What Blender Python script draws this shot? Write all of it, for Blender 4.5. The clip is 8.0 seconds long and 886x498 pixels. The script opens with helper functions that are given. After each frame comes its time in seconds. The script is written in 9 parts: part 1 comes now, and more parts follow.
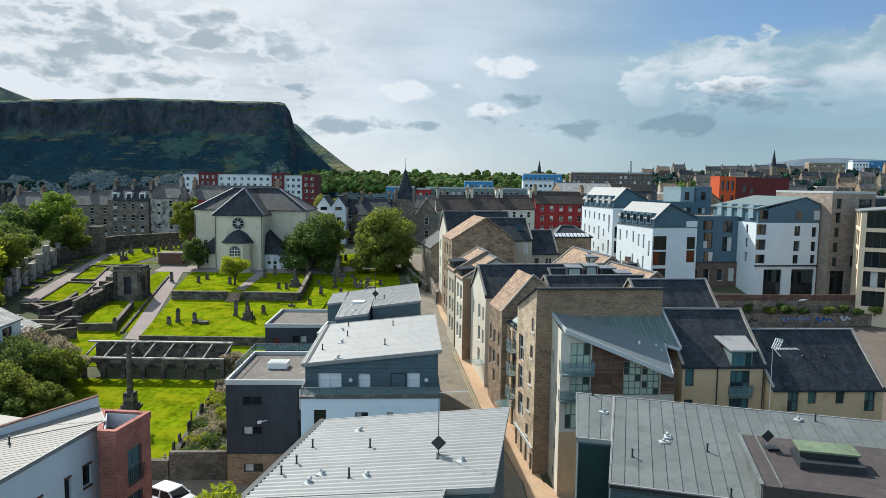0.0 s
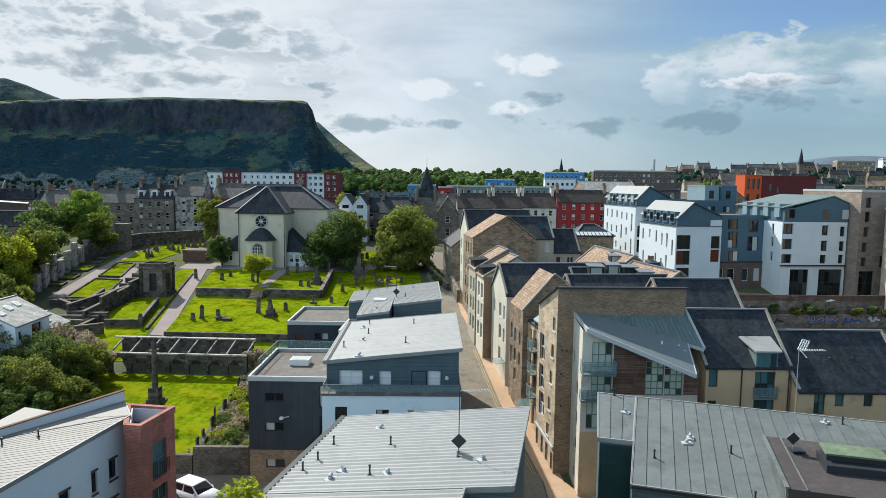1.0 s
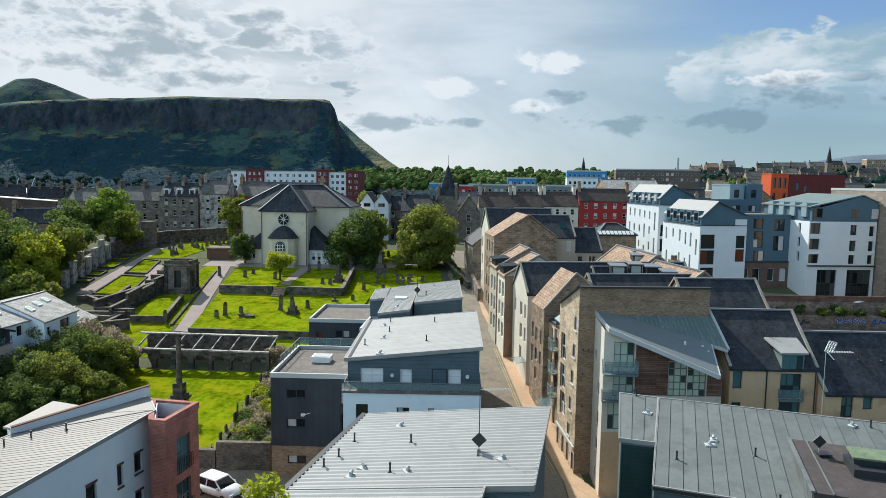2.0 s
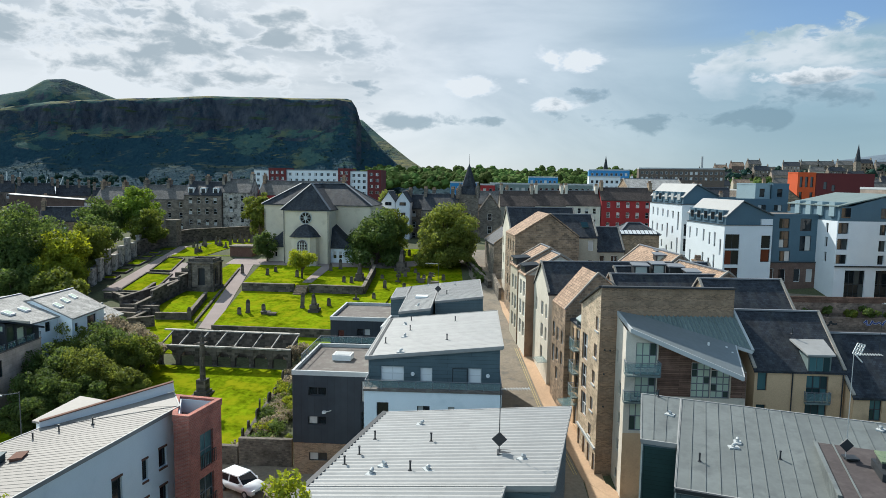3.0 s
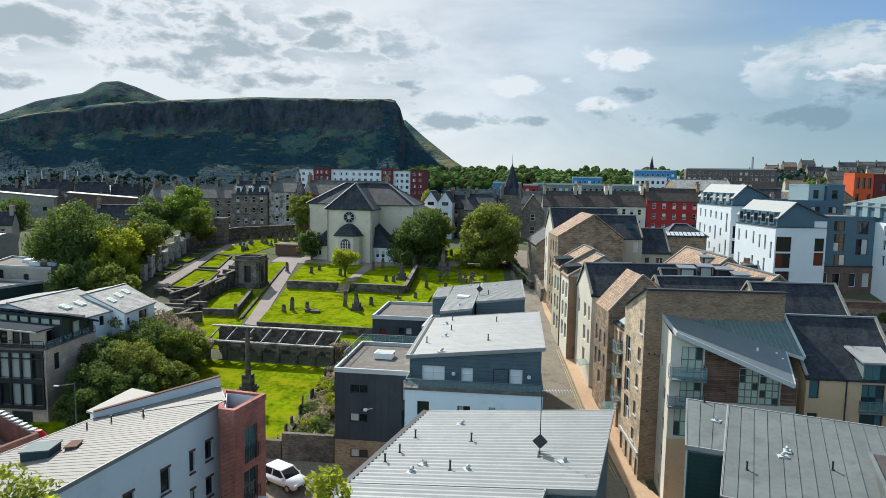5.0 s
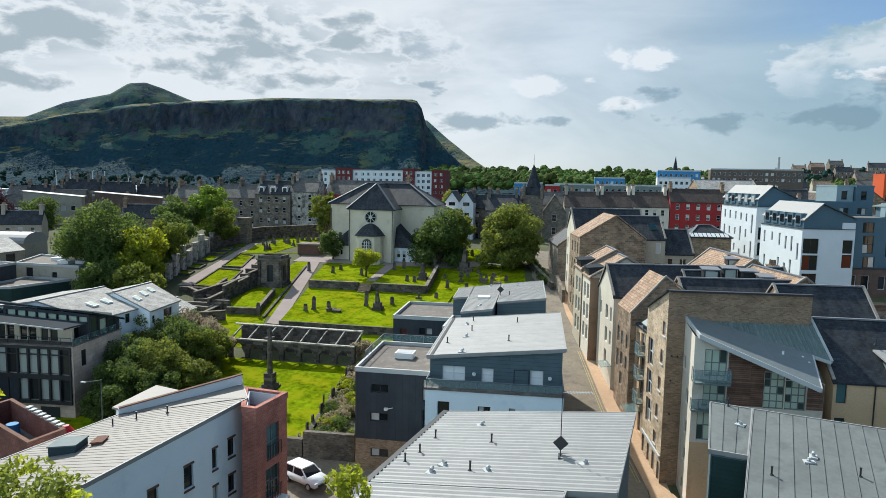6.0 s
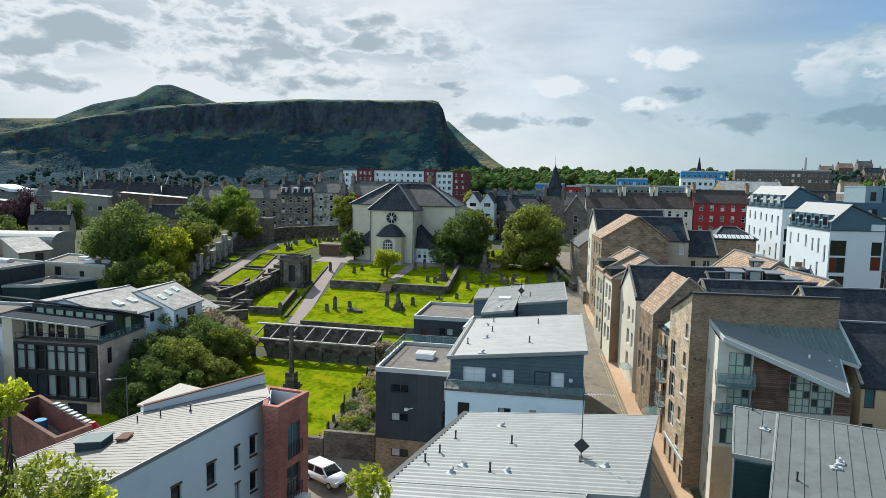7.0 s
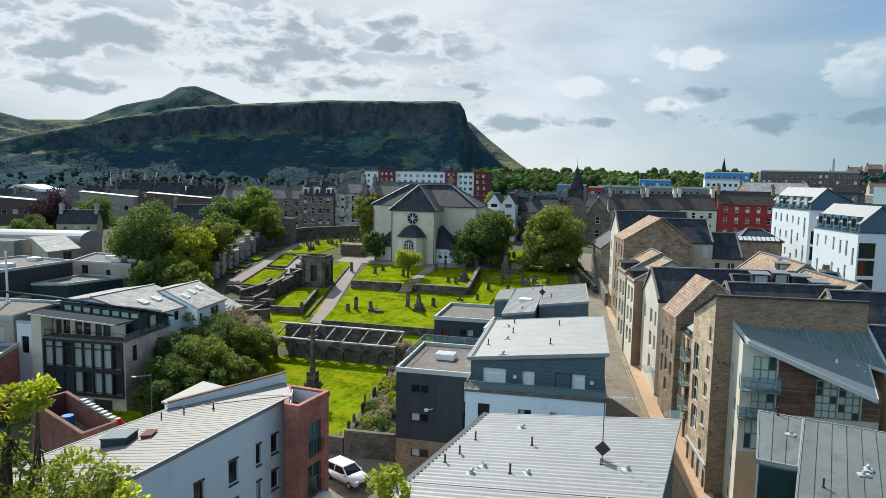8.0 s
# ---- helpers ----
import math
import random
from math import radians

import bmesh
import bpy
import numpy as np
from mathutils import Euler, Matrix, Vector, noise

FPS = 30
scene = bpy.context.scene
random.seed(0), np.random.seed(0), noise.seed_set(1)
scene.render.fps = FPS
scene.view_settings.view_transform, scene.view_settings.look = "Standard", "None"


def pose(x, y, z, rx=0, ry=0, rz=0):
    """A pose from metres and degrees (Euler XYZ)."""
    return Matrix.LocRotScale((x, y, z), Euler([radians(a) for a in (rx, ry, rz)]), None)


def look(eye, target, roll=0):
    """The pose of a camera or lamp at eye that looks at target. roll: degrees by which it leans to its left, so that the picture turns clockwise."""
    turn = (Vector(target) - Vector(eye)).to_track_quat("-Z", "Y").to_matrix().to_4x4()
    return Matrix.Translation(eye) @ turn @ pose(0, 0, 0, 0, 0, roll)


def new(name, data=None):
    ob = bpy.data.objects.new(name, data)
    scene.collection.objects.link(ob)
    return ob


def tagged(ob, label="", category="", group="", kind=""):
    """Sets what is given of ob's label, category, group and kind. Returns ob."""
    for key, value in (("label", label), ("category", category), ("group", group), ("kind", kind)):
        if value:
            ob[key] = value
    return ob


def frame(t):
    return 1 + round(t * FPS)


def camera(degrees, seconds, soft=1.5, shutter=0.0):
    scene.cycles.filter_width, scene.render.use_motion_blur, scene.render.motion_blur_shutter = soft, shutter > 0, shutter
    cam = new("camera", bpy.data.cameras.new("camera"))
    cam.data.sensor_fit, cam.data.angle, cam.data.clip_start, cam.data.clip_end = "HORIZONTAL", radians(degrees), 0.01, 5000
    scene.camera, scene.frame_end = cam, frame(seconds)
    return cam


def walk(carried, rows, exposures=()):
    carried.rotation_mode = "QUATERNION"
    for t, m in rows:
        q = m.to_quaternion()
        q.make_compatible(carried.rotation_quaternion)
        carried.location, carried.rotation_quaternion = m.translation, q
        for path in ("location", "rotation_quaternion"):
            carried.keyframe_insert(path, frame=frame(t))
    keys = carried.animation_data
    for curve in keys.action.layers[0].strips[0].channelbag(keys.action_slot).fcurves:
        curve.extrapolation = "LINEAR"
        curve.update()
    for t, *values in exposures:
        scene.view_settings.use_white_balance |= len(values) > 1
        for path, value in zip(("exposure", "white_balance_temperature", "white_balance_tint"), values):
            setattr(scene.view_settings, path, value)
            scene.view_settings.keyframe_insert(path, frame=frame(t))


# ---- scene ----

cam = camera(67.4, 8.0, soft=0.85)
EYE = (0, 0, 30)
PATH = [
    (0.0, 84.46, -0.73, 0.25),
    (0.5, 84.37, -0.73, 1.16),
    (1.0, 84.29, -0.77, 2.08),
    (1.5, 84.21, -0.81, 3.00),
    (3.0, 84.02, -0.84, 5.72),
    (3.5, 83.99, -0.88, 6.64),
    (4.0, 83.96, -0.92, 7.57),
    (4.5, 83.96, -0.96, 8.47),
    (6.0, 83.95, -1.07, 11.20),
    (6.5, 83.96, -1.07, 12.10),
    (7.0, 83.98, -1.09, 13.00),
    (7.5, 84.00, -1.14, 13.91),
    (8.0, 84.01, -1.18, 14.82),
]
walk(cam, [(t, pose(*EYE, a, r, y)) for t, a, r, y in PATH], [(0.0, 0.42, 5900, 8), (8.0, 0.42, 5900, 8)])

# ---- light ----
SUN_AZ, SUN_EL = -37.0, 40.0      # degrees, azimuth from +y towards +x
SKY, CLOUD = 0.075, 0.565


def build_world():
    """Nishita sky; broken cloud on it, white where thin and grey-blue where deep, and a few small dark clouds low down."""
    w = bpy.data.worlds.new("sky")
    scene.world = w
    w.use_nodes = True
    nt = w.node_tree
    nt.nodes.clear()
    N, L = nt.nodes.new, nt.links.new

    def math_node(op, a, b=None, c=None, clamp=False):
        m = N("ShaderNodeMath")
        m.operation, m.use_clamp = op, clamp
        for k, v in enumerate((a, b, c)):
            if v is None:
                continue
            if isinstance(v, (int, float)):
                m.inputs[k].default_value = v
            else:
                L(v, m.inputs[k])
        return m.outputs[0]

    def smooth(v, lo, hi):
        m = N("ShaderNodeMapRange")
        m.interpolation_type = "SMOOTHSTEP"
        m.inputs[1].default_value, m.inputs[2].default_value = lo, hi
        L(v, m.inputs[0])
        return m.outputs[0]

    out = N("ShaderNodeOutputWorld")
    sky = N("ShaderNodeTexSky")
    sky.sky_type = "NISHITA"
    sky.sun_disc = False
    sky.sun_elevation = radians(SUN_EL)
    sky.sun_rotation = radians(SUN_AZ)
    sky.air_density, sky.dust_density, sky.ozone_density = 1.0, 0.3, 3.0
    bg = N("ShaderNodeBackground")
    bg.inputs[1].default_value = SKY
    L(sky.outputs[0], bg.inputs[0])
    tc = N("ShaderNodeTexCoord")
    sep = N("ShaderNodeSeparateXYZ")
    L(tc.outputs["Generated"], sep.inputs[0])
    az = math_node("ARCTAN2", sep.outputs[0], sep.outputs[1])
    el = math_node("ARCSINE", sep.outputs[2])
    com = N("ShaderNodeCombineXYZ")
    L(az, com.inputs[0])
    L(math_node("MULTIPLY", el, 1.9), com.inputs[1])

    def field(scale, detail, rough, shift, warp=0.0, tall=1.0):
        mp = N("ShaderNodeMapping")
        mp.inputs["Location"].default_value, mp.inputs["Scale"].default_value = shift, (1, tall, 1)
        L(com.outputs[0], mp.inputs[0])
        n = N("ShaderNodeTexNoise")
        n.inputs["Scale"].default_value, n.inputs["Detail"].default_value = scale, detail
        n.inputs["Roughness"].default_value, n.inputs["Distortion"].default_value = rough, warp
        L(mp.outputs[0], n.inputs["Vector"])
        return n.outputs[0]

    def add(a, b):
        return math_node("ADD", a, b)

    def mul(a, b):
        return math_node("MULTIPLY", a, b)

    def sub(a, b):
        return math_node("SUBTRACT", a, b)

    veil = field(2.4, 8, 0.56, (8.3, 2.2, 4), 0.5, 1.5)
    fine = field(17, 8, 0.6, (0.4, 5.1, 2), 0.3)
    billow = field(9.0, 9, 0.55, (3.7, 1.9, 0), 0.15, 1.1)
    ragged = add(mul(sub(fine, 0.5), 0.55), mul(sub(billow, 0.5), 0.75))

    def reach(spots, edge, drop=0.0):
        """Nearness to single clouds (azimuth, elevation and half sizes in radians): 0 at a heart, 1 at an uneven outline."""
        out = None
        for a, e, sa, se in spots:
            dx, dy = math_node("DIVIDE", sub(az, a), sa), math_node("DIVIDE", sub(el, e - drop * se), se)
            d = math_node("SQRT", add(mul(dx, dx), mul(dy, dy)))
            out = d if out is None else math_node("MINIMUM", out, d)
        return add(out, mul(ragged, edge))

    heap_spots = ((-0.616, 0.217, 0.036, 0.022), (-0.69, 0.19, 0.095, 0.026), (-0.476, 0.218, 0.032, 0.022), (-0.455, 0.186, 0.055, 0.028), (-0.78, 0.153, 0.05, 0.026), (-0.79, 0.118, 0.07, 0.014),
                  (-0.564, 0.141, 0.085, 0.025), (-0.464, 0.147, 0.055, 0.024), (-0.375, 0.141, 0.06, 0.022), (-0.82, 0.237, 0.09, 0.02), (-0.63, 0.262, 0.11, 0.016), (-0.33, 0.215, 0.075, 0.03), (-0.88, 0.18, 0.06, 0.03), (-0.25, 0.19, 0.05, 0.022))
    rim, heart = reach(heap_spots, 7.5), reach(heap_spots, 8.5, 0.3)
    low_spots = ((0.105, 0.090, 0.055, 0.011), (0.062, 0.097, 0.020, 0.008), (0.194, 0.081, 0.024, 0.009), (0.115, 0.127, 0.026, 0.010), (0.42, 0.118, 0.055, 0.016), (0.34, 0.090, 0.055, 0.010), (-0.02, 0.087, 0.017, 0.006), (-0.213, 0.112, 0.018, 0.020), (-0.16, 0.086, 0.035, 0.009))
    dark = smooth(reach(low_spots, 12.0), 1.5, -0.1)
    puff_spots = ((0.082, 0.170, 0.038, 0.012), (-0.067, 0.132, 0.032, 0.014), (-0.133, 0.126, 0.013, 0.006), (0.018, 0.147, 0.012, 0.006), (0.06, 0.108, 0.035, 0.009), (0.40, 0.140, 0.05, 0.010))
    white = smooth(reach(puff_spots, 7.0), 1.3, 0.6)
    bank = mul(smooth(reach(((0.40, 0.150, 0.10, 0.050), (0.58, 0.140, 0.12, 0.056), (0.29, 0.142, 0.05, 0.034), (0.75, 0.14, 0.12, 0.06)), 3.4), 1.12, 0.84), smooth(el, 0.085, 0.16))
    # heaps towards the sun, a thin veil in the middle, open blue high on the other side
    left = smooth(az, 0.0, -0.30)
    clear = mul(smooth(az, 0.10, 0.45), smooth(add(el, mul(sub(veil, 0.5), 0.14)), 0.165, 0.215))
    low = smooth(el, 0.10, 0.01)
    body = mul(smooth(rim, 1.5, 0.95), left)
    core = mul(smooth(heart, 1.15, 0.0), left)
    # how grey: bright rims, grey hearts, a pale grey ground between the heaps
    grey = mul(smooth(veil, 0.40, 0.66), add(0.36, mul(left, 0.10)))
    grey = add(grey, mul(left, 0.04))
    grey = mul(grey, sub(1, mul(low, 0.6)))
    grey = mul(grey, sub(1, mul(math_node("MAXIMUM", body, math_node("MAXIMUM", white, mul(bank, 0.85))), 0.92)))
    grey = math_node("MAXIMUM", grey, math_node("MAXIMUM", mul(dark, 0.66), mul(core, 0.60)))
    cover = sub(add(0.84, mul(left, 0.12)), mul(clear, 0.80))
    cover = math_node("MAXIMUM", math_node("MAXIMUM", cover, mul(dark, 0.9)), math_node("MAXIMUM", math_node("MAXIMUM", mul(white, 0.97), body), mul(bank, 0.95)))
    # away from the sun the sky is bluer, and its clouds are lit from the front
    away = smooth(math_node("ABSOLUTE", az), 0.8, 1.9)
    tone = N("ShaderNodeMix"); tone.data_type = "RGBA"
    side = N("ShaderNodeMix"); side.data_type = "RGBA"
    side.inputs[6].default_value, side.inputs[7].default_value = (1.13, 1.12, 1.08, 1), (0.46, 0.63, 0.69, 1)
    L(smooth(az, -0.22, 0.46), side.inputs[0])
    puff = N("ShaderNodeMix"); puff.data_type = "RGBA"
    puff.inputs[7].default_value = (1.12, 1.12, 1.09, 1)
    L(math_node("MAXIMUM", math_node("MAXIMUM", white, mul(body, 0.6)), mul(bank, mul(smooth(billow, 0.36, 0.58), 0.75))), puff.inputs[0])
    L(side.outputs[2], puff.inputs[6])
    L(puff.outputs[2], tone.inputs[6])
    tone.inputs[7].default_value = (0.22, 0.34, 0.41, 1)
    L(math_node("MINIMUM", grey, 1.0), tone.inputs[0])
    cl = N("ShaderNodeBackground")
    L(mul(CLOUD, add(1.0, mul(away, 0.5))), cl.inputs[1])
    cool = N("ShaderNodeMix"); cool.data_type = "RGBA"
    cool.inputs[7].default_value = (0.70, 0.97, 1.14, 1)
    L(mul(away, 0.8), cool.inputs[0]); L(tone.outputs[2], cool.inputs[6])
    L(cool.outputs[2], cl.inputs[0])
    mix = N("ShaderNodeMixShader")
    L(cover, mix.inputs[0])
    L(bg.outputs[0], mix.inputs[1])
    L(cl.outputs[0], mix.inputs[2])
    L(mix.outputs[0], out.inputs[0])


build_world()
sun_data = bpy.data.lights.new("sun", "SUN")
sun_data.energy, sun_data.angle, sun_data.color = 5.0, radians(0.55), (1.0, 0.935, 0.81)
sun = new("sun", sun_data)
_a, _e = radians(SUN_AZ), radians(SUN_EL)
sun.matrix_world = look((0, 0, 300), (-300 * math.sin(_a) * math.cos(_e), -300 * math.cos(_a) * math.cos(_e), 300 - 300 * math.sin(_e)))


# ---- materials ----
MATS = {}


def mat(name, col, rough=0.8, var=0.25, fine=6.0, coarse=0.35, bump=0.25, metal=0.0, stain=None, stain_at=0.6, obj=0.0, spec=0.35):
    """Two scales of variation on a base colour, a stain colour with a shape of its own, and fine relief."""
    if name in MATS:
        return MATS[name]
    m = bpy.data.materials.new(name)
    m.use_nodes = True
    nt = m.node_tree
    N, L = nt.nodes.new, nt.links.new
    b = nt.nodes["Principled BSDF"]
    b.inputs["Roughness"].default_value = rough
    b.inputs["Metallic"].default_value = metal
    b.inputs["Specular IOR Level"].default_value = spec
    geo = N("ShaderNodeNewGeometry")
    def noise_at(scale, detail):
        n = N("ShaderNodeTexNoise")
        n.inputs["Scale"].default_value, n.inputs["Detail"].default_value = scale, detail
        n.inputs["Roughness"].default_value = 0.6
        L(geo.outputs["Position"], n.inputs["Vector"])
        return n
    a, c = noise_at(fine, 5), noise_at(coarse, 4)
    add = N("ShaderNodeMath"); add.operation = "ADD"
    L(a.outputs[0], add.inputs[0]); L(c.outputs[0], add.inputs[1])
    rng = N("ShaderNodeMapRange")
    rng.inputs[1].default_value, rng.inputs[2].default_value = 0.7, 1.3
    rng.inputs[3].default_value, rng.inputs[4].default_value = 1 - var, 1 + var
    L(add.outputs[0], rng.inputs[0])
    val = rng.outputs[0]
    if obj:
        oi = N("ShaderNodeObjectInfo")
        r2 = N("ShaderNodeMapRange")
        r2.inputs[3].default_value, r2.inputs[4].default_value = 1 - obj, 1 + obj
        L(oi.outputs["Random"], r2.inputs[0])
        mu = N("ShaderNodeMath"); mu.operation = "MULTIPLY"
        L(val, mu.inputs[0]); L(r2.outputs[0], mu.inputs[1])
        val = mu.outputs[0]
    base = N("ShaderNodeMix"); base.data_type, base.blend_type = "RGBA", "MULTIPLY"
    base.inputs[0].default_value = 1
    base.inputs[6].default_value = (*col, 1)
    L(val, base.inputs[7])
    colour = base.outputs[2]
    if stain:
        s = noise_at(coarse * 2.3, 6)
        sr = N("ShaderNodeMapRange")
        sr.inputs[1].default_value, sr.inputs[2].default_value = stain_at - 0.08, stain_at + 0.08
        L(s.outputs[0], sr.inputs[0])
        sm = N("ShaderNodeMix"); sm.data_type = "RGBA"
        L(sr.outputs[0], sm.inputs[0]); L(colour, sm.inputs[6])
        sm.inputs[7].default_value = (*stain, 1)
        colour = sm.outputs[2]
    L(colour, b.inputs["Base Color"])
    if bump:
        bp = N("ShaderNodeBump")
        bp.inputs["Strength"].default_value, bp.inputs["Distance"].default_value = bump, 0.03
        L(a.outputs[0], bp.inputs["Height"]); L(bp.outputs[0], b.inputs["Normal"])
    MATS[name] = m
    return m


def coursed(name, col, col2, joint, w, h, gap=0.012, rough=0.9, bump=0.5, offset=0.5, var=0.5, streak=None):
    """Bricks, ashlar, slates or boards in courses, by the metre on the surface; lichen or rust in streaks down it where a colour is given."""
    if name in MATS:
        return MATS[name]
    m = bpy.data.materials.new(name)
    m.use_nodes = True
    nt = m.node_tree
    N, L = nt.nodes.new, nt.links.new
    b = nt.nodes["Principled BSDF"]
    b.inputs["Roughness"].default_value = rough
    b.inputs["Specular IOR Level"].default_value = 0.25
    uv = N("ShaderNodeUVMap")
    br = N("ShaderNodeTexBrick")
    br.offset = offset
    br.inputs["Scale"].default_value = 1
    br.inputs["Brick Width"].default_value, br.inputs["Row Height"].default_value = w, h
    br.inputs["Mortar Size"].default_value = gap
    br.inputs["Mortar Smooth"].default_value = 0.3
    br.inputs["Color1"].default_value, br.inputs["Color2"].default_value = (*col, 1), (*col2, 1)
    br.inputs["Mortar"].default_value = (*joint, 1)
    L(uv.outputs[0], br.inputs["Vector"])
    geo = N("ShaderNodeNewGeometry")
    n = N("ShaderNodeTexNoise")
    n.inputs["Scale"].default_value, n.inputs["Detail"].default_value = 0.7, 8
    n.inputs["Roughness"].default_value = 0.65
    L(geo.outputs["Position"], n.inputs["Vector"])
    rng = N("ShaderNodeMapRange")
    rng.inputs[1].default_value, rng.inputs[2].default_value = 0.3, 0.7
    rng.inputs[3].default_value, rng.inputs[4].default_value = 1 - var, 1 + var
    L(n.outputs[0], rng.inputs[0])
    mu = N("ShaderNodeMix"); mu.data_type, mu.blend_type = "RGBA", "MULTIPLY"
    mu.inputs[0].default_value = 1
    L(br.outputs[0], mu.inputs[6]); L(rng.outputs[0], mu.inputs[7])
    tint = mu.outputs[2]
    if streak:
        mp = N("ShaderNodeMapping")
        mp.inputs["Scale"].default_value = (1.1, 0.28, 1)
        L(uv.outputs[0], mp.inputs[0])
        ns = N("ShaderNodeTexNoise")
        ns.inputs["Scale"].default_value, ns.inputs["Detail"].default_value, ns.inputs["Roughness"].default_value = 1.0, 7, 0.68
        L(mp.outputs[0], ns.inputs["Vector"])
        rs = N("ShaderNodeMapRange")
        rs.inputs[1].default_value, rs.inputs[2].default_value, rs.inputs[4].default_value = 0.48, 0.72, 0.75
        L(ns.outputs[0], rs.inputs[0])
        ms = N("ShaderNodeMix"); ms.data_type = "RGBA"
        ms.inputs[7].default_value = (*streak, 1)
        L(rs.outputs[0], ms.inputs[0]); L(tint, ms.inputs[6])
        tint = ms.outputs[2]
    L(tint, b.inputs["Base Color"])
    bp = N("ShaderNodeBump")
    bp.inputs["Strength"].default_value, bp.inputs["Distance"].default_value = bump, 0.02
    inv = N("ShaderNodeMath"); inv.operation = "SUBTRACT"; inv.inputs[0].default_value = 1
    L(br.outputs["Fac"], inv.inputs[1]); L(inv.outputs[0], bp.inputs["Height"])
    L(bp.outputs[0], b.inputs["Normal"])
    MATS[name] = m
    return m


def glass_mat(name, deep, pale, share):
    """Window glass before a dark room; a share of the panes takes a second colour: a pale blind behind it, a tint, or
    in GLASS_DARK a painted reflection.
    """
    m = bpy.data.materials.new(name)
    m.use_nodes = True
    nt = m.node_tree
    N, L = nt.nodes.new, nt.links.new
    b = nt.nodes["Principled BSDF"]
    oi = N("ShaderNodeObjectInfo")
    geo = N("ShaderNodeNewGeometry")
    sc = N("ShaderNodeMath"); sc.operation = "MULTIPLY_ADD"; sc.inputs[1].default_value = 7.31
    L(geo.outputs["Random Per Island"], sc.inputs[0]); L(oi.outputs["Random"], sc.inputs[2])
    fr = N("ShaderNodeMath"); fr.operation = "FRACT"
    L(sc.outputs[0], fr.inputs[0])
    st = N("ShaderNodeMath"); st.operation = "GREATER_THAN"; st.inputs[1].default_value = 1 - share
    L(fr.outputs[0], st.inputs[0])
    mx = N("ShaderNodeMix"); mx.data_type = "RGBA"
    mx.inputs[6].default_value, mx.inputs[7].default_value = (*deep, 1), (*pale, 1)
    L(st.outputs[0], mx.inputs[0]); L(mx.outputs[2], b.inputs["Base Color"])
    b.inputs["Roughness"].default_value = 0.04
    b.inputs["IOR"].default_value = 1.5
    b.inputs["Coat Weight"].default_value = 0.15
    b.inputs["Coat Roughness"].default_value = 0.02
    MATS[name] = m
    return m


GLASS = glass_mat("window_glass", (0.012, 0.016, 0.02), (0.5, 0.5, 0.48), 0.22)
GLASS_BLIND = glass_mat("glass_with_blinds", (0.02, 0.025, 0.03), (0.88, 0.88, 0.86), 1.0)
GLASS_GREEN = glass_mat("greenish_glass", (0.04, 0.06, 0.05), (0.48, 0.56, 0.44), 0.85)
M_HARL = mat("white_harling", (0.68, 0.71, 0.725), 0.9, 0.06, 14, 0.3, 0.3)
# brighter, bluer copy of the white harling, with sky fill put into the colour
M_HARLN = mat("fresh_white_render", (0.85, 0.90, 0.92), 0.9, 0.05, 14, 0.25, 0.3, stain=(0.76, 0.82, 0.84), stain_at=0.66)
M_PALE = mat("cream_harling", (0.66, 0.585, 0.455), 0.92, 0.12, 10, 0.25, 0.3, stain=(0.54, 0.47, 0.36), stain_at=0.62)
M_BEIGE = mat("beige_render", (0.56, 0.39, 0.235), 0.92, 0.14, 10, 0.3, 0.25, stain=(0.42, 0.29, 0.175), stain_at=0.62)
M_GREYC = coursed("grey_boards", (0.088, 0.125, 0.138), (0.096, 0.134, 0.15), (0.042, 0.06, 0.07), 6.0, 0.3, 0.012, 0.6, 0.4, 0.3, 0.12)
M_DARK = coursed("dark_zinc_panels", (0.035, 0.042, 0.052), (0.042, 0.05, 0.06), (0.02, 0.024, 0.03), 0.6, 20.0, 0.012, 0.55, 0.5, 0.0, 0.15)
M_BLUEG = mat("slate_blue_cladding", (0.078, 0.135, 0.175), 0.6, 0.08, 4, 0.3, 0.1)
M_METAL = mat("pale_metal_roof", (0.30, 0.293, 0.278), 0.6, 0.08, 3, 0.35, 0.05, 0.0, stain=(0.262, 0.256, 0.243), stain_at=0.6, obj=0.06)
M_METAL2 = mat("grey_metal_roof", (0.138, 0.15, 0.143), 0.6, 0.14, 3, 0.4, 0.05, 0.0, stain=(0.108, 0.117, 0.113), stain_at=0.58, obj=0.07)
M_METALG = mat("green_grey_metal", (0.15, 0.19, 0.182), 0.6, 0.12, 3, 0.4, 0.05, 0.0, obj=0.08)
M_TRIM = mat("pale_trim", (0.43, 0.44, 0.43), 0.7, 0.06, 8, 0.5, 0.1)
M_DTRIM = mat("dark_trim", (0.03, 0.033, 0.036), 0.5, 0.1, 8, 0.5, 0.05)
M_WFRAME = mat("white_window_frame", (0.72, 0.72, 0.70), 0.5, 0.04, 8, 0.5, 0.02)
M_DFRAME = mat("dark_window_frame", (0.035, 0.04, 0.045), 0.45, 0.06, 8, 0.5, 0.02)
M_BRICK = coursed("sandy_brick", (0.36, 0.235, 0.145), (0.19, 0.128, 0.084), (0.31, 0.235, 0.165), 0.30, 0.10, 0.014, 0.92, 0.5, 0.5, 0.25)
M_RED = coursed("red_brick", (0.44, 0.145, 0.105), (0.31, 0.10, 0.075), (0.38, 0.24, 0.19), 0.30, 0.10, 0.012, 0.9, 0.5, 0.5, 0.3)
M_STONE = coursed("rubble_stone", (0.34, 0.24, 0.155), (0.165, 0.122, 0.086), (0.30, 0.235, 0.17), 0.55, 0.28, 0.025, 0.95, 0.7, 0.5, 0.4)
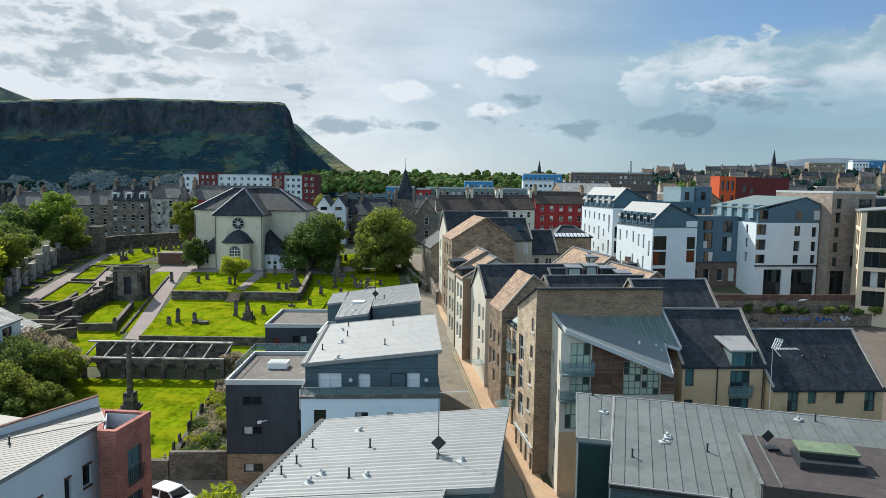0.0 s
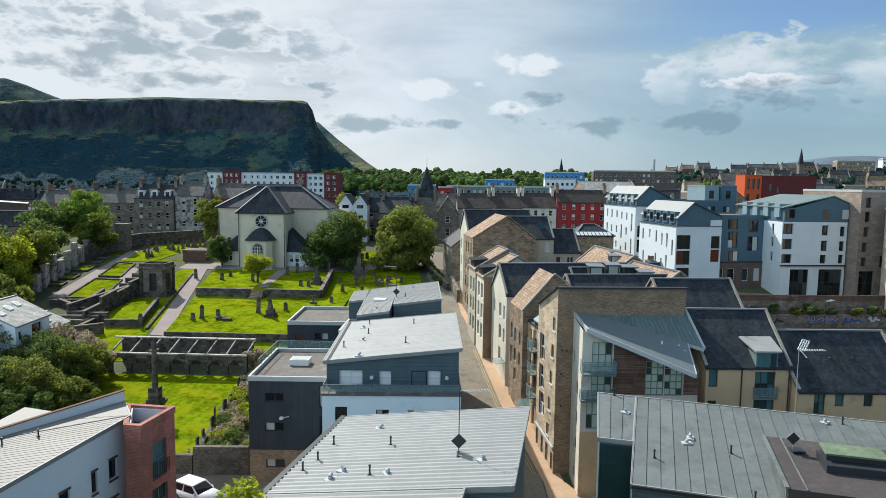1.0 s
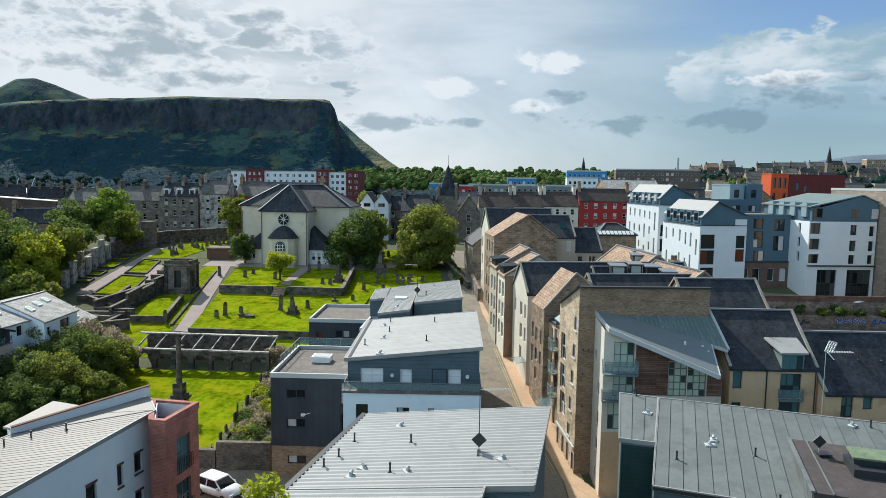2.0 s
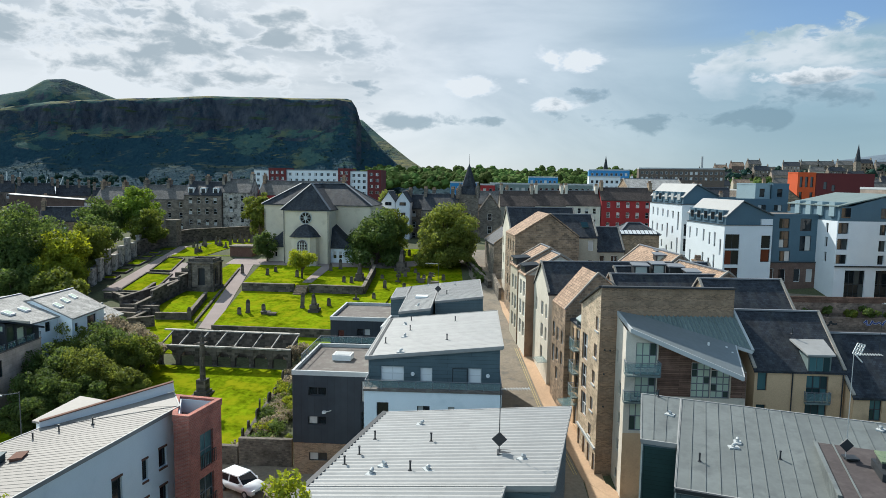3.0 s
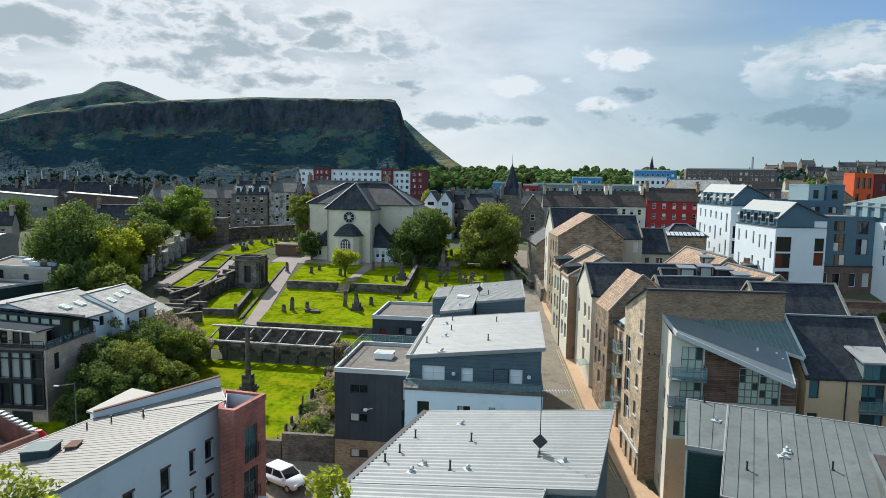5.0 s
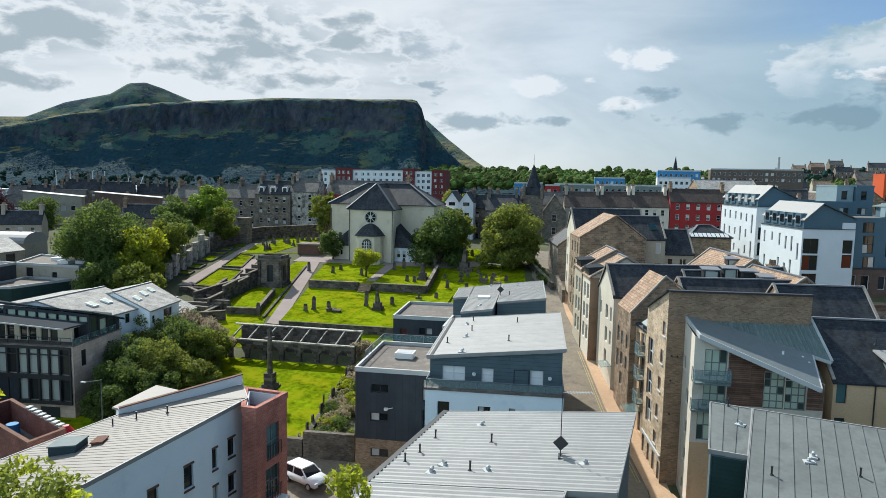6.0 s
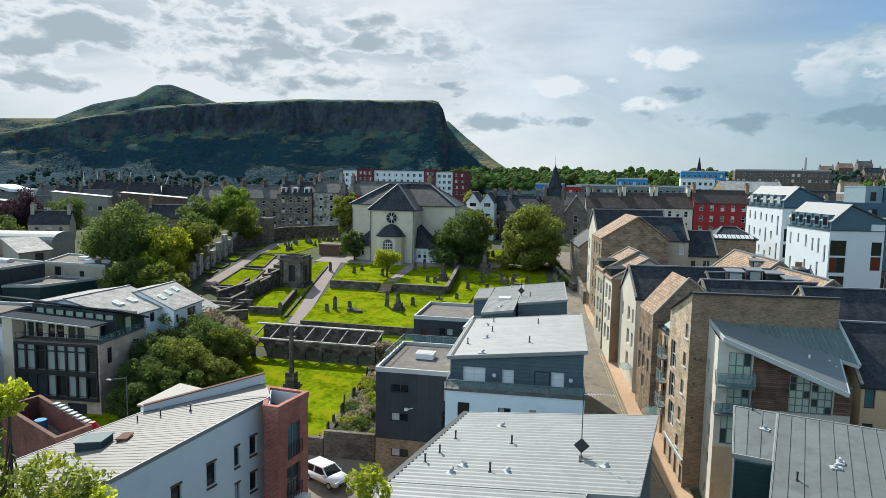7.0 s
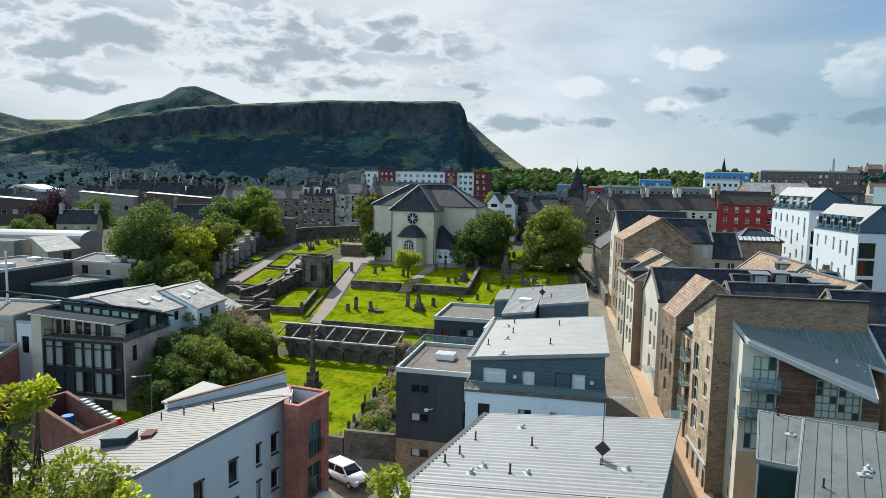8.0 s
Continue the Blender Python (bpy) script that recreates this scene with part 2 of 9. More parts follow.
M_DSTONE = coursed("sooty_stone", (0.235, 0.195, 0.15), (0.12, 0.102, 0.085), (0.20, 0.17, 0.14), 0.6, 0.3, 0.025, 0.95, 0.7, 0.5, 0.45)
M_ASHLAR = coursed("grey_ashlar_panels", (0.32, 0.255, 0.205), (0.235, 0.185, 0.15), (0.15, 0.12, 0.10), 1.2, 0.6, 0.012, 0.85, 0.3, 0.5, 0.12)
M_SLATE = coursed("slate", (0.040, 0.046, 0.056), (0.019, 0.022, 0.028), (0.016, 0.018, 0.022), 0.3, 0.22, 0.014, 0.7, 0.5, 0.5, 0.55, streak=(0.068, 0.068, 0.064))
M_SLATEB = coursed("brown_slate", (0.092, 0.066, 0.054), (0.052, 0.04, 0.034), (0.04, 0.034, 0.03), 0.3, 0.22, 0.014, 0.75, 0.5, 0.5, 0.4)
M_SLATEW = coursed("weathered_slate", (0.15, 0.137, 0.122), (0.092, 0.084, 0.076), (0.07, 0.068, 0.066), 0.3, 0.22, 0.014, 0.75, 0.5, 0.5, 0.35)
M_PANTILE = coursed("brown_roof_tiles", (0.40, 0.265, 0.175), (0.25, 0.165, 0.11), (0.11, 0.08, 0.058), 0.33, 0.3, 0.02, 0.85, 0.6, 0.5, 0.3)
M_TIMBER = coursed("brown_timber_boards", (0.20, 0.12, 0.085), (0.12, 0.07, 0.05), (0.035, 0.02, 0.014), 2.6, 0.16, 0.012, 0.75, 0.5, 0.37, 0.4)
M_ORANGE = mat("orange_red_cladding", (0.62, 0.10, 0.025), 0.75, 0.08, 3, 0.2, 0.1)
M_REDBR = mat("dark_red_cladding", (0.13, 0.026, 0.026), 0.8, 0.12, 4, 0.2, 0.1)
M_REDW = mat("red_painted_wall", (0.30, 0.03, 0.03), 0.85, 0.12, 5, 0.3, 0.2)
M_CREAM = mat("cream_wall", (0.42, 0.37, 0.28), 0.9, 0.12, 5, 0.3, 0.2)
M_ROAD = mat("setts_and_asphalt", (0.20, 0.165, 0.122), 0.9, 0.22, 3, 0.25, 0.4, stain=(0.12, 0.11, 0.095), stain_at=0.6)
M_PAVE = mat("pavement_slabs", (0.45, 0.30, 0.185), 0.92, 0.15, 4, 0.4, 0.3)
M_PATH = mat("gravel_path", (0.27, 0.215, 0.195), 0.95, 0.12, 8, 0.4, 0.3)
M_FELT = mat("roof_felt", (0.14, 0.12, 0.105), 0.9, 0.2, 5, 0.5, 0.2, stain=(0.2, 0.185, 0.16), stain_at=0.6)
M_GRASS = mat("cut_grass", (0.128, 0.172, 0.003), 0.95, 0.6, 1.6, 0.2, 0.7, stain=(0.225, 0.235, 0.006), stain_at=0.56, spec=0.0)
M_ROUGHG = mat("rough_ground", (0.085, 0.092, 0.05), 0.95, 0.35, 3, 0.12, 0.5, stain=(0.12, 0.1, 0.05), stain_at=0.62, spec=0.1)
M_BARK = mat("bark", (0.09, 0.07, 0.05), 0.95, 0.3, 8, 1, 0.4)


def leaf_mat(name, col):
    """Thin leaves: light comes through them as well as off them."""
    m = mat(name, col, 0.7, 0.45, 3.0, 0.45, 0.0)
    nt = m.node_tree
    N, L = nt.nodes.new, nt.links.new
    b = nt.nodes["Principled BSDF"]
    b.inputs["Specular IOR Level"].default_value = 0.2
    tr = N("ShaderNodeBsdfTranslucent")
    hs = N("ShaderNodeHueSaturation")
    hs.inputs["Hue"].default_value, hs.inputs["Saturation"].default_value, hs.inputs["Value"].default_value = 0.485, 1.1, 1.7
    L(b.inputs["Base Color"].links[0].from_socket, hs.inputs["Color"])
    L(hs.outputs[0], tr.inputs[0])
    mx = N("ShaderNodeMixShader")
    mx.inputs[0].default_value = 0.45
    L(b.outputs[0], mx.inputs[1]); L(tr.outputs[0], mx.inputs[2])
    L(mx.outputs[0], nt.nodes["Material Output"].inputs[0])
    return m


M_LEAF = leaf_mat("leaf_green", (0.15, 0.18, 0.04))
M_LEAFD = leaf_mat("leaf_dark", (0.085, 0.125, 0.034))
M_LEAFY = leaf_mat("leaf_yellow_green", (0.25, 0.285, 0.035))
M_LEAFO = leaf_mat("leaf_olive", (0.125, 0.155, 0.03))


def woods_mat(name, col):
    """Far foliage: leafy relief, and every clump a little different."""
    m = mat(name, col, 0.95, 0.45, 0.7, 0.05, 0.9, spec=0.05)
    nt = m.node_tree
    N, L = nt.nodes.new, nt.links.new
    b = nt.nodes["Principled BSDF"]
    for n in nt.nodes:
        if n.type == "BUMP":
            n.inputs["Distance"].default_value = 0.9
    geo = N("ShaderNodeNewGeometry")
    hs = N("ShaderNodeHueSaturation")
    for key, lo, hi in (("Hue", 0.47, 0.515), ("Value", 0.6, 1.5)):
        r = N("ShaderNodeMapRange")
        r.inputs[3].default_value, r.inputs[4].default_value = lo, hi
        L(geo.outputs["Random Per Island"], r.inputs[0]); L(r.outputs[0], hs.inputs[key])
    L(b.inputs["Base Color"].links[0].from_socket, hs.inputs["Color"])
    L(hs.outputs[0], b.inputs["Base Color"])
    return m


M_WOODS = woods_mat("far_woods", (0.06, 0.095, 0.03))


M_DGREEN = coursed("dark_green_boards", (0.022, 0.05, 0.048), (0.026, 0.057, 0.054), (0.012, 0.028, 0.027), 8.0, 0.28, 0.012, 0.55, 0.4, 0.0, 0.15)
M_WINGPLATE = mat("pale_grey_metal_plate", (0.18, 0.2, 0.2), 0.55, 0.1, 3, 0.4, 0.05)
M_ROUGHWALL = coursed("dark_field_rubble", (0.17, 0.145, 0.115), (0.075, 0.066, 0.055), (0.12, 0.105, 0.085), 0.32, 0.17, 0.03, 0.95, 0.8, 0.5, 0.5)
M_LIDTEAL = mat("dull_teal_lid", (0.10, 0.135, 0.138), 0.7, 0.12, 4, 0.5, 0.05)
M_PINKWALL = coursed("pinkish_old_rubble", (0.27, 0.195, 0.15), (0.145, 0.108, 0.086), (0.22, 0.17, 0.135), 0.5, 0.26, 0.03, 0.95, 0.7, 0.5, 0.5)
M_BROWNHARL = mat("brown_harling", (0.34, 0.215, 0.135), 0.92, 0.14, 8, 0.3, 0.3, stain=(0.24, 0.155, 0.10), stain_at=0.6)
M_COURT = coursed("dark_red_brick", (0.21, 0.075, 0.058), (0.14, 0.05, 0.04), (0.18, 0.12, 0.10), 0.30, 0.10, 0.012, 0.9, 0.5, 0.5, 0.35)
M_DECK = mat("dark_brown_roof_deck", (0.062, 0.05, 0.048), 0.85, 0.2, 4, 0.5, 0.15, stain=(0.09, 0.075, 0.07), stain_at=0.62)
M_MOSS = mat("mossy_cover", (0.14, 0.18, 0.11), 0.9, 0.3, 4, 0.8, 0.2)


M_LEAD = mat("lead_flashing", (0.16, 0.17, 0.185), 0.6, 0.1, 5, 0.6, 0.1)
M_SANDRED = mat("red_sandstone", (0.16, 0.085, 0.06), 0.95, 0.25, 5, 0.6, 0.4)
M_PALESTONE = mat("pale_carved_stone", (0.42, 0.385, 0.335), 0.95, 0.3, 4, 0.5, 0.4, stain=(0.1, 0.095, 0.085), stain_at=0.55)


M_ZINC = mat("pale_zinc", (0.215, 0.215, 0.208), 0.6, 0.08, 3, 0.4, 0.05, 0.0)
M_BLUEP = mat("pale_blue_cladding", (0.22, 0.30, 0.33), 0.6, 0.08, 3, 0.4, 0.05)
M_REDDIM = coursed("dull_brick", (0.16, 0.10, 0.08), (0.12, 0.075, 0.062), (0.14, 0.11, 0.09), 0.23, 0.08, 0.012, 0.9, 0.4, 0.5, 0.25)
M_CREAMP = mat("cream_panels", (0.68, 0.53, 0.37), 0.8, 0.08, 3, 0.4, 0.05)
M_STONEP = mat("pale_stone_render", (0.38, 0.34, 0.275), 0.9, 0.14, 5, 0.3, 0.2, stain=(0.29, 0.255, 0.21), stain_at=0.62)
M_SLATEP = coursed("pale_lichened_slate", (0.36, 0.345, 0.32), (0.25, 0.24, 0.222), (0.14, 0.135, 0.125), 0.35, 0.25, 0.016, 0.85, 0.5, 0.5, 0.35, streak=(0.46, 0.44, 0.40))
M_PINKSTONE = coursed("pinkish_ashlar", (0.56, 0.455, 0.365), (0.47, 0.375, 0.295), (0.36, 0.29, 0.235), 1.2, 0.45, 0.012, 0.9, 0.3, 0.5, 0.25)
M_TIMBERD = mat("brown_wall", (0.13, 0.10, 0.08), 0.95, 0.2, 4, 0.4, 0.3)
M_BLUEPAINT = mat("blue_paint", (0.03, 0.06, 0.28), 0.7, 0.15, 4, 0.8, 0.05)
M_BLUEPAINT2 = mat("bright_blue_paint", (0.04, 0.20, 0.42), 0.7, 0.1, 4, 0.8, 0.05)
M_REDPAINT = mat("red_paint", (0.42, 0.015, 0.02), 0.5, 0.1, 4, 0.8, 0.05)
M_CARWHITE = mat("white_car_paint", (0.75, 0.76, 0.77), 0.2, 0.02, 3, 0.8, 0.0)
M_CARBLUE = mat("pale_blue_car_paint", (0.4, 0.5, 0.6), 0.2, 0.02, 3, 0.8, 0.0)


M_LEAFL = leaf_mat("leaf_bright", (0.14, 0.21, 0.035))
M_LEAFP = leaf_mat("leaf_purple", (0.04, 0.022, 0.025))
M_LEAFN = leaf_mat("leaf_sunlit_yellow", (0.33, 0.37, 0.045))
M_DRY = leaf_mat("dry_stems", (0.26, 0.225, 0.15))
M_DROOF = mat("dark_roof_plate", (0.07, 0.085, 0.09), 0.6, 0.12, 3, 0.4, 0.05)
M_WOODSD = woods_mat("dark_park_trees", (0.022, 0.046, 0.036))
M_SKEW = mat("pale_skew_stone", (0.31, 0.275, 0.23), 0.95, 0.25, 5, 0.5, 0.3)
M_SOOT = coursed("sooty_grave_stone", (0.15, 0.126, 0.104), (0.048, 0.042, 0.036), (0.11, 0.096, 0.082), 0.7, 0.35, 0.02, 0.95, 0.6, 0.5, 0.5)



M_OFFWHITE = mat("off_white_limewash", (0.62, 0.56, 0.46), 0.92, 0.12, 8, 0.3, 0.3, stain=(0.5, 0.45, 0.37), stain_at=0.64)
M_WOODST = woods_mat("far_tree_tops", (0.072, 0.108, 0.026))
M_METALW = mat("warm_pale_metal", (0.245, 0.218, 0.19), 0.65, 0.08, 3, 0.35, 0.05, obj=0.05)
M_TEALLEAD = mat("teal_painted_metal", (0.035, 0.06, 0.068), 0.75, 0.1, 4, 0.5, 0.05)
M_DPLATE = mat("dark_thin_roof_plate", (0.035, 0.042, 0.05), 0.9, 0.12, 4, 0.4, 0.05, spec=0.08)
GLASS_TEAL = glass_mat("teal_glass", (0.014, 0.04, 0.045), (0.06, 0.14, 0.15), 0.5)
GLASS_PALE = glass_mat("glass_over_pale_blinds", (0.03, 0.035, 0.035), (0.42, 0.46, 0.42), 0.62)
M_STONEW = coursed("warm_rubble", (0.62, 0.47, 0.31), (0.36, 0.26, 0.17), (0.52, 0.43, 0.31), 0.36, 0.19, 0.03, 0.95, 0.8, 0.5, 0.4)
# its few red panes carry the orange block's reflection as base colour
GLASS_DARK = glass_mat("dark_glass", (0.010, 0.014, 0.018), (0.12, 0.022, 0.012), 0.14)
GLASS_SHOP = glass_mat("shop_glass", (0.012, 0.016, 0.018), (0.05, 0.06, 0.06), 0.3)


# ---- building blocks ----
def auto_uv(bm):
    uv = bm.loops.layers.uv.verify()
    for f in bm.faces:
        n = f.normal
        u = Vector((-n.y, n.x, 0))
        u = u.normalized() if u.length > 0.05 else Vector((1, 0, 0))
        v = n.cross(u)
        for l in f.loops:
            l[uv].uv = (l.vert.co.dot(u), l.vert.co.dot(v))


def mesh_of(bm, name, material, smooth=False):
    bm.normal_update()
    auto_uv(bm)
    me = bpy.data.meshes.new(name)
    bm.to_mesh(me)
    bm.free()
    me.materials.append(material)
    if smooth:
        me.polygons.foreach_set("use_smooth", [True] * len(me.polygons))
    return me


def part(name, bm, material, parent=None, label="", smooth=False):
    ob = new(name, mesh_of(bm, name, material, smooth) if not isinstance(bm, bpy.types.Mesh) else bm)
    ob.parent = parent
    if label:
        ob["label"] = label
    return ob


def thing(name, label, category, group="", kind="", at=(0, 0, 0)):
    ob = new(name)
    ob.empty_display_size = 0.2
    ob.location = at
    return tagged(ob, label, category, group, kind)


def box(bm, x0, y0, z0, x1, y1, z1):
    v = [bm.verts.new(p) for p in ((x0, y0, z0), (x1, y0, z0), (x1, y1, z0), (x0, y1, z0), (x0, y0, z1), (x1, y0, z1), (x1, y1, z1), (x0, y1, z1))]
    for f in ((3, 2, 1, 0), (4, 5, 6, 7), (0, 1, 5, 4), (1, 2, 6, 5), (2, 3, 7, 6), (3, 0, 4, 7)):
        bm.faces.new([v[i] for i in f])
    return v


def beam(bm, a, b, w, h):
    """A bar of section w x h from a to b."""
    a, b = Vector(a), Vector(b)
    d = (b - a).normalized()
    s = d.cross(Vector((0, 0, 1)))
    s = s.normalized() if s.length > 1e-3 else Vector((1, 0, 0))
    t = s.cross(d)
    v = [bm.verts.new(p + s * i * w / 2 + t * j * h / 2) for p in (a, b) for i, j in ((-1, -1), (1, -1), (1, 1), (-1, 1))]
    for f in ((0, 1, 2, 3), (7, 6, 5, 4), (0, 4, 5, 1), (1, 5, 6, 2), (2, 6, 7, 3), (3, 7, 4, 0)):
        bm.faces.new([v[i] for i in f])


def tube(bm, a, b, r0, r1, n=8, caps=True):
    a, b = Vector(a), Vector(b)
    d = (b - a).normalized()
    s = d.cross(Vector((0.3, 0.2, 1))).normalized()
    t = s.cross(d)
    rings = [[bm.verts.new(p + (s * math.cos(k * math.tau / n) + t * math.sin(k * math.tau / n)) * r) for k in range(n)] for p, r in ((a, r0), (b, r1))]
    for k in range(n):
        bm.faces.new((rings[0][k], rings[1][k], rings[1][(k + 1) % n], rings[0][(k + 1) % n]))
    if caps:
        bm.faces.new(rings[0])
        bm.faces.new(rings[1][::-1])


def rect(x, y, yaw, w, d):
    """Footprint from the corner that is front and to the left: w along the front, d back. Edges: front, right, back, left."""
    c, s = math.cos(radians(yaw)), math.sin(radians(yaw))
    return [(x, y), (x + c * w, y + s * w), (x + c * w - s * d, y + s * w + c * d), (x - s * d, y + c * d)]


def along(p, q):
    p, q = Vector((*p, 0)), Vector((*q, 0))
    d = q - p
    n = d.length
    d.normalize()
    return p, d, Vector((d.y, -d.x, 0)), n


def facade(bm, p, q, z0, zp, zq, holes, depth=0.16):
    """One wall face from p to q with its real openings; its top may slope from zp to zq."""
    o, d, out, n = along(p, q)
    xs = sorted({0.0, n, *(h[0] for h in holes), *(h[1] for h in holes)})
    zs = sorted({z0, *(h[2] for h in holes), *(h[3] for h in holes)})
    top = lambda s: zp + (zq - zp) * s / n
    at = lambda s, z, k=0.0: bm.verts.new(o + d * s - out * k + Vector((0, 0, z)))
    for i in range(len(xs) - 1):
        a, b = xs[i], xs[i + 1]
        if b - a < 1e-4:
            continue
        for j in range(len(zs)):
            lo = zs[j]
            if j + 1 < len(zs):
                m = ((a + b) / 2, (lo + zs[j + 1]) / 2)
                if any(h[0] < m[0] < h[1] and h[2] < m[1] < h[3] for h in holes):
                    continue
                up = zs[j + 1]
                if lo < max(top(a), top(b)):
                    bm.faces.new((at(a, min(lo, top(a))), at(b, min(lo, top(b))), at(b, min(up, top(b))), at(a, min(up, top(a)))))
            elif lo < max(top(a), top(b)):
                bm.faces.new((at(a, min(lo, top(a))), at(b, min(lo, top(b))), at(b, top(b)), at(a, top(a))))
    for a, b, lo, hi in (h[:4] for h in holes):
        for (s, z), (s2, z2) in (((a, lo), (b, lo)), ((b, lo), (b, hi)), ((b, hi), (a, hi)), ((a, hi), (a, lo))):
            bm.faces.new((at(s, z), at(s, z, depth), at(s2, z2, depth), at(s2, z2)))


WINDOW_MESH = {}


def window_mesh(w, h, cols, rows, fmat, gmat):
    key = (round(w, 2), round(h, 2), cols, rows, fmat.name, gmat.name)
    if key not in WINDOW_MESH:
        bm = bmesh.new()
        t = min(0.08, w * 0.08)
        lights = [(w * i / cols + (t if i == 0 else t / 2), w * (i + 1) / cols - (t if i == cols - 1 else t / 2), h * j / rows + (t if j == 0 else t / 2), h * (j + 1) / rows - (t if j == rows - 1 else t / 2)) for i in range(cols) for j in range(rows)]
        facade(bm, (0, 0), (w, 0), 0, h, h, lights, 0.06)
        bmesh.ops.remove_doubles(bm, verts=bm.verts[:], dist=0.001)
        fr = mesh_of(bm, "window_frame", fmat)
        bm = bmesh.new()
        for x0, x1, y0, y1 in lights:
            box(bm, x0 - t * 0.3, 0.03, y0 - t * 0.3, x1 + t * 0.3, 0.045, y1 + t * 0.3)
        WINDOW_MESH[key] = (fr, mesh_of(bm, "pane", gmat))
    return WINDOW_MESH[key]


def put_window(parent, p, q, hole, fmat, depth=0.16, cols=1, rows=1, gmat=None):
    o, d, out, n = along(p, q)
    a, b, lo, hi = hole[:4]
    if len(hole) > 4:
        cols, rows = hole[4:6]
    fr, gl = window_mesh(b - a, hi - lo, cols, rows, fmat or M_DFRAME, gmat or GLASS)
    w = new("window", fr if fmat else gl)
    w.matrix_world = Matrix.Translation(o + d * a - out * depth + Vector((0, 0, lo))) @ Matrix(((d.x, -out.x, 0, 0), (d.y, -out.y, 0, 0), (0, 0, 1, 0), (0, 0, 0, 1)))
    w.parent = parent
    if fmat:
        new("pane", gl).parent = w
    return w


def storeys(n, z0, count, step, cols, w, h, margin=1.0, sill=0.9, extra=(1, 1)):
    """A plain grid of openings for one wall of length n."""
    out = []
    for k in range(count):
        for i in range(cols):
            c = margin + (n - 2 * margin) * ((i + 0.5) / cols)
            out.append((c - w / 2, c + w / 2, z0 + k * step + sill, z0 + k * step + sill + h, *extra))
    return out


def walls(parent, foot, z0, tops, material, holes=None, fmat=M_DFRAME, depth=0.16, name="wall", gmat=None):
    """All the outer walls of one house as one mesh, with the windows in their openings."""
    holes = holes or {}
    bm = bmesh.new()
    k = len(foot)
    for i in range(k):
        facade(bm, foot[i], foot[(i + 1) % k], z0, tops[i], tops[(i + 1) % k], holes.get(i, []), depth)
    ob = part(name, bm, material, parent)
    for i, hs in holes.items():
        for h in hs:
            put_window(parent, foot[i], foot[(i + 1) % k], h, fmat, depth, gmat=gmat)
    return ob


def grow(foot, by):
    c = Vector((sum(p[0] for p in foot) / len(foot), sum(p[1] for p in foot) / len(foot)))
    out = []
    k = len(foot)
    for i in range(k):
        a, b, d = Vector(foot[i - 1]), Vector(foot[i]), Vector(foot[(i + 1) % k])
        n1 = Vector(((b - a).y, -(b - a).x)).normalized()
        n2 = Vector(((d - b).y, -(d - b).x)).normalized()
        m = (n1 + n2).normalized()
        out.append(tuple(b + m * by / max(0.3, m.dot(n1))))
    return out


def slab(bm, pts, thick):
    """A plate under the given top polygon."""
    t = [bm.verts.new(p) for p in pts]
    b = [bm.verts.new((p[0], p[1], p[2] - thick)) for p in pts]
    bm.faces.new(t)
    bm.faces.new(b[::-1])
    k = len(pts)
    for i in range(k):
        bm.faces.new((t[i], b[i], b[(i + 1) % k], t[(i + 1) % k]))


def flat_roof(parent, foot, z, material=M_FELT, kerb=0.35, kerb_mat=M_TRIM, wide=0.18):
    """A flat deck behind a raised kerb."""
    bm = bmesh.new()
    slab(bm, [(*p, z - 0.05) for p in grow(foot, -0.05)], 0.2)
    part("roof", bm, material, parent)
    bm = bmesh.new()
    o, i = grow(foot, 0.05), grow(foot, -wide)
    k = len(foot)
    for j in range(k):
        a, b, c, d = o[j], o[(j + 1) % k], i[(j + 1) % k], i[j]
        slab(bm, [(*a, z + kerb), (*b, z + kerb), (*c, z + kerb), (*d, z + kerb)], kerb + 0.12)
    part("parapet", bm, kerb_mat, parent)


def gable_roof(parent, foot, z, rise, material, axis=0, over=0.25, skew=None, thick=0.18):
    """Two slopes; the ridge runs along edge `axis`. Raised skews on the gables where a material is given."""
    f = [Vector((*p, z)) for p in foot]
    f = f[axis:] + f[:axis]
    a, b, c, d = f
    m0, m1 = (a + d) / 2 + Vector((0, 0, rise)), (b + c) / 2 + Vector((0, 0, rise))
    ext = (b - a).normalized() * 0.12
    m0, m1 = m0 - ext, m1 + ext
    for e0, e1, r1, r0 in ((a - ext, b + ext, m1, m0), (c + ext, d - ext, m0, m1)):
        dn = ((e0 - r0) + (e1 - r1)) / 2
        dn = dn.normalized() * over
        bm = bmesh.new()
        slab(bm, [p + Vector((0, 0, 0.1)) for p in (e0 + dn, e1 + dn, r1, r0)], thick)
        part("roof_slope", bm, material, parent)
    bm = bmesh.new()
    beam(bm, m0 + Vector((0, 0, 0.14)), m1 + Vector((0, 0, 0.14)), 0.3, 0.14)
    part("ridge", bm, M_LEAD, parent)
    for p, q, r in ((d, a, m0 + ext), (b, c, m1 - ext)):
        bm = bmesh.new()
        bm.faces.new([bm.verts.new(v) for v in (p, q, r)])
        part("gable", bm, parent.get("_wall") and MATS[parent["_wall"]] or M_STONE, parent)
    if skew:
        for p, q, r in ((d, a, m0), (b, c, m1)):
            bm = bmesh.new()
            for s in (p, q):
                beam(bm, s + Vector((0, 0, 0.16)), r + Vector((0, 0, 0.2)), 0.24, 0.17)
            part("skew", bm, skew, parent)


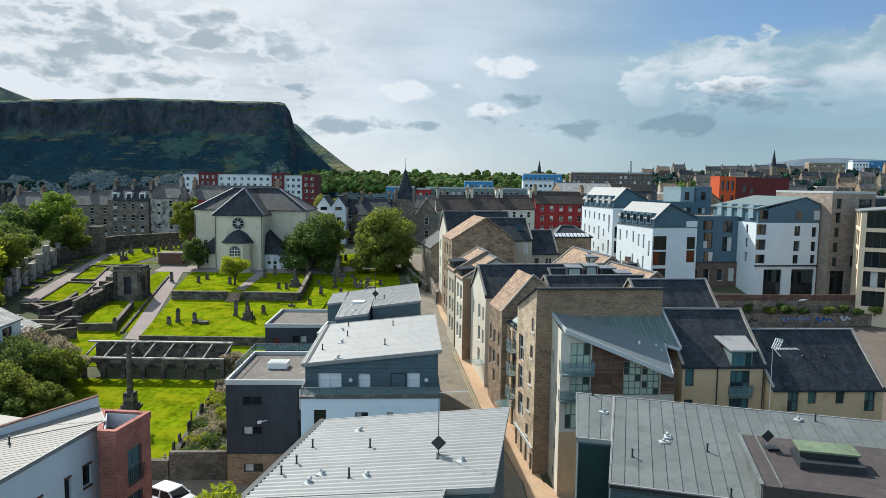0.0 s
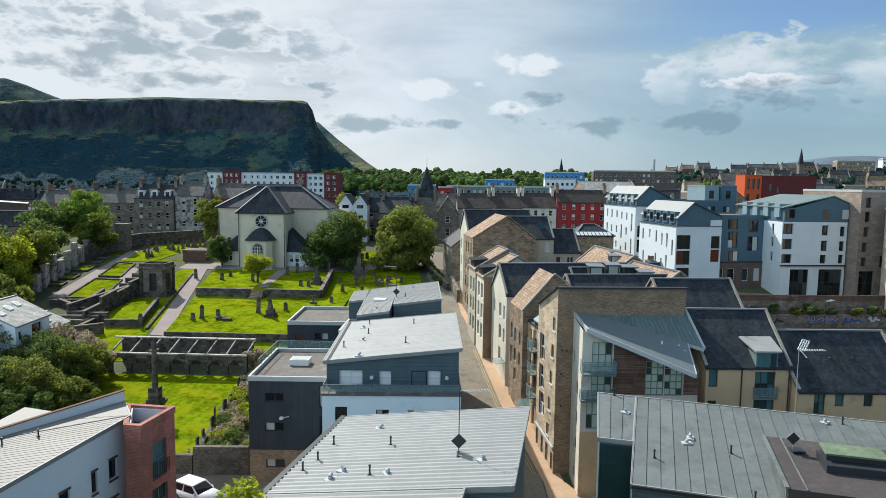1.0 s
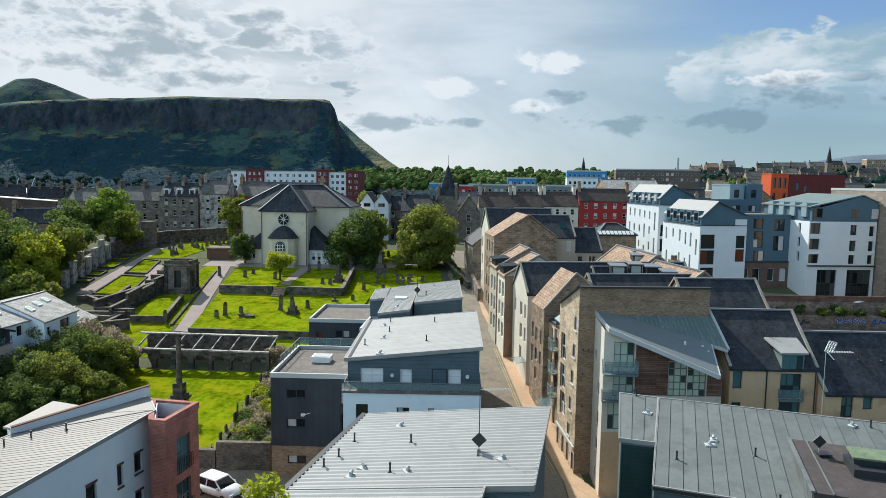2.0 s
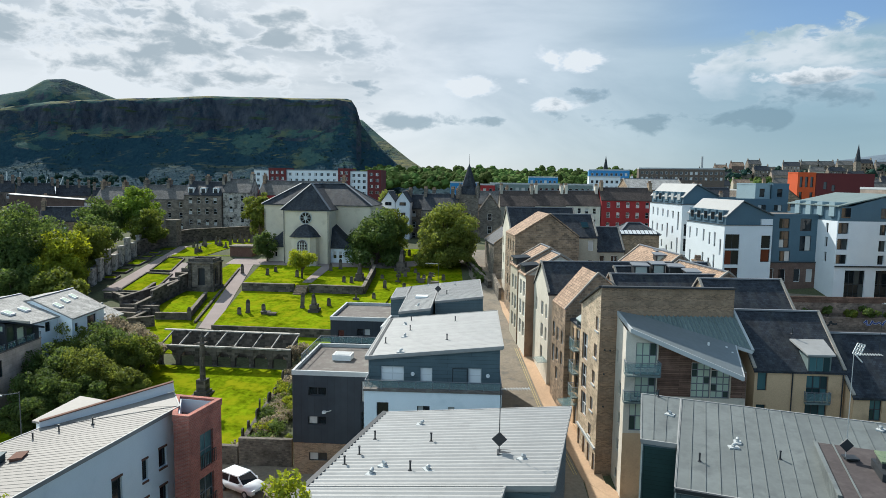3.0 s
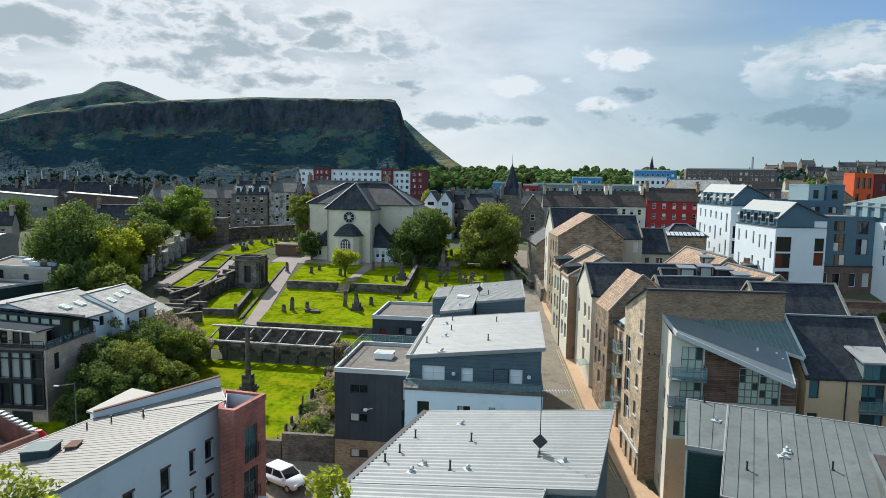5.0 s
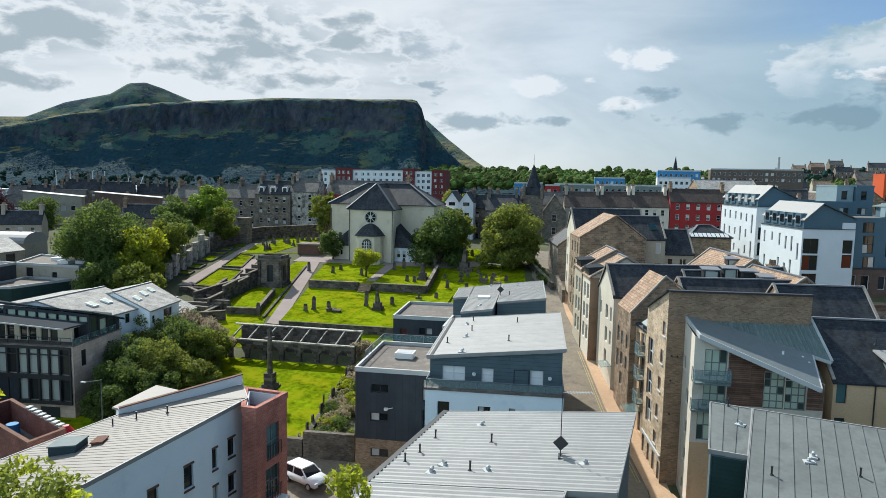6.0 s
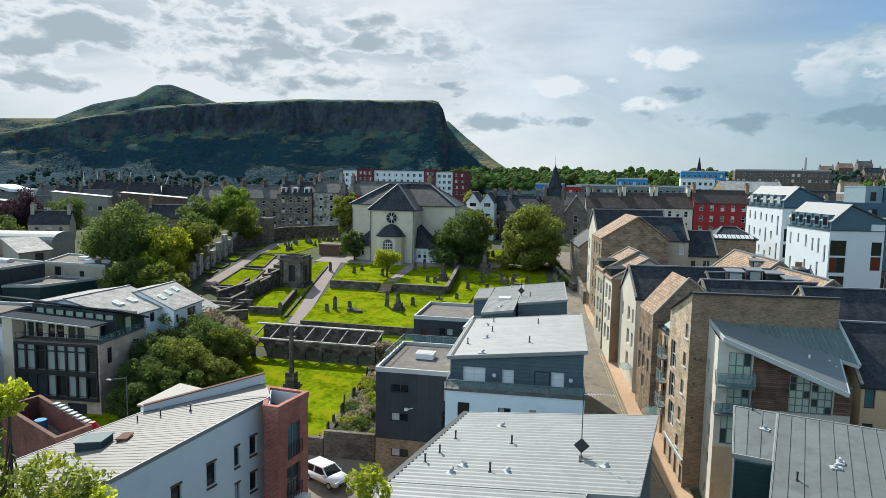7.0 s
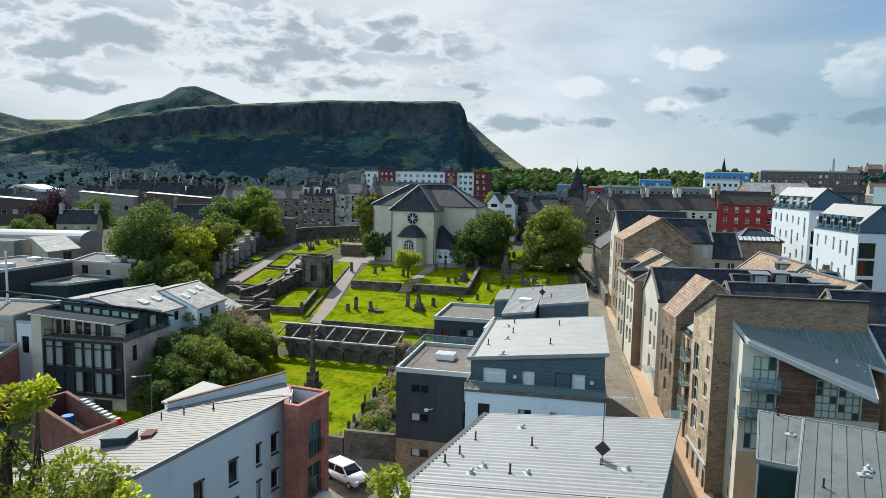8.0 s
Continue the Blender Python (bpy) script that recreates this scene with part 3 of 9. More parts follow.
def hip_roof(parent, foot, z, rise, material, inset, over=0.3, lead=None):
    f = [Vector((*p, z)) for p in grow(foot, over)]
    a, b, c, d = f
    u = (b - a).normalized()
    r0 = (a + d) / 2 + u * inset + Vector((0, 0, rise))
    r1 = (b + c) / 2 - u * inset + Vector((0, 0, rise))
    for pts in ((a, b, r1, r0), (b, c, r1), (c, d, r0, r1), (d, a, r0)):
        bm = bmesh.new()
        slab(bm, list(pts), 0.15)
        part("roof_slope", bm, material, parent)
    if lead:
        bm = bmesh.new()
        for p, q in ((a, r0), (d, r0), (b, r1), (c, r1), (r0, r1)):
            beam(bm, p + Vector((0, 0, 0.06)), q + Vector((0, 0, 0.06)), 0.45, 0.12)
        part("lead_hip", bm, lead, parent)


def seam_roof(parent, a, b, c, d, pitch, material, thick=0.22, seam=0.032, edge=M_METAL, under=True, rib=0.0):
    """A standing-seam metal roof a b c d (b-a: the run of the seams' spacing; seams run from a to d). Every tray is a piece.
    rib: height of a broad folded rib along each tray, in place of the thin seam."""
    a, b, c, d = (Vector(p) for p in (a, b, c, d))
    n = max(2, round((b - a).length / pitch))
    for i in range(n):
        s, t = i / n, (i + 1) / n
        p, q, r, o = a.lerp(b, s), a.lerp(b, t), d.lerp(c, t), d.lerp(c, s)
        bm = bmesh.new()
        if rib:
            prof = ((0.0, 0.0), (0.42, 0.0), (0.54, rib), (0.70, rib), (1.0, 0.0), (1.0, -0.05), (0.0, -0.05))
            e0 = [bm.verts.new(p.lerp(q, f) + Vector((0, 0, h))) for f, h in prof]
            e1 = [bm.verts.new(o.lerp(r, f) + Vector((0, 0, h))) for f, h in prof]
            for k in range(7):
                bm.faces.new((e0[k], e0[(k + 1) % 7], e1[(k + 1) % 7], e1[k]))
            bm.faces.new(e0[::-1]); bm.faces.new(e1)
            bmesh.ops.recalc_face_normals(bm, faces=bm.faces)
            part("roof_tray", bm, material, parent)
            continue
        slab(bm, [p, q, r, o], 0.05)
        beam(bm, p + Vector((0, 0, seam / 2)), o + Vector((0, 0, seam / 2)), max(0.03, seam * 0.75), seam)
        part("roof_tray", bm, material, parent)
    bm = bmesh.new()
    dz = Vector((0, 0, 0.055))
    if under:
        slab(bm, [v - dz for v in (a, b, c, d)], thick)
    for p, q in ((a, b), (b, c), (c, d), (d, a)):
        if (p - q).length > 0.1:
            beam(bm, p - Vector((0, 0, 0.08)), q - Vector((0, 0, 0.08)), 0.1, 0.24)
    part("roof_edge", bm, edge, parent)


def chimney(parent, x, y, z, w, d, h, material=M_STONE, pots=3, yaw=0.0):
    bm = bmesh.new()
    box(bm, -w / 2, -d / 2, -0.8, w / 2, d / 2, h)
    box(bm, -w / 2 - 0.07, -d / 2 - 0.07, h, w / 2 + 0.07, d / 2 + 0.07, h + 0.16)
    ob = part("chimney", bm, material, parent)
    ob.location, ob.rotation_euler = (x, y, z), (0, 0, radians(yaw))
    for i in range(pots):
        bm = bmesh.new()
        tube(bm, (0, 0, 0), (0, 0, 0.6), 0.15, 0.12, 6)
        p = part("chimney_pot", bm, M_PANTILE, ob)
        p.location = (-w / 2 + w * (i + 0.5) / pots, 0, h + 0.14)


# ---- terrain ----
def ground_z(x, y):
    """The slope that rises from the low road up to the old street, and the bank under the eye."""
    if y < 22:
        z = 0.6 + 0.55 * (22 - max(y, -6))
    elif y < 36:
        z = 0.6
    elif y < 150:
        z = 3.5 + 0.119 * (y - 60) * (1 - 0.45 * min(1, max(0, (x - 22) / 28)))
    elif y < 215:
        z = 14.2
    else:
        z = max(2.0, 14.2 - 0.06 * (y - 215))
    return z


def path_x(y):
    return -44.2 - (y - 93) * 0.2


def yard_z(x, y):
    """The churchyard's level: two raised lawns behind retaining walls, else the slope."""
    if path_x(y) + 1.3 < x < -24.6:
        if 91.2 < y < 112.3:
            return 8.35 + (y - 91.2) * 0.075
        if 112.3 <= y < 129:
            return 11.1 + (y - 112.3) * 0.05
    return ground_z(x, y)


def build_ground():
    ys = [-300, -60, -6, 8, 22, 36, 60, 90, 120, 150, 180, 215, 260, 320, 420, 600, 1000, 2000, 4200]
    xs = [-3500, -1200, -500, -200, -100, -60, -30, 0, 22, 36, 50, 100, 200, 500, 1200, 3500]
    bm = bmesh.new()
    g = [[bm.verts.new((x, y, ground_z(x, y))) for x in xs] for y in ys]
    for j in range(len(ys) - 1):
        for i in range(len(xs) - 1):
            bm.faces.new((g[j][i], g[j][i + 1], g[j + 1][i + 1], g[j + 1][i]))
    return tagged(part("ground", bm, M_ROUGHG), "sloping rough ground under the whole town", "ground", kind="structure")


build_ground()


def sheet(name, poly, lift, material, label, category, thick=0.3, level=ground_z):
    bm = bmesh.new()
    slab(bm, [(x, y, level(x, y) + lift) for x, y in poly], thick)
    return tagged(part(name, bm, material), label, category, kind="structure")


sheet("lawn", [(-62, 58), (-25.4, 58), (-26.6, 79.3), (-62, 79.3)], 0.05, M_GRASS, "mown grass of the lower churchyard", "grass")
sheet("lawn", [(-47, 83), (-20, 83), (-20, 91), (-45, 91)], 0.05, M_GRASS, "strip of grass below the first retaining wall", "grass")
sheet("lawn", [(-63, 83.6), (-46.9, 83.6), (-46.0, 92.8), (-47, 96), (-63, 96)], 0.05, M_GRASS, "grass behind the vault row", "grass")
sheet("lawn", [(-59, 96), (-46, 96), (-53, 131), (-57, 131)], 0.05, M_GRASS, "mown grass beside the tomb house", "grass")
sheet("lawn", [(-25, 84), (-13, 84), (-8, 120), (-11, 149), (-30, 149), (-25, 112)], 0.045, M_GRASS, "mown grass among scattered headstones", "grass")
sheet("lawn", [(-82, 136), (-56, 138), (-54, 165), (-80, 160)], 0.05, M_GRASS, "grass at the top of the churchyard", "grass")
bm = bmesh.new()
slab(bm, [(path_x(91.2) + 1.3, 91.2, 8.35), (-20, 91.2, 8.35), (-20, 112.3, 9.93), (path_x(112.3) + 1.3, 112.3, 9.93)], 3)
tagged(part("lawn", bm, M_GRASS), "raised middle lawn with headstones", "grass", kind="structure")
bm = bmesh.new()
slab(bm, [(path_x(112.3) + 1.3, 112.3, 11.1), (-25, 112.3, 11.1), (-26, 131, 12.05), (path_x(131) + 1.3, 131, 12.05)], 3)
tagged(part("lawn", bm, M_GRASS), "raised upper lawn before the church", "grass", kind="structure")

# the lane: carriageway, pavement with a kerb, side pend
sheet("road", [(4.2, 36), (8.6, 36), (7.2, 58), (4.4, 73), (1.9, 90), (4.5, 96), (1.0, 97), (-0.6, 105.4), (-2.9, 126), (-4.2, 139.4), (-3.8, 149.9), (-9, 149.9), (-7.5, 128), (-5, 118), (-1.5, 86), (0.6, 62)], 0.05, M_ROAD, "narrow steep lane of worn setts", "road")
sheet("road", [(-40, 30), (60, 30), (60, 37), (-40, 37)], 0.04, M_ROAD, "asphalt road at the foot of the lane", "road")
sheet("road", [(-46, 44), (-12, 44), (-12, 57.5), (-46, 57.5)], 0.04, M_ROAD, "parking yard of worn asphalt", "road")
sheet("pavement", [(7.2, 58), (9.4, 55.5), (6.9, 75.5), (4.4, 91), (3.6, 91.6), (2.1, 90.8), (1.8, 89.5), (4.2, 73.1), (6.4, 62.1)], 0.17, M_PAVE, "sandy stone pavement along the lane", "pavement")
sheet("pavement", [(1.2, 95.5), (2.6, 96), (1.2, 104), (-3.6, 147), (-4.4, 139.4), (-2.9, 125.9), (-1.6, 114.8), (-0.6, 105.4)], 0.17, M_PAVE, "sandy stone pavement in the upper lane", "pavement")
sheet("pavement", [(8.6, 36.2), (9.6, 36.2), (10.4, 47), (20, 45), (20, 56.3), (10.2, 56.0), (9.3, 57.6), (7.3, 57.9)], 0.16, M_PAVE, "sandy stone pavement at the foot of the lane", "pavement")
M_YELLOW = mat("yellow_road_paint", (0.40, 0.31, 0.13), 0.8, 0.2, 8, 0.6, 0.1)
for off in (0.25, 0.5):
    bm = bmesh.new()
    pts = [(7.0, 59), (6.4, 62.1), (4.2, 73.1), (1.75, 90)]
    for p, q in zip(pts, pts[1:]):
        slab(bm, [(p[0] - off - 0.06, p[1], ground_z(*p) + 0.07), (p[0] - off, p[1], ground_z(*p) + 0.07), (q[0] - off, q[1], ground_z(*q) + 0.07), (q[0] - off - 0.06, q[1], ground_z(*q) + 0.07)], 0.03)
    tagged(part("road_marking", bm, M_YELLOW), "worn yellow line along the kerb", "road marking", kind="structure")
sheet("yard_path", [(-45.6, 93), (-43.0, 92.6), (-47.6, 112), (-52.3, 132), (-54.5, 131), (-50, 112)], 0.08, M_PATH, "pinkish gravel path up the churchyard", "path")
sheet("yard_path", [(-58, 131), (-24, 131), (-9, 138), (-9, 141), (-26, 135.5), (-58, 136)], 0.09, M_PATH, "gravel path before the church", "path")
bm = bmesh.new()
slab(bm, [(-36.6, 114.8, 11.28), (-34.9, 114.8, 11.28), (-35.4, 131.2, 12.12), (-37.6, 131.2, 12.12)], 0.2)
tagged(part("yard_path", bm, M_PATH), "narrow gravel path to the church", "path", kind="structure")


# ---- hills ----
def hill(name, az, el, r_top, depth, r_back, z_foot, label, cliff=False, material=None, rough=9.0, na=170):
    """A hill whose skyline has the elevations el (degrees) at the azimuths az, seen from the eye; its face is depth deep."""
    nr = 50
    A = np.linspace(az[0], az[-1], na)
    E = np.interp(A, az, el)
    vs, fs = [], []
    for a, e in zip(A, E):
        rt = np.interp(a, (az[0], az[-1]), r_top)
        zt = EYE[2] + rt * math.tan(radians(e))
        sx, sy = math.sin(radians(a)), math.cos(radians(a))
        jag = noise.fractal(Vector((a * 0.9, 0.3, 7)), 0.8, 2.2, 5)
        for j in range(nr):
            t = j / (nr - 1)
            if t < 0.86:
                k = t / 0.86
                r = rt - depth * (1 - k)
                if cliff:
                    w = 0.07 * jag
                    sh = np.interp(k, (0, 0.45, 0.80 + w, 0.93 + w * 0.4, 1.0), (0, 0.30, 0.66 + w, 0.965, 1.0))
                else:
                    sh = k ** 1.1
                h = z_foot + (zt - z_foot) * sh
            else:
                k = (t - 0.86) / 0.14
                r = rt + (r_back - rt) * k
                h = zt - (zt - z_foot) * k
            calm = min(1, t * 1.7) * (1 if t < 0.7 else max(0.06, (0.86 - t) / 0.16) if t < 0.86 else 0.06)
            nz = noise.fractal(Vector((sx * r * 0.014, sy * r * 0.014, 3.1)), 0.9, 2.1, 6) * rough * calm
            if cliff and 0.62 < t < 0.84:
                r -= 7 * noise.fractal(Vector((a * 1.6, t * 2.0, 1)), 0.8, 2.2, 4)
            vs.append((sx * r, sy * r, max(h + nz, z_foot - 4)))
    n = len(A)
    for i in range(n - 1):
        for j in range(nr - 1):
            fs.append((i * nr + j, (i + 1) * nr + j, (i + 1) * nr + j + 1, i * nr + j + 1))
    me = bpy.data.meshes.new(name)
    me.from_pydata(vs, [], fs)
    me.polygons.foreach_set("use_smooth", [True] * len(fs))
    me.materials.append(material)
    return tagged(new(name, me), label, "hill", kind="structure")


def hill_mat():
    """Grass with drifts of dark gorse on the slopes, thicker low down; bare streaked rock where it is steep; dry grass,
    tinted as if sunlit, on open ground.
    The blue of distance haze is mixed into the grass, gorse and rock colours.
    """
    m = bpy.data.materials.new("crag_and_grass")
    m.use_nodes = True
    nt = m.node_tree
    N, L = nt.nodes.new, nt.links.new
    b = nt.nodes["Principled BSDF"]
    b.inputs["Roughness"].default_value, b.inputs["Specular IOR Level"].default_value = 0.95, 0.05
    geo = N("ShaderNodeNewGeometry")
    sep, pos = N("ShaderNodeSeparateXYZ"), N("ShaderNodeSeparateXYZ")
    L(geo.outputs["True Normal"], sep.inputs[0]); L(geo.outputs["Position"], pos.inputs[0])

    def noise_at(scale, detail, rough=0.6, stretch=(1, 1, 1)):
        mp = N("ShaderNodeMapping")
        mp.inputs["Scale"].default_value = stretch
        L(geo.outputs["Position"], mp.inputs[0])
        n = N("ShaderNodeTexNoise")
        n.inputs["Scale"].default_value, n.inputs["Detail"].default_value, n.inputs["Roughness"].default_value = scale, detail, rough
        L(mp.outputs[0], n.inputs["Vector"])
        return n.outputs[0]

    def ramp(v, lo, hi):
        r = N("ShaderNodeMapRange")
        r.inputs[1].default_value, r.inputs[2].default_value = lo, hi
        L(v, r.inputs[0])
        return r.outputs[0]

    def calc(op, a, c):
        q = N("ShaderNodeMath"); q.operation = op
        for k, v in enumerate((a, c)):
            if isinstance(v, (int, float)):
                q.inputs[k].default_value = v
            else:
                L(v, q.inputs[k])
        return q.outputs[0]

    def blend(f, a, c):
        x = N("ShaderNodeMix"); x.data_type = "RGBA"
        L(f, x.inputs[0])
        for k, v in ((6, a), (7, c)):
            if isinstance(v, tuple):
                x.inputs[k].default_value = (*v, 1)
            else:
                L(v, x.inputs[k])
        return x.outputs[2]

    drift, grain = noise_at(0.017, 7, 0.62, (1, 1, 1.6)), noise_at(0.22, 5)
    # blue in the grass, gorse and rock tones below stands for haze
    grass = blend(ramp(grain, 0.35, 0.65), (0.038, 0.078, 0.074), (0.066, 0.110, 0.086))
    grass = blend(ramp(noise_at(0.03, 5), 0.52, 0.66), grass, (0.105, 0.118, 0.066))
    low = ramp(pos.outputs[2], 82, 26)
    gorse = ramp(calc("ADD", calc("ADD", drift, calc("MULTIPLY", low, 0.25)), calc("MULTIPLY", calc("SUBTRACT", grain, 0.5), 0.22)), 0.50, 0.545)
    cover = blend(gorse, grass, blend(ramp(grain, 0.3, 0.7), (0.013, 0.037, 0.056), (0.026, 0.060, 0.072)))
    streak = noise_at(1.0, 9, 0.62, (0.11, 0.11, 0.016))
    ledge = noise_at(1.0, 6, 0.6, (0.02, 0.02, 0.14))
    rock = blend(ramp(streak, 0.34, 0.68), (0.022, 0.032, 0.048), (0.085, 0.088, 0.098))
    rock = blend(ramp(ledge, 0.56, 0.66), rock, (0.045, 0.062, 0.026))
    steep = calc("MULTIPLY", ramp(calc("ADD", sep.outputs[2], calc("MULTIPLY", calc("SUBTRACT", drift, 0.5), 0.3)), 0.66, 0.52), ramp(pos.outputs[2], 40, 66))
    colour = blend(steep, cover, rock)
    # dry grass, and sunlight painted as tan on faces that point up
    dry = calc("MULTIPLY", calc("MULTIPLY", ramp(sep.outputs[2], 0.86, 0.95), ramp(drift, 0.36, 0.56)), ramp(pos.outputs[2], 30, 55))
    colour = blend(dry, colour, blend(ramp(grain, 0.3, 0.7), (0.15, 0.15, 0.055), (0.24, 0.205, 0.10)))
    L(colour, b.inputs["Base Color"])
    bp = N("ShaderNodeBump")
    bp.inputs["Strength"].default_value, bp.inputs["Distance"].default_value = 0.8, 4.0
    L(calc("ADD", calc("MULTIPLY", grain, calc("ADD", 0.25, calc("MULTIPLY", gorse, 0.6))), calc("MULTIPLY", calc("MULTIPLY", streak, steep), 1.6)), bp.inputs["Height"])
    L(bp.outputs[0], b.inputs["Normal"])
    return m


M_CRAGS = hill_mat()
crag = hill("crag_hill", (-75, -58, -48.3, -44, -39, -36, -31.5, -24.9, -17, -13.6, -13.1, -12.8, -11, -8.6, -6.2, -4.8), (0.3, 0.9, 2.1, 3.3, 4.6, 5.25, 5.75, 6.35, 6.5, 6.6, 5.85, 4.6, 2.5, 0.25, -1.5, -2.2), (1150, 880), 175, 1900, 6,
     "long grassy hill with a dark cliff along its crest", True, M_CRAGS)
hill("hill_flank", (-16, -13.3, -12.7, -11, -8.6, -6.2, -4.8, -3.5), (4.2, 4.6, 4.95, 3.5, 1.66, 0.1, -0.6, -1.4), (1300, 930), 200, 2300, 6,
     "sunlit grassy flank beyond the end of the cliff", False, M_CRAGS, 5.0, 90)
hill("peak_hill", (-60, -49, -46.5, -43, -40.5, -37.5, -36.2, -35, -33.8, -31.5, -29, -20), (3.4, 4.3, 3.7, 3.9, 5.1, 5.9, 6.8, 6.95, 6.6, 5.7, 5.4, 2.0), (1750, 1750), 330, 2600, 10,
     "rounded grassy summit behind the crags", False, M_CRAGS, 14)
hill("wooded_ridge", (-14, -9, -5, 0, 5, 9, 14, 22, 40, 60), (0.1, 0.6, 0.7, 0.8, 0.8, 0.5, 0.3, 0.5, 0.7, 0.7), (1500, 1500), 700, 2500, 5, "low wooded ridge on the horizon", False, M_WOODS)
# distance haze is put into this hill's base colour as pale blue
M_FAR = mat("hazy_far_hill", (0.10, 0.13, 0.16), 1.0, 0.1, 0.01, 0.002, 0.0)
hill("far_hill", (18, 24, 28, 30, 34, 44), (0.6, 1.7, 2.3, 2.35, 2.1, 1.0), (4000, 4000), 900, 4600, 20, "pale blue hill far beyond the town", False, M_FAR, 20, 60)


def town_z(x, y):
    """The town's ridge that rises towards the right."""
    a, r = math.degrees(math.atan2(x, y)), math.hypot(x, y)
    k = min(1, max(0, (r - 300) / 420))
    s = min(1, max(0, (a - 6) / 12))
    return ground_z(x, y) + s * k * (38 - max(0, ground_z(x, y) - 2))


bm = bmesh.new()
g = []
for j in range(12):
    r = 300 + 60 * j
    g.append([bm.verts.new((r * math.sin(radians(a)), r * math.cos(radians(a)), town_z(r * math.sin(radians(a)), r * math.cos(radians(a))) + 0.1)) for a in range(4, 62, 3)])
for j in range(11):
    for i in range(len(g[0]) - 1):
        bm.faces.new((g[j][i], g[j][i + 1], g[j + 1][i + 1], g[j + 1][i]))
tagged(part("town_slope", bm, M_ROUGHG), "slope of the old town's ridge under the roofs", "ground", kind="structure")

sheet("road", [(44, 111.6), (92, 115.6), (96, 140), (44, 136)], 0.9, M_ROAD, "dark asphalt before the modern flats", "road")
sheet("yard_ground", [(39.5, 54), (80, 46), (84, 111), (43, 108)], 0.05, M_TIMBERD, "bare brown yard below the retaining wall", "ground")

# ---- small fittings that repeat ----
def link_part(name, me, parent, m=None, label=""):
    ob = new(name, me)
    ob.parent = parent
    if m is not None:
        ob.matrix_local = m
    if label:
        ob["label"] = label
    return ob


def make_vent_pipe():
    bm = bmesh.new()
    tube(bm, (0, 0, -0.15), (0, 0, 0.46), 0.05, 0.05, 8)
    tube(bm, (0, 0, 0.0), (0, 0, 0.04), 0.13, 0.09, 8)
    tube(bm, (0, 0, 0.43), (0, 0, 0.5), 0.065, 0.065, 8)
    return mesh_of(bm, "vent_pipe", M_DTRIM)


def make_cowl():
    bm = bmesh.new()
    slab(bm, [(-0.3, -0.22, 0.05), (0.3, -0.22, 0.05), (0.3, 0.22, 0.05), (-0.3, 0.22, 0.05)], 0.12)
    tube(bm, (-0.04, 0, 0.04), (-0.04, 0, 0.15), 0.1, 0.1, 10)
    tube(bm, (-0.04, 0, 0.15), (0.13, 0, 0.25), 0.11, 0.08, 10)
    return mesh_of(bm, "roof_cowl", M_TRIM)


VENT_ME, COWL_ME = make_vent_pipe(), make_cowl()


def vents(spots, cowls=()):
    for x, y, z in spots:
        v = new("vent_pipe", VENT_ME)
        v.location = (x, y, z)
        tagged(v, "short dark vent pipe on a metal roof", "vent pipe", "roof vent pipes")
    for k, (x, y, z) in enumerate(cowls):
        v = new("roof_cowl", COWL_ME)
        v.location, v.rotation_euler = (x, y, z), (0, 0, 1.3 * k)
        tagged(v, "small white ventilation cowl on a metal roof", "roof cowl", "roof cowls")


def aerial(x, y, z, h, yaw, plate=True, pale=False):
    th = thing("roof_aerial", "television aerial on a thin pole above the roof", "aerial", at=(x, y, z))
    bm = bmesh.new()
    tube(bm, (0, 0, -0.2), (0, 0, h), 0.026, 0.02, 6)
    part("pole", bm, M_TRIM if pale else M_DTRIM, th)
    if pale:
        bm = bmesh.new()
        beam(bm, (0.05, -0.1, h - 0.1), (0.4, -0.1, h - 0.5), 0.12, 0.05)
        grid = part("antenna_bracket", bm, M_WFRAME, th)
        for k in range(4):
            for p, q in (((-0.12 + 0.13 * k, h - 0.02 - 0.03 * k), (0.10 + 0.13 * k, h + 0.55 - 0.03 * k)), ((-0.12 + 0.073 * k, h - 0.02 + 0.19 * k), (0.27 + 0.073 * k, h - 0.11 + 0.19 * k))):
                bm = bmesh.new()
                beam(bm, (p[0], -0.12, p[1]), (q[0], -0.12, q[1]), 0.05, 0.05)
                part("grid_bar", bm, M_WFRAME, grid)
    bm = bmesh.new()
    c, s = math.cos(radians(yaw)), math.sin(radians(yaw))
    beam(bm, (0, 0, h - 0.1), (c * 1.5, s * 1.5, h - 0.1), 0.03, 0.03)
    boom = part("boom", bm, M_TRIM, th)
    for k in range(9):
        d = 0.25 + k * 0.15
        bm = bmesh.new()
        beam(bm, (c * d - s * 0.22, s * d + c * 0.22, h - 0.1), (c * d + s * 0.22, s * d - c * 0.22, h - 0.1), 0.02, 0.02)
        part("element", bm, M_TRIM, boom)
    if plate:
        bm = bmesh.new()
        p = [bm.verts.new(v) for v in ((0.38, -0.05, 0.72), (0, -0.05, 1.1), (-0.38, -0.05, 0.72), (0, -0.05, 0.34))]
        q = [bm.verts.new(v.co + Vector((0, 0.08, 0))) for v in p]
        bm.faces.new(p[::-1]); bm.faces.new(q)
        for i in range(4):
            bm.faces.new((p[i], p[(i + 1) % 4], q[(i + 1) % 4], q[i]))
        part("panel_antenna", bm, M_DTRIM, th)
        bm = bmesh.new()
        box(bm, -0.1, -0.35, 0.0, 0.6, 0.3, 0.08)
        part("base_frame", bm, M_DTRIM, th)
    return th


POST_ME = {}


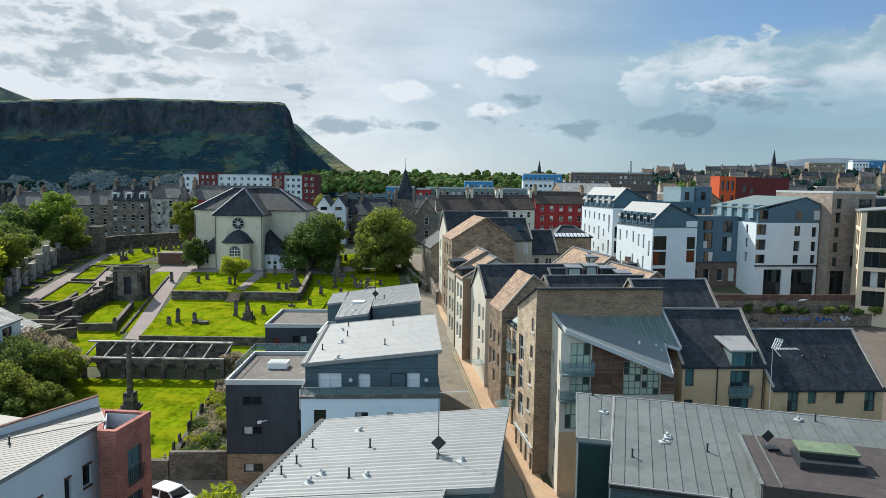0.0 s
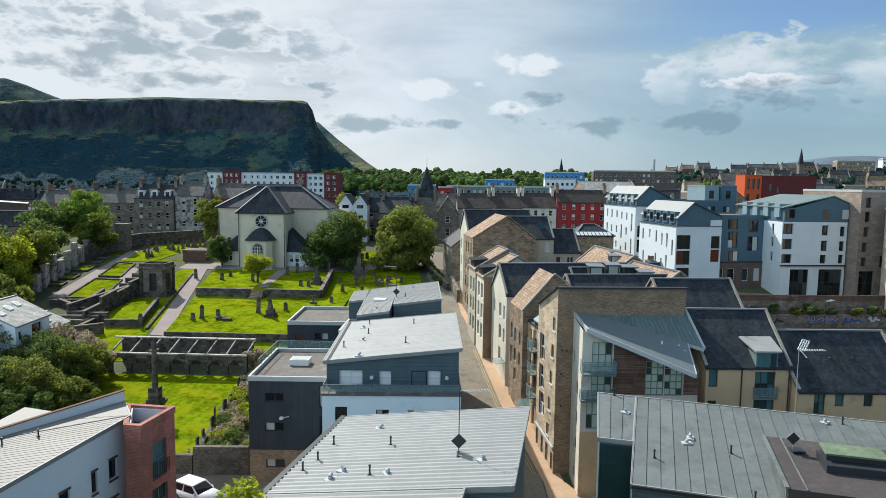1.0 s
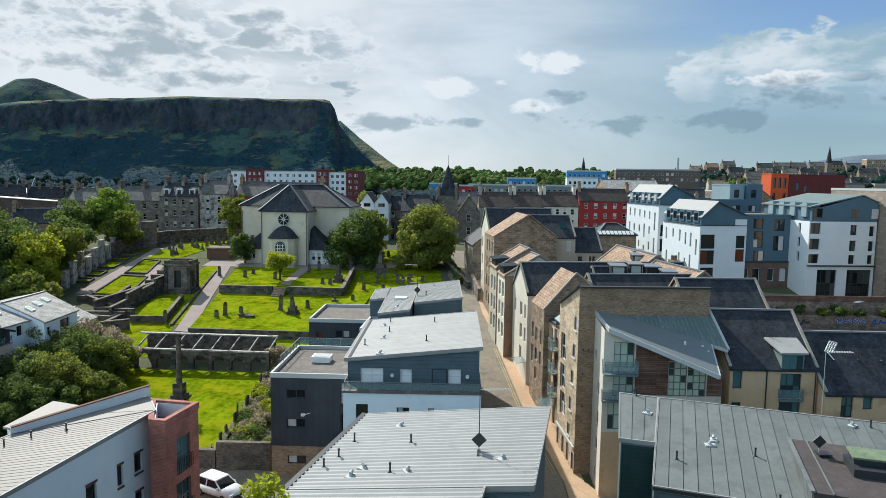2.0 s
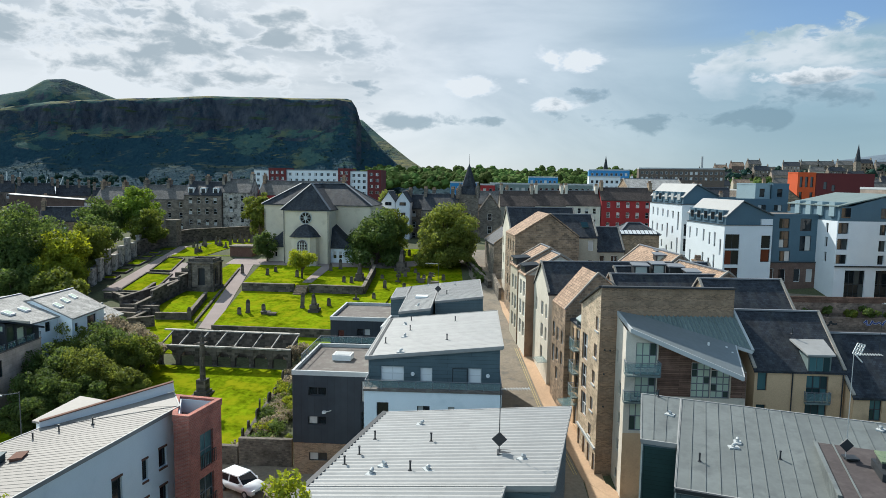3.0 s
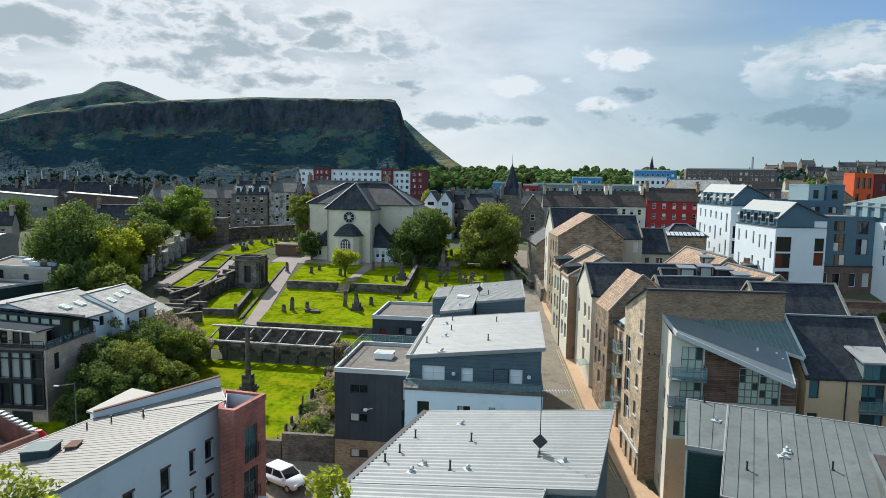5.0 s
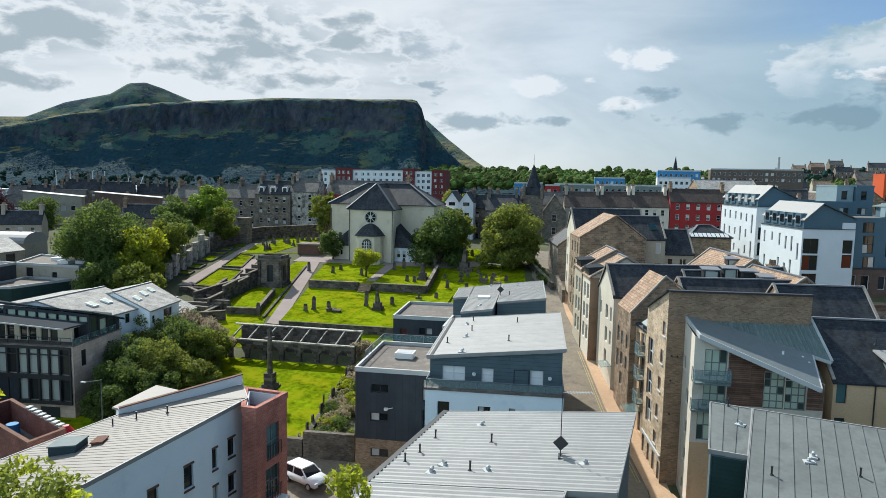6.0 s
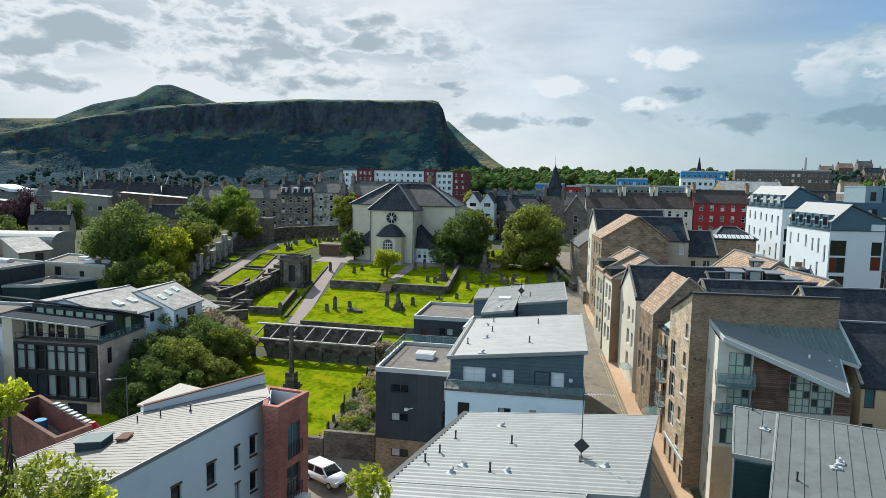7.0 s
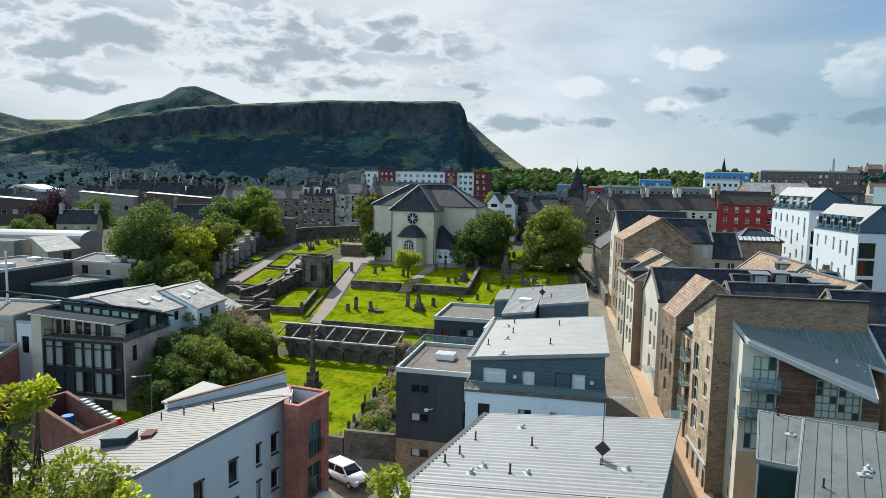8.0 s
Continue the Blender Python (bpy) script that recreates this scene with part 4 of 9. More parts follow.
def rail(parent, pts, h, glass=True, name="balustrade", gap=1.3):
    """A handrail on thin posts with glass between, along the given points."""
    for a, b in zip(pts, pts[1:]):
        a, b = Vector(a), Vector(b)
        n = max(1, round((b - a).length / gap))
        bm = bmesh.new()
        up = Vector((0, 0, h))
        beam(bm, a + up, b + up, 0.06, 0.05)
        m = M_LEAD if glass else M_DTRIM
        ob = part(name, bm, m, parent)
        for k in range(n + 1):
            if (h, m.name) not in POST_ME:
                bm = bmesh.new()
                beam(bm, (0, 0, 0), up, 0.04, 0.04)
                POST_ME[h, m.name] = mesh_of(bm, "post", m)
            link_part("post", POST_ME[h, m.name], ob, Matrix.Translation(a.lerp(b, k / n)))
        if glass:
            d = (b - a).normalized() * 0.03
            bm = bmesh.new()
            beam(bm, a + Vector((0, 0, h * 0.52)) + d, b + Vector((0, 0, h * 0.52)) - d, 0.012, h * 0.8)
            g = part("glass_panel", bm, M_RAILGLASS, ob)
            g.visible_shadow = False


def rail_glass():
    m = bpy.data.materials.new("balcony_glass")
    m.use_nodes = True
    b = m.node_tree.nodes["Principled BSDF"]
    b.inputs["Base Color"].default_value = (0.16, 0.26, 0.27, 1)
    b.inputs["Alpha"].default_value = 0.35
    b.inputs["Roughness"].default_value = 0.03
    return m


M_RAILGLASS = rail_glass()


# ---- the near row of modern flats ----
def roof_a(x, y):
    """Height of the nearest roof at a place."""
    u, v = Vector((11.1, -1.7)), Vector((x + 7.4, y - 40.3))
    return 15.25 + 1.5 * v.dot(u) / u.dot(u)


FA = [(-9.9, 26.3), (-0.6, 24.9), (-0.05, 28.6), (2.1, 28.3), (3.7, 38.4), (-7.4, 40.1)]
th = thing("apartment_block", "modern flats with a pale standing-seam metal roof", "apartment block", "modern flats by the lane")
walls(th, FA, 0.2, [roof_a(*p) - 0.25 for p in FA], M_GREYC)
gA = grow(FA, 0.2)
corner = lambda p: (*p, roof_a(*p))
mid_a, mid_d = gA[0], gA[5]
k = (Vector(gA[3]) - Vector(gA[4])).length / (Vector(gA[0]) - Vector(gA[5])).length
split = tuple(Vector(gA[5]).lerp(Vector(gA[0]), k))
seam_roof(th, corner(gA[5]), corner(split), corner(gA[3]), corner(gA[4]), 0.42, M_METAL, rib=0.072)
seam_roof(th, corner(split), corner(gA[0]), corner(gA[1]), corner(gA[2]), 0.42, M_METAL, rib=0.072)
bm = bmesh.new()
beam(bm, Vector(corner(gA[5])) + Vector((0.05, 0, 0.02)), Vector(corner(gA[0])) + Vector((0.05, 0, 0.02)), 0.3, 0.16)
part("gutter", bm, M_DTRIM, th)
bm = bmesh.new()
box(bm, -0.4, 25.2, 12.0, 1.6, 28.2, 12.2)
part("terrace_deck", bm, M_FELT, th)
vents([(x, y, roof_a(x, y)) for x, y in ((-3.9, 34.6), (-4.5, 30.9), (-7.6, 33.4), (-8.1, 32.2), (-7.2, 35.6))],
      [(x, y, roof_a(x, y)) for x, y in ((-4.8, 37.4), (-6.4, 30.8), (-5.9, 31.6), (1.0, 31.3), (-3.6, 30.8))])
aerial(-0.2, 32.3, roof_a(-0.2, 32.3), 3.4, 10)

# flats with a roof terrace
FW = rect(-10.5, 47.65, 3, 10.3, 15.6)
th = thing("apartment_block", "white flats with a grey-boarded top storey and roof terrace", "apartment block", "modern flats by the lane")
walls(th, FW, 0.5, (14.2,) * 4, M_HARLN, {0: [(0.95, 1.85, 12.2, 13.3), (4.0, 4.95, 12.35, 13.1, 2, 1), (6.35, 6.8, 12.35, 13.1), (7.5, 9.05, 12.35, 12.95, 2, 1),
      (0.95, 1.85, 9.3, 10.6), (4.0, 4.95, 9.3, 10.6), (7.5, 9.05, 9.3, 10.6, 2, 1)]})
bm = bmesh.new()
slab(bm, [(*p, 14.32) for p in grow(FW, 0.08)], 0.16)
part("terrace_deck", bm, M_FELT, th)
FB = rect(-10.55, 49.5, 3, 10.15, 13.6)
walls(th, FB, 14.3, (16.1, 17.15, 17.15, 16.1), M_GREYC, {0: [(0.95, 2.75, 14.4, 15.55, 2, 2), (4.02, 4.95, 14.4, 15.5, 1, 2), (7.75, 8.75, 14.35, 15.55, 1, 2)]}, M_WFRAME, name="upper_wall", gmat=GLASS_BLIND)
put_window(th, FB[0], FB[1], (6.5, 7.7, 14.35, 15.55), M_DFRAME, -0.02, 1, 1, GLASS)
g = grow(FB, 0.22)
a, b, c, d = [(*p, t) for p, t in zip(g, (16.33, 17.4, 17.4, 16.33))]
seam_roof(th, a, d, c, b, 0.42, M_METAL, rib=0.012)
bm = bmesh.new()
beam(bm, Vector(a) + Vector((0.35, 0.1, 0.03)), Vector(d) + Vector((0.35, -0.1, 0.03)), 0.22, 0.14)
part("gutter", bm, M_DTRIM, th)
f = [Vector((*p, 14.34)) for p in grow(FW, -0.06)]
rail(th, [f[3].lerp(f[0], 0.86), f[0], f[1], f[1].lerp(f[2], 0.14)], 0.62)
bm = bmesh.new()
for s in (3.45, 9.25):
    o, dd, out, n = along(FB[0], FB[1])
    p = o + dd * s + out * 0.04 + Vector((0, 0, 15.0))
    tube(bm, p, p + out * 0.08, 0.16, 0.14, 10)
part("wall_lamp", bm, M_WFRAME, th)
roof_b = lambda x, y: 16.36 + 1.05 * (x + 10.7) / 10.3
vents([(x, y, roof_b(x, y)) for x, y in ((-9.9, 53.2), (-8.5, 57.5), (-4.8, 53.1), (-4.7, 60.2), (-9.0, 61.6))],
      [(x, y, roof_b(x, y)) for x, y in ((-8.1, 49.9), (-8.6, 55.1), (-9.3, 60.0))])

# the third of the row, its roof cut back on two corners
th = thing("apartment_block", "grey flats with a notched pale metal roof", "apartment block", "modern flats by the lane")
FC1 = [(-10.6, 63.9), (-7.5, 64.2), (-8.2, 80.2), (-11.6, 79.6)]
FC2 = [(-7.45, 68.0), (-2.5, 69.0), (-3.4, 81.2), (-8.1, 80.2)]
FC3 = [(-12.9, 72.4), (-11.2, 72.6), (-11.6, 79.6), (-13.4, 79.2)]
for F, tops in ((FC1, (16.7, 17.1, 17.1, 16.7)), (FC2, (17.1, 17.6, 17.6, 17.1)), (FC3, (16.5, 16.7, 16.7, 16.5))):
    walls(th, F, 3, tops, M_GREYC)
    a, b, c, d = [(*p, t + 0.22) for p, t in zip(F, tops)]
    seam_roof(th, a, d, c, b, 0.5, M_METAL)
FC4 = [(-12.9, 66.5), (-10.7, 66.5), (-11.3, 72.4), (-12.9, 72.3)]
walls(th, FC4, 3, (14.6,) * 4, M_BLUEG)
flat_roof(th, FC4, 14.6, M_FELT, 0.2)
bm = bmesh.new()
box(bm, -9.9, 70.5, 16.9, -8.6, 71.6, 17.35)
part("rooflight", bm, M_WFRAME, th)
vents([(-6.6, 72.0, 17.4)], [(-9.0, 66.4, 17.1), (-9.5, 79.0, 17.1), (-6.2, 78.2, 17.4)])
aerial(-7.6, 72.2, 17.25, 3.6, 170)

# dark flats, two of them
def dark_flats(foot, z0, z, brick_to, holes, label, brick_holes=()):
    th = thing("dark_flats", label, "apartment block", "dark zinc flats")
    walls(th, foot, max(z0, brick_to), (z,) * 4, M_DARK, {0: holes}, M_DFRAME)
    if brick_to > z0:
        walls(th, grow(foot, -0.04), z0, (brick_to,) * 4, M_BRICK, {0: list(brick_holes)}, M_DFRAME, name="base_wall")
    flat_roof(th, foot, z - 0.25, M_FELT, 0.3, M_TRIM, 0.16)
    return th


FD = rect(-19.0, 56.5, 2, 7.4, 10)
th = dark_flats(FD, 2, 12.75, 6.1, [(1.45, 3.1, 10.5, 11.3, 2, 1), (1.42, 3.08, 7.8, 8.6, 2, 1), (6.25, 7.2, 10.0, 12.0), (6.25, 7.2, 7.2, 9.2)], "dark zinc-clad flats on a brick base with flat roof", [(1.42, 3.08, 4.4, 5.2, 2, 1)])
bm = bmesh.new()
box(bm, -16.6, 61.2, 12.5, -14.8, 62.6, 13.05)
part("rooflight", bm, M_WFRAME, th)
bm = bmesh.new()
box(bm, -16.45, 61.35, 13.05, -14.95, 62.45, 13.08)
part("rooflight_glass", bm, GLASS, th)
f = [Vector((*p, 12.85)) for p in grow(FD, -0.15)]
rail(th, [f[0].lerp(f[3], 0.25), f[3], f[2], f[2].lerp(f[1], 0.4)], 0.75, True, "roof_rail")
FD2 = rect(-20.0, 73, 2, 7.2, 9)
dark_flats(FD2, 4, 14.2, 4, [(0.84, 1.6, 11.2, 12.7), (3.08, 3.75, 12.1, 12.9), (3.85, 4.6, 12.1, 12.9)], "dark zinc-clad flats with a low flat roof")
bm = bmesh.new()
tube(bm, (-16.0, 56.35, 9.1), (-15.2, 55.6, 9.55), 0.04, 0.03, 6)
box(bm, -16.2, 56.2, 9.0, -15.9, 56.5, 9.2)
tagged(part("wall_lamp", bm, M_WFRAME), "white lamp on an angled bracket on dark cladding", "wall lamp")


# ---- the white house with the brick tower ----
th = thing("white_house", "white rendered flats with pale metal roof and brick tower", "apartment block")
FG = [(-27.5, 27.0), (-24.0, 45.2), (-25.7, 47.7), (-31.9, 41.5), (-36, 33), (-37, 27.5)]
TG = (12.1, 12.95, 13.0, 12.2, 11.4, 11.2)
walls(th, FG, 0.2, TG, M_HARLN, {0: [(16.55, 17.35, 9.2, 10.55), (14.9, 15.45, 8.95, 10.4), (12.15, 13.05, 8.6, 10.2), (16.55, 17.35, 6.4, 7.75), (14.9, 15.45, 6.2, 7.6), (12.15, 13.05, 5.7, 7.3), (9.0, 9.9, 8.3, 9.9), (5.5, 6.4, 8.1, 9.7)]}, M_DFRAME)
gG = [(*p, z + 0.2) for p, z in zip(grow(FG, 0.22), TG)]
seam_roof(th, gG[1], gG[0], gG[5], gG[3], 0.5, M_METALW, seam=0.016)
seam_roof(th, gG[1], gG[1], gG[3], gG[2], 0.5, M_METALW, seam=0.016)
bm = bmesh.new()
beam(bm, Vector(gG[3]) + Vector((0, 0, 0.1)), Vector(gG[2]) + Vector((0, 0, 0.45)), 0.14, 0.7)
part("upstand", bm, M_HARL, th)
bm = bmesh.new()
beam(bm, Vector(gG[3]) + Vector((0, 0, 0.5)), Vector(gG[2]) + Vector((0, 0, 0.86)), 0.3, 0.08)
part("coping", bm, M_SANDRED, th)
for a, b, lo, hi in ((16.55, 17.35, 9.2, 10.55), (14.9, 15.45, 8.95, 10.4), (12.15, 13.05, 8.6, 10.2), (16.55, 17.35, 6.4, 7.75), (14.9, 15.45, 6.2, 7.6), (12.15, 13.05, 5.7, 7.3), (9.0, 9.9, 8.3, 9.9)):
    o, d, out, n = along(FG[0], FG[1])
    for z, nm in ((lo - 0.12, "window_sill"), (hi + 0.1, "lintel")):
        bm = bmesh.new()
        beam(bm, o + d * (a - 0.03) + out * 0.02 + Vector((0, 0, z)), o + d * (b + 0.03) + out * 0.02 + Vector((0, 0, z)), 0.1, 0.14)
        part(nm, bm, M_SANDRED, th)
f2 = [(-33.4, 43.0), (-31.2, 42.4), (-29.2, 46.4), (-33.2, 47.7)]
walls(th, f2, 2, (12.35,) * 4, M_HARL, name="rear_wall")
bm = bmesh.new()
slab(bm, [(*p, z) for p, z in zip(grow(f2, 0.2), (12.4, 12.5, 12.65, 12.55))], 0.15)
part("rear_roof", bm, M_METALW, th)
for p, q in ((0, 1),):
    bm = bmesh.new()
    beam(bm, Vector(gG[p]) - Vector((0, 0, 0.02)), Vector(gG[q]) - Vector((0, 0, 0.02)), 0.08, 0.09)
    part("verge", bm, M_TRIM, th)
for quad, m, nm in (([(-31.8, 34.6), (-30.4, 35.25), (-30.7, 36.75), (-32.2, 36.1)], M_TEALLEAD, "rooflight"), ([(-30.1, 36.3), (-29.55, 36.6), (-29.8, 37.5), (-30.35, 37.3)], M_SANDRED, "roof_hatch")):
    bm = bmesh.new()
    zt = 12.72 if nm == "rooflight" else 12.5
    slab(bm, [(*p, zt) for p in quad], 0.9)
    kerb = part(nm, bm, m, th)
    bm = bmesh.new()
    slab(bm, [(*p, zt + 0.09) for p in grow(quad, 0.06)], 0.08)
    part("lid", bm, M_LIDTEAL if nm == "rooflight" else m, kerb)
vents([(-30.2, 41.0, 12.5), (-28.4, 42.0, 12.75), (-31.2, 39.8, 12.35)])
FGT = [(-23.38, 43.55), (-22.16, 43.43), (-21.56, 47.38), (-25.35, 47.79)]
walls(th, FGT, 0.2, (13.0,) * 4, M_RED, {1: [(1.25, 2.9, 8.5, 11.2, 2, 2), (1.1, 2.9, 5.4, 7.9, 2, 2), (1.1, 2.7, 2.4, 4.6, 2, 1)]}, M_LEAD, name="tower_wall", gmat=GLASS_TEAL)
bm = bmesh.new()
o, i = grow(FGT, 0.06), grow(FGT, -0.3)
for j in range(4):
    slab(bm, [(*o[j], 13.12), (*o[(j + 1) % 4], 13.12), (*i[(j + 1) % 4], 13.12), (*i[j], 13.12)], 0.5)
part("tower_coping", bm, M_RED, th)
bm = bmesh.new()
slab(bm, [(*p, 11.9) for p in grow(FGT, -0.25)], 0.2)
part("tower_roof", bm, M_FELT, th)
g = grow(FGT, -0.31)
bm = bmesh.new()
slab(bm, [(*g[0], 12.95), (g[0][0] + 0.12, g[0][1], 12.95), (g[3][0] + 0.12, g[3][1], 12.95), (*g[3], 12.95)], 1.05)
slab(bm, [(*g[3], 12.94), (g[3][0], g[3][1] - 0.12, 12.94), (g[2][0], g[2][1] - 0.12, 12.94), (*g[2], 12.94)], 1.05)
part("recess_lining", bm, M_HARL, th)
o, dd, out, n = along(FGT[1], FGT[2])
for z in (8.75, 5.35):
    p = o + dd * 0.95 + out * 0.25 + Vector((0, 0, z))
    rail(th, [p, p + dd * 1.9], 1.0, False, "balcony_rail", 0.2)
bm = bmesh.new()
p = o + dd * 0.6
for a, b in (((0.0, 0.02), (2.4, 0.9)),):
    q = [p + dd * a[0] + out * a[1], p + dd * a[0] + out * b[1], p + dd * b[0] + out * b[1], p + dd * b[0] + out * a[1]]
    slab(bm, [(v.x, v.y, 5.3) for v in q], 0.5)
part("balcony", bm, M_WFRAME, th)


# ---- the lane's row: S(s) runs up the street front ----
def S(s, off=0.0):
    c, n = math.cos(radians(100)), math.sin(radians(100))
    return (8.2 + c * s + n * off, 59.5 + n * s - c * off)


def row_foot(s0, s1, deep, off=0.0):
    """Footprint of a house between s0 and s1 up the lane, deep metres back from it. Edges: front, right, back, street."""
    return [S(s0, off), S(s0, off + deep), S(s1, off + deep), S(s1, off)]


def street(s0, s1, holes):
    """Openings given by their place up the lane, turned to run along the street wall."""
    return [(s1 - b, s1 - a, lo, hi, *r) for a, b, lo, hi, *r in holes]


def house(name, label, foot, z0, tops, wall_mat, holes=None, fmat=M_WFRAME, group="houses along the lane", category="house", gmat=GLASS):
    th = thing(name, label, category, group)
    th["_wall"] = wall_mat.name
    walls(th, foot, z0, tops if isinstance(tops, tuple) else (tops,) * len(foot), wall_mat, holes, fmat, gmat=gmat)
    return th


def coping(parent, pts, w=0.4, h=0.2, material=M_TRIM, name="coping"):
    bm = bmesh.new()
    for a, b in zip(pts, pts[1:]):
        beam(bm, a, b, w, h)
    part(name, bm, material, parent)


def balcony(parent, p, q, z, deep, h=1.05, glass=True):
    """A slab that stands out from the wall p-q, with a rail round it."""
    o, d, out, n = along(p, q)
    a, b = o + Vector((0, 0, z)), o + d * n + Vector((0, 0, z))
    bm = bmesh.new()
    slab(bm, [a, a + out * deep, b + out * deep, b][::-1] if (a - b).cross(out).z > 0 else [a, a + out * deep, b + out * deep, b], 0.14)
    bmesh.ops.recalc_face_normals(bm, faces=bm.faces)
    ob = part("balcony", bm, M_METALG, parent)
    rail(parent, [a, a + out * deep, b + out * deep, b], h, glass, "balcony_rail", 0.6)
    return ob


# the converted warehouse: brick parapet to the front, rubble to the lane
FT = row_foot(-0.5, 5.4, 12.2)
sl = [(-0.05, 0.75, 16.7, 17.9), (0.2, 1.0, 14.15, 15.35), (0.5, 1.3, 11.6, 12.8), (0.8, 1.6, 9.0, 10.2), (1.1, 1.9, 6.5, 7.6), (3.0, 4.7, 13.0, 15.6, 2, 2), (3.0, 4.7, 10.2, 12.6, 2, 2), (2.8, 4.5, 7.6, 9.9, 2, 2)]
th = warehouse = house("warehouse_flats", "tall stone warehouse flats with a plain brick front parapet", FT, 1, (20.75, 20.6, 18.2, 18.2), M_BRICK,
           {3: street(-0.5, 5.4, sl + [(4.5, 5.2, 3.8, 5.9), (2.75, 3.5, 3.6, 5.7), (1.2, 2.0, 3.5, 5.6), (-0.3, 0.4, 3.2, 5.3)])})
bm = bmesh.new()
g = [(*p, z) for p, z in zip(grow(FT, -0.1), (20.1, 20.0, 18.3, 18.3))]
slab(bm, g, 0.2)
part("roof", bm, M_SLATE, th)
t0, t1, t3 = (*FT[0], 20.8), (*FT[1], 20.65), (*FT[3], 18.3)
coping(th, [t3, t0, t1], 0.5, 0.16, M_DTRIM)
bm = bmesh.new()
o, d, out, n = along(FT[3], FT[0])
for (a, b, lo, hi) in sl[:5]:
    p = o + d * (5.9 - (b + 0.5) - 0.1) + out * 0.03 + Vector((0, 0, lo - 0.12))
    beam(bm, p, p + d * (b - a + 0.2), 0.12, 0.14)
part("window_sill", bm, M_TRIM, th)
o, d, out, n = along(S(1.6), S(5.6))
bm = bmesh.new()
beam(bm, (*S(-0.4, -0.06), 5.9), (*S(5.3, -0.06), 6.3), 0.16, 0.22)
part("string_course", bm, M_TRIM, th)
for x, z in ((0.5, 15.1), (1.0, 15.05), (0.5, 12.9), (0.55, 9.9)):
    bm = bmesh.new()
    o, d, out, n = along(FT[0], FT[1])
    p = o + d * x + out * 0.02 + Vector((0, 0, z))
    tube(bm, p - out * 0.1, p + out * 0.06, 0.1, 0.08, 8)
    part("tie_plate", bm, M_DTRIM, th)

# rubble on the lane side, brick on the front
ob = [c for c in warehouse.children if c.name.startswith("wall")][0]
ob.data.materials.append(M_STONEW)
for face in ob.data.polygons:
    if face.normal.x < -0.7:
        face.material_index = 1

# the recessed beige link with balconies
FL = row_foot(5.4, 10.9, 11, 0.5)
th = house("link_house", "beige rendered flats with stacked balconies", FL, 1, (15.4, 18.2, 18.2, 15.4), M_BEIGE,
           {3: street(5.4, 10.9, [(7.4, 8.9, 13.0, 15.0, 2, 2), (7.4, 8.9, 10.6, 12.6, 2, 2), (7.4, 8.9, 8.2, 10.2, 2, 2), (5.7, 6.6, 11.0, 14.6, 1, 3), (9.4, 10.3, 13.2, 14.8), (9.4, 10.3, 10.8, 12.4), (7.6, 8.8, 4.9, 7.1)])}, M_DFRAME)
bm = bmesh.new()
slab(bm, [(*p, z + 0.12) for p, z in zip(grow(FL, 0.1), (15.4, 18.2, 18.2, 15.4))], 0.2)
part("roof", bm, M_SLATE, th)
for z in (12.95, 10.55, 8.1):
    balcony(th, S(9.0, 0.5), S(7.3, 0.5), z, 0.6)
bm = bmesh.new()
slab(bm, [(*S(5.6, 0.2), 16.2), (*S(5.6, 2.2), 17.6), (*S(8.0, 2.2), 17.6), (*S(8.0, 0.2), 16.2)], 0.1)
box(bm, *S(8.0, 0.35), 15.2, S(8.0, 0.35)[0] + 2.0, S(8.0, 0.35)[1] + 0.12, 16.3)
part("dormer", bm, M_METALG, th)
bm = bmesh.new()
slab(bm, [(*S(7.0, -1.1), 7.35), (*S(7.0, 0.4), 7.5), (*S(9.3, 0.4), 7.5), (*S(9.3, -1.1), 7.35)], 0.12)
part("door_canopy", bm, M_RAILGLASS, th)

# the steep tiled gable
FH = row_foot(10.9, 16.7, 9.0, -0.1)
th = house("tenement_house", "stone house with a steep brown tiled gable roof", FH, 2, (16.3, 16.3, 16.3, 16.3), M_STONE,
           {3: street(10.9, 16.7, [(13.5, 14.5, 12.4, 13.9), (13.5, 14.5, 10.2, 11.6), (15.2, 16.2, 12.4, 14.2, 1, 2), (15.2, 16.2, 9.6, 11.6, 1, 2), (11.7, 12.5, 12.4, 13.9), (11.7, 12.5, 10.2, 11.6), (13.5, 14.5, 8.0, 9.4)])})
a, b, c, d = [Vector((*p, 16.3)) for p in FH]
r0 = Vector((*S(11.0, 3.3), 20.2)); r1 = Vector((*S(16.8, 3.3), 20.2))
for pts, m in (((a, r0, r1, d), M_PANTILE), ((b, c, Vector((*S(16.8, 6.0), 18.2)), Vector((*S(11.0, 6.0), 18.2))), M_SLATE), ((Vector((*S(11.0, 6.0), 18.2)), Vector((*S(16.8, 6.0), 18.2)), r1, r0), M_PANTILE)):
    bm = bmesh.new()
    q = [p + Vector((0, 0, 0.12)) for p in pts]
    slab(bm, q, 0.2)
    bmesh.ops.recalc_face_normals(bm, faces=bm.faces)
    part("roof_slope", bm, m, th)
for s in (10.95, 16.7):
    bm = bmesh.new()
    bm.faces.new([bm.verts.new(v) for v in ((*S(s, -0.1), 16.3), (*S(s, 8.9), 16.3), (*S(s, 6.0), 18.2), (*S(s, 3.3), 20.2))])
    part("gable", bm, M_STONE, th)
coping(th, [(*S(10.95, -0.2), 16.5), (*S(10.95, 3.3), 20.45), (*S(10.95, 6.0), 18.5)], 0.24, 0.16, M_SKEW)

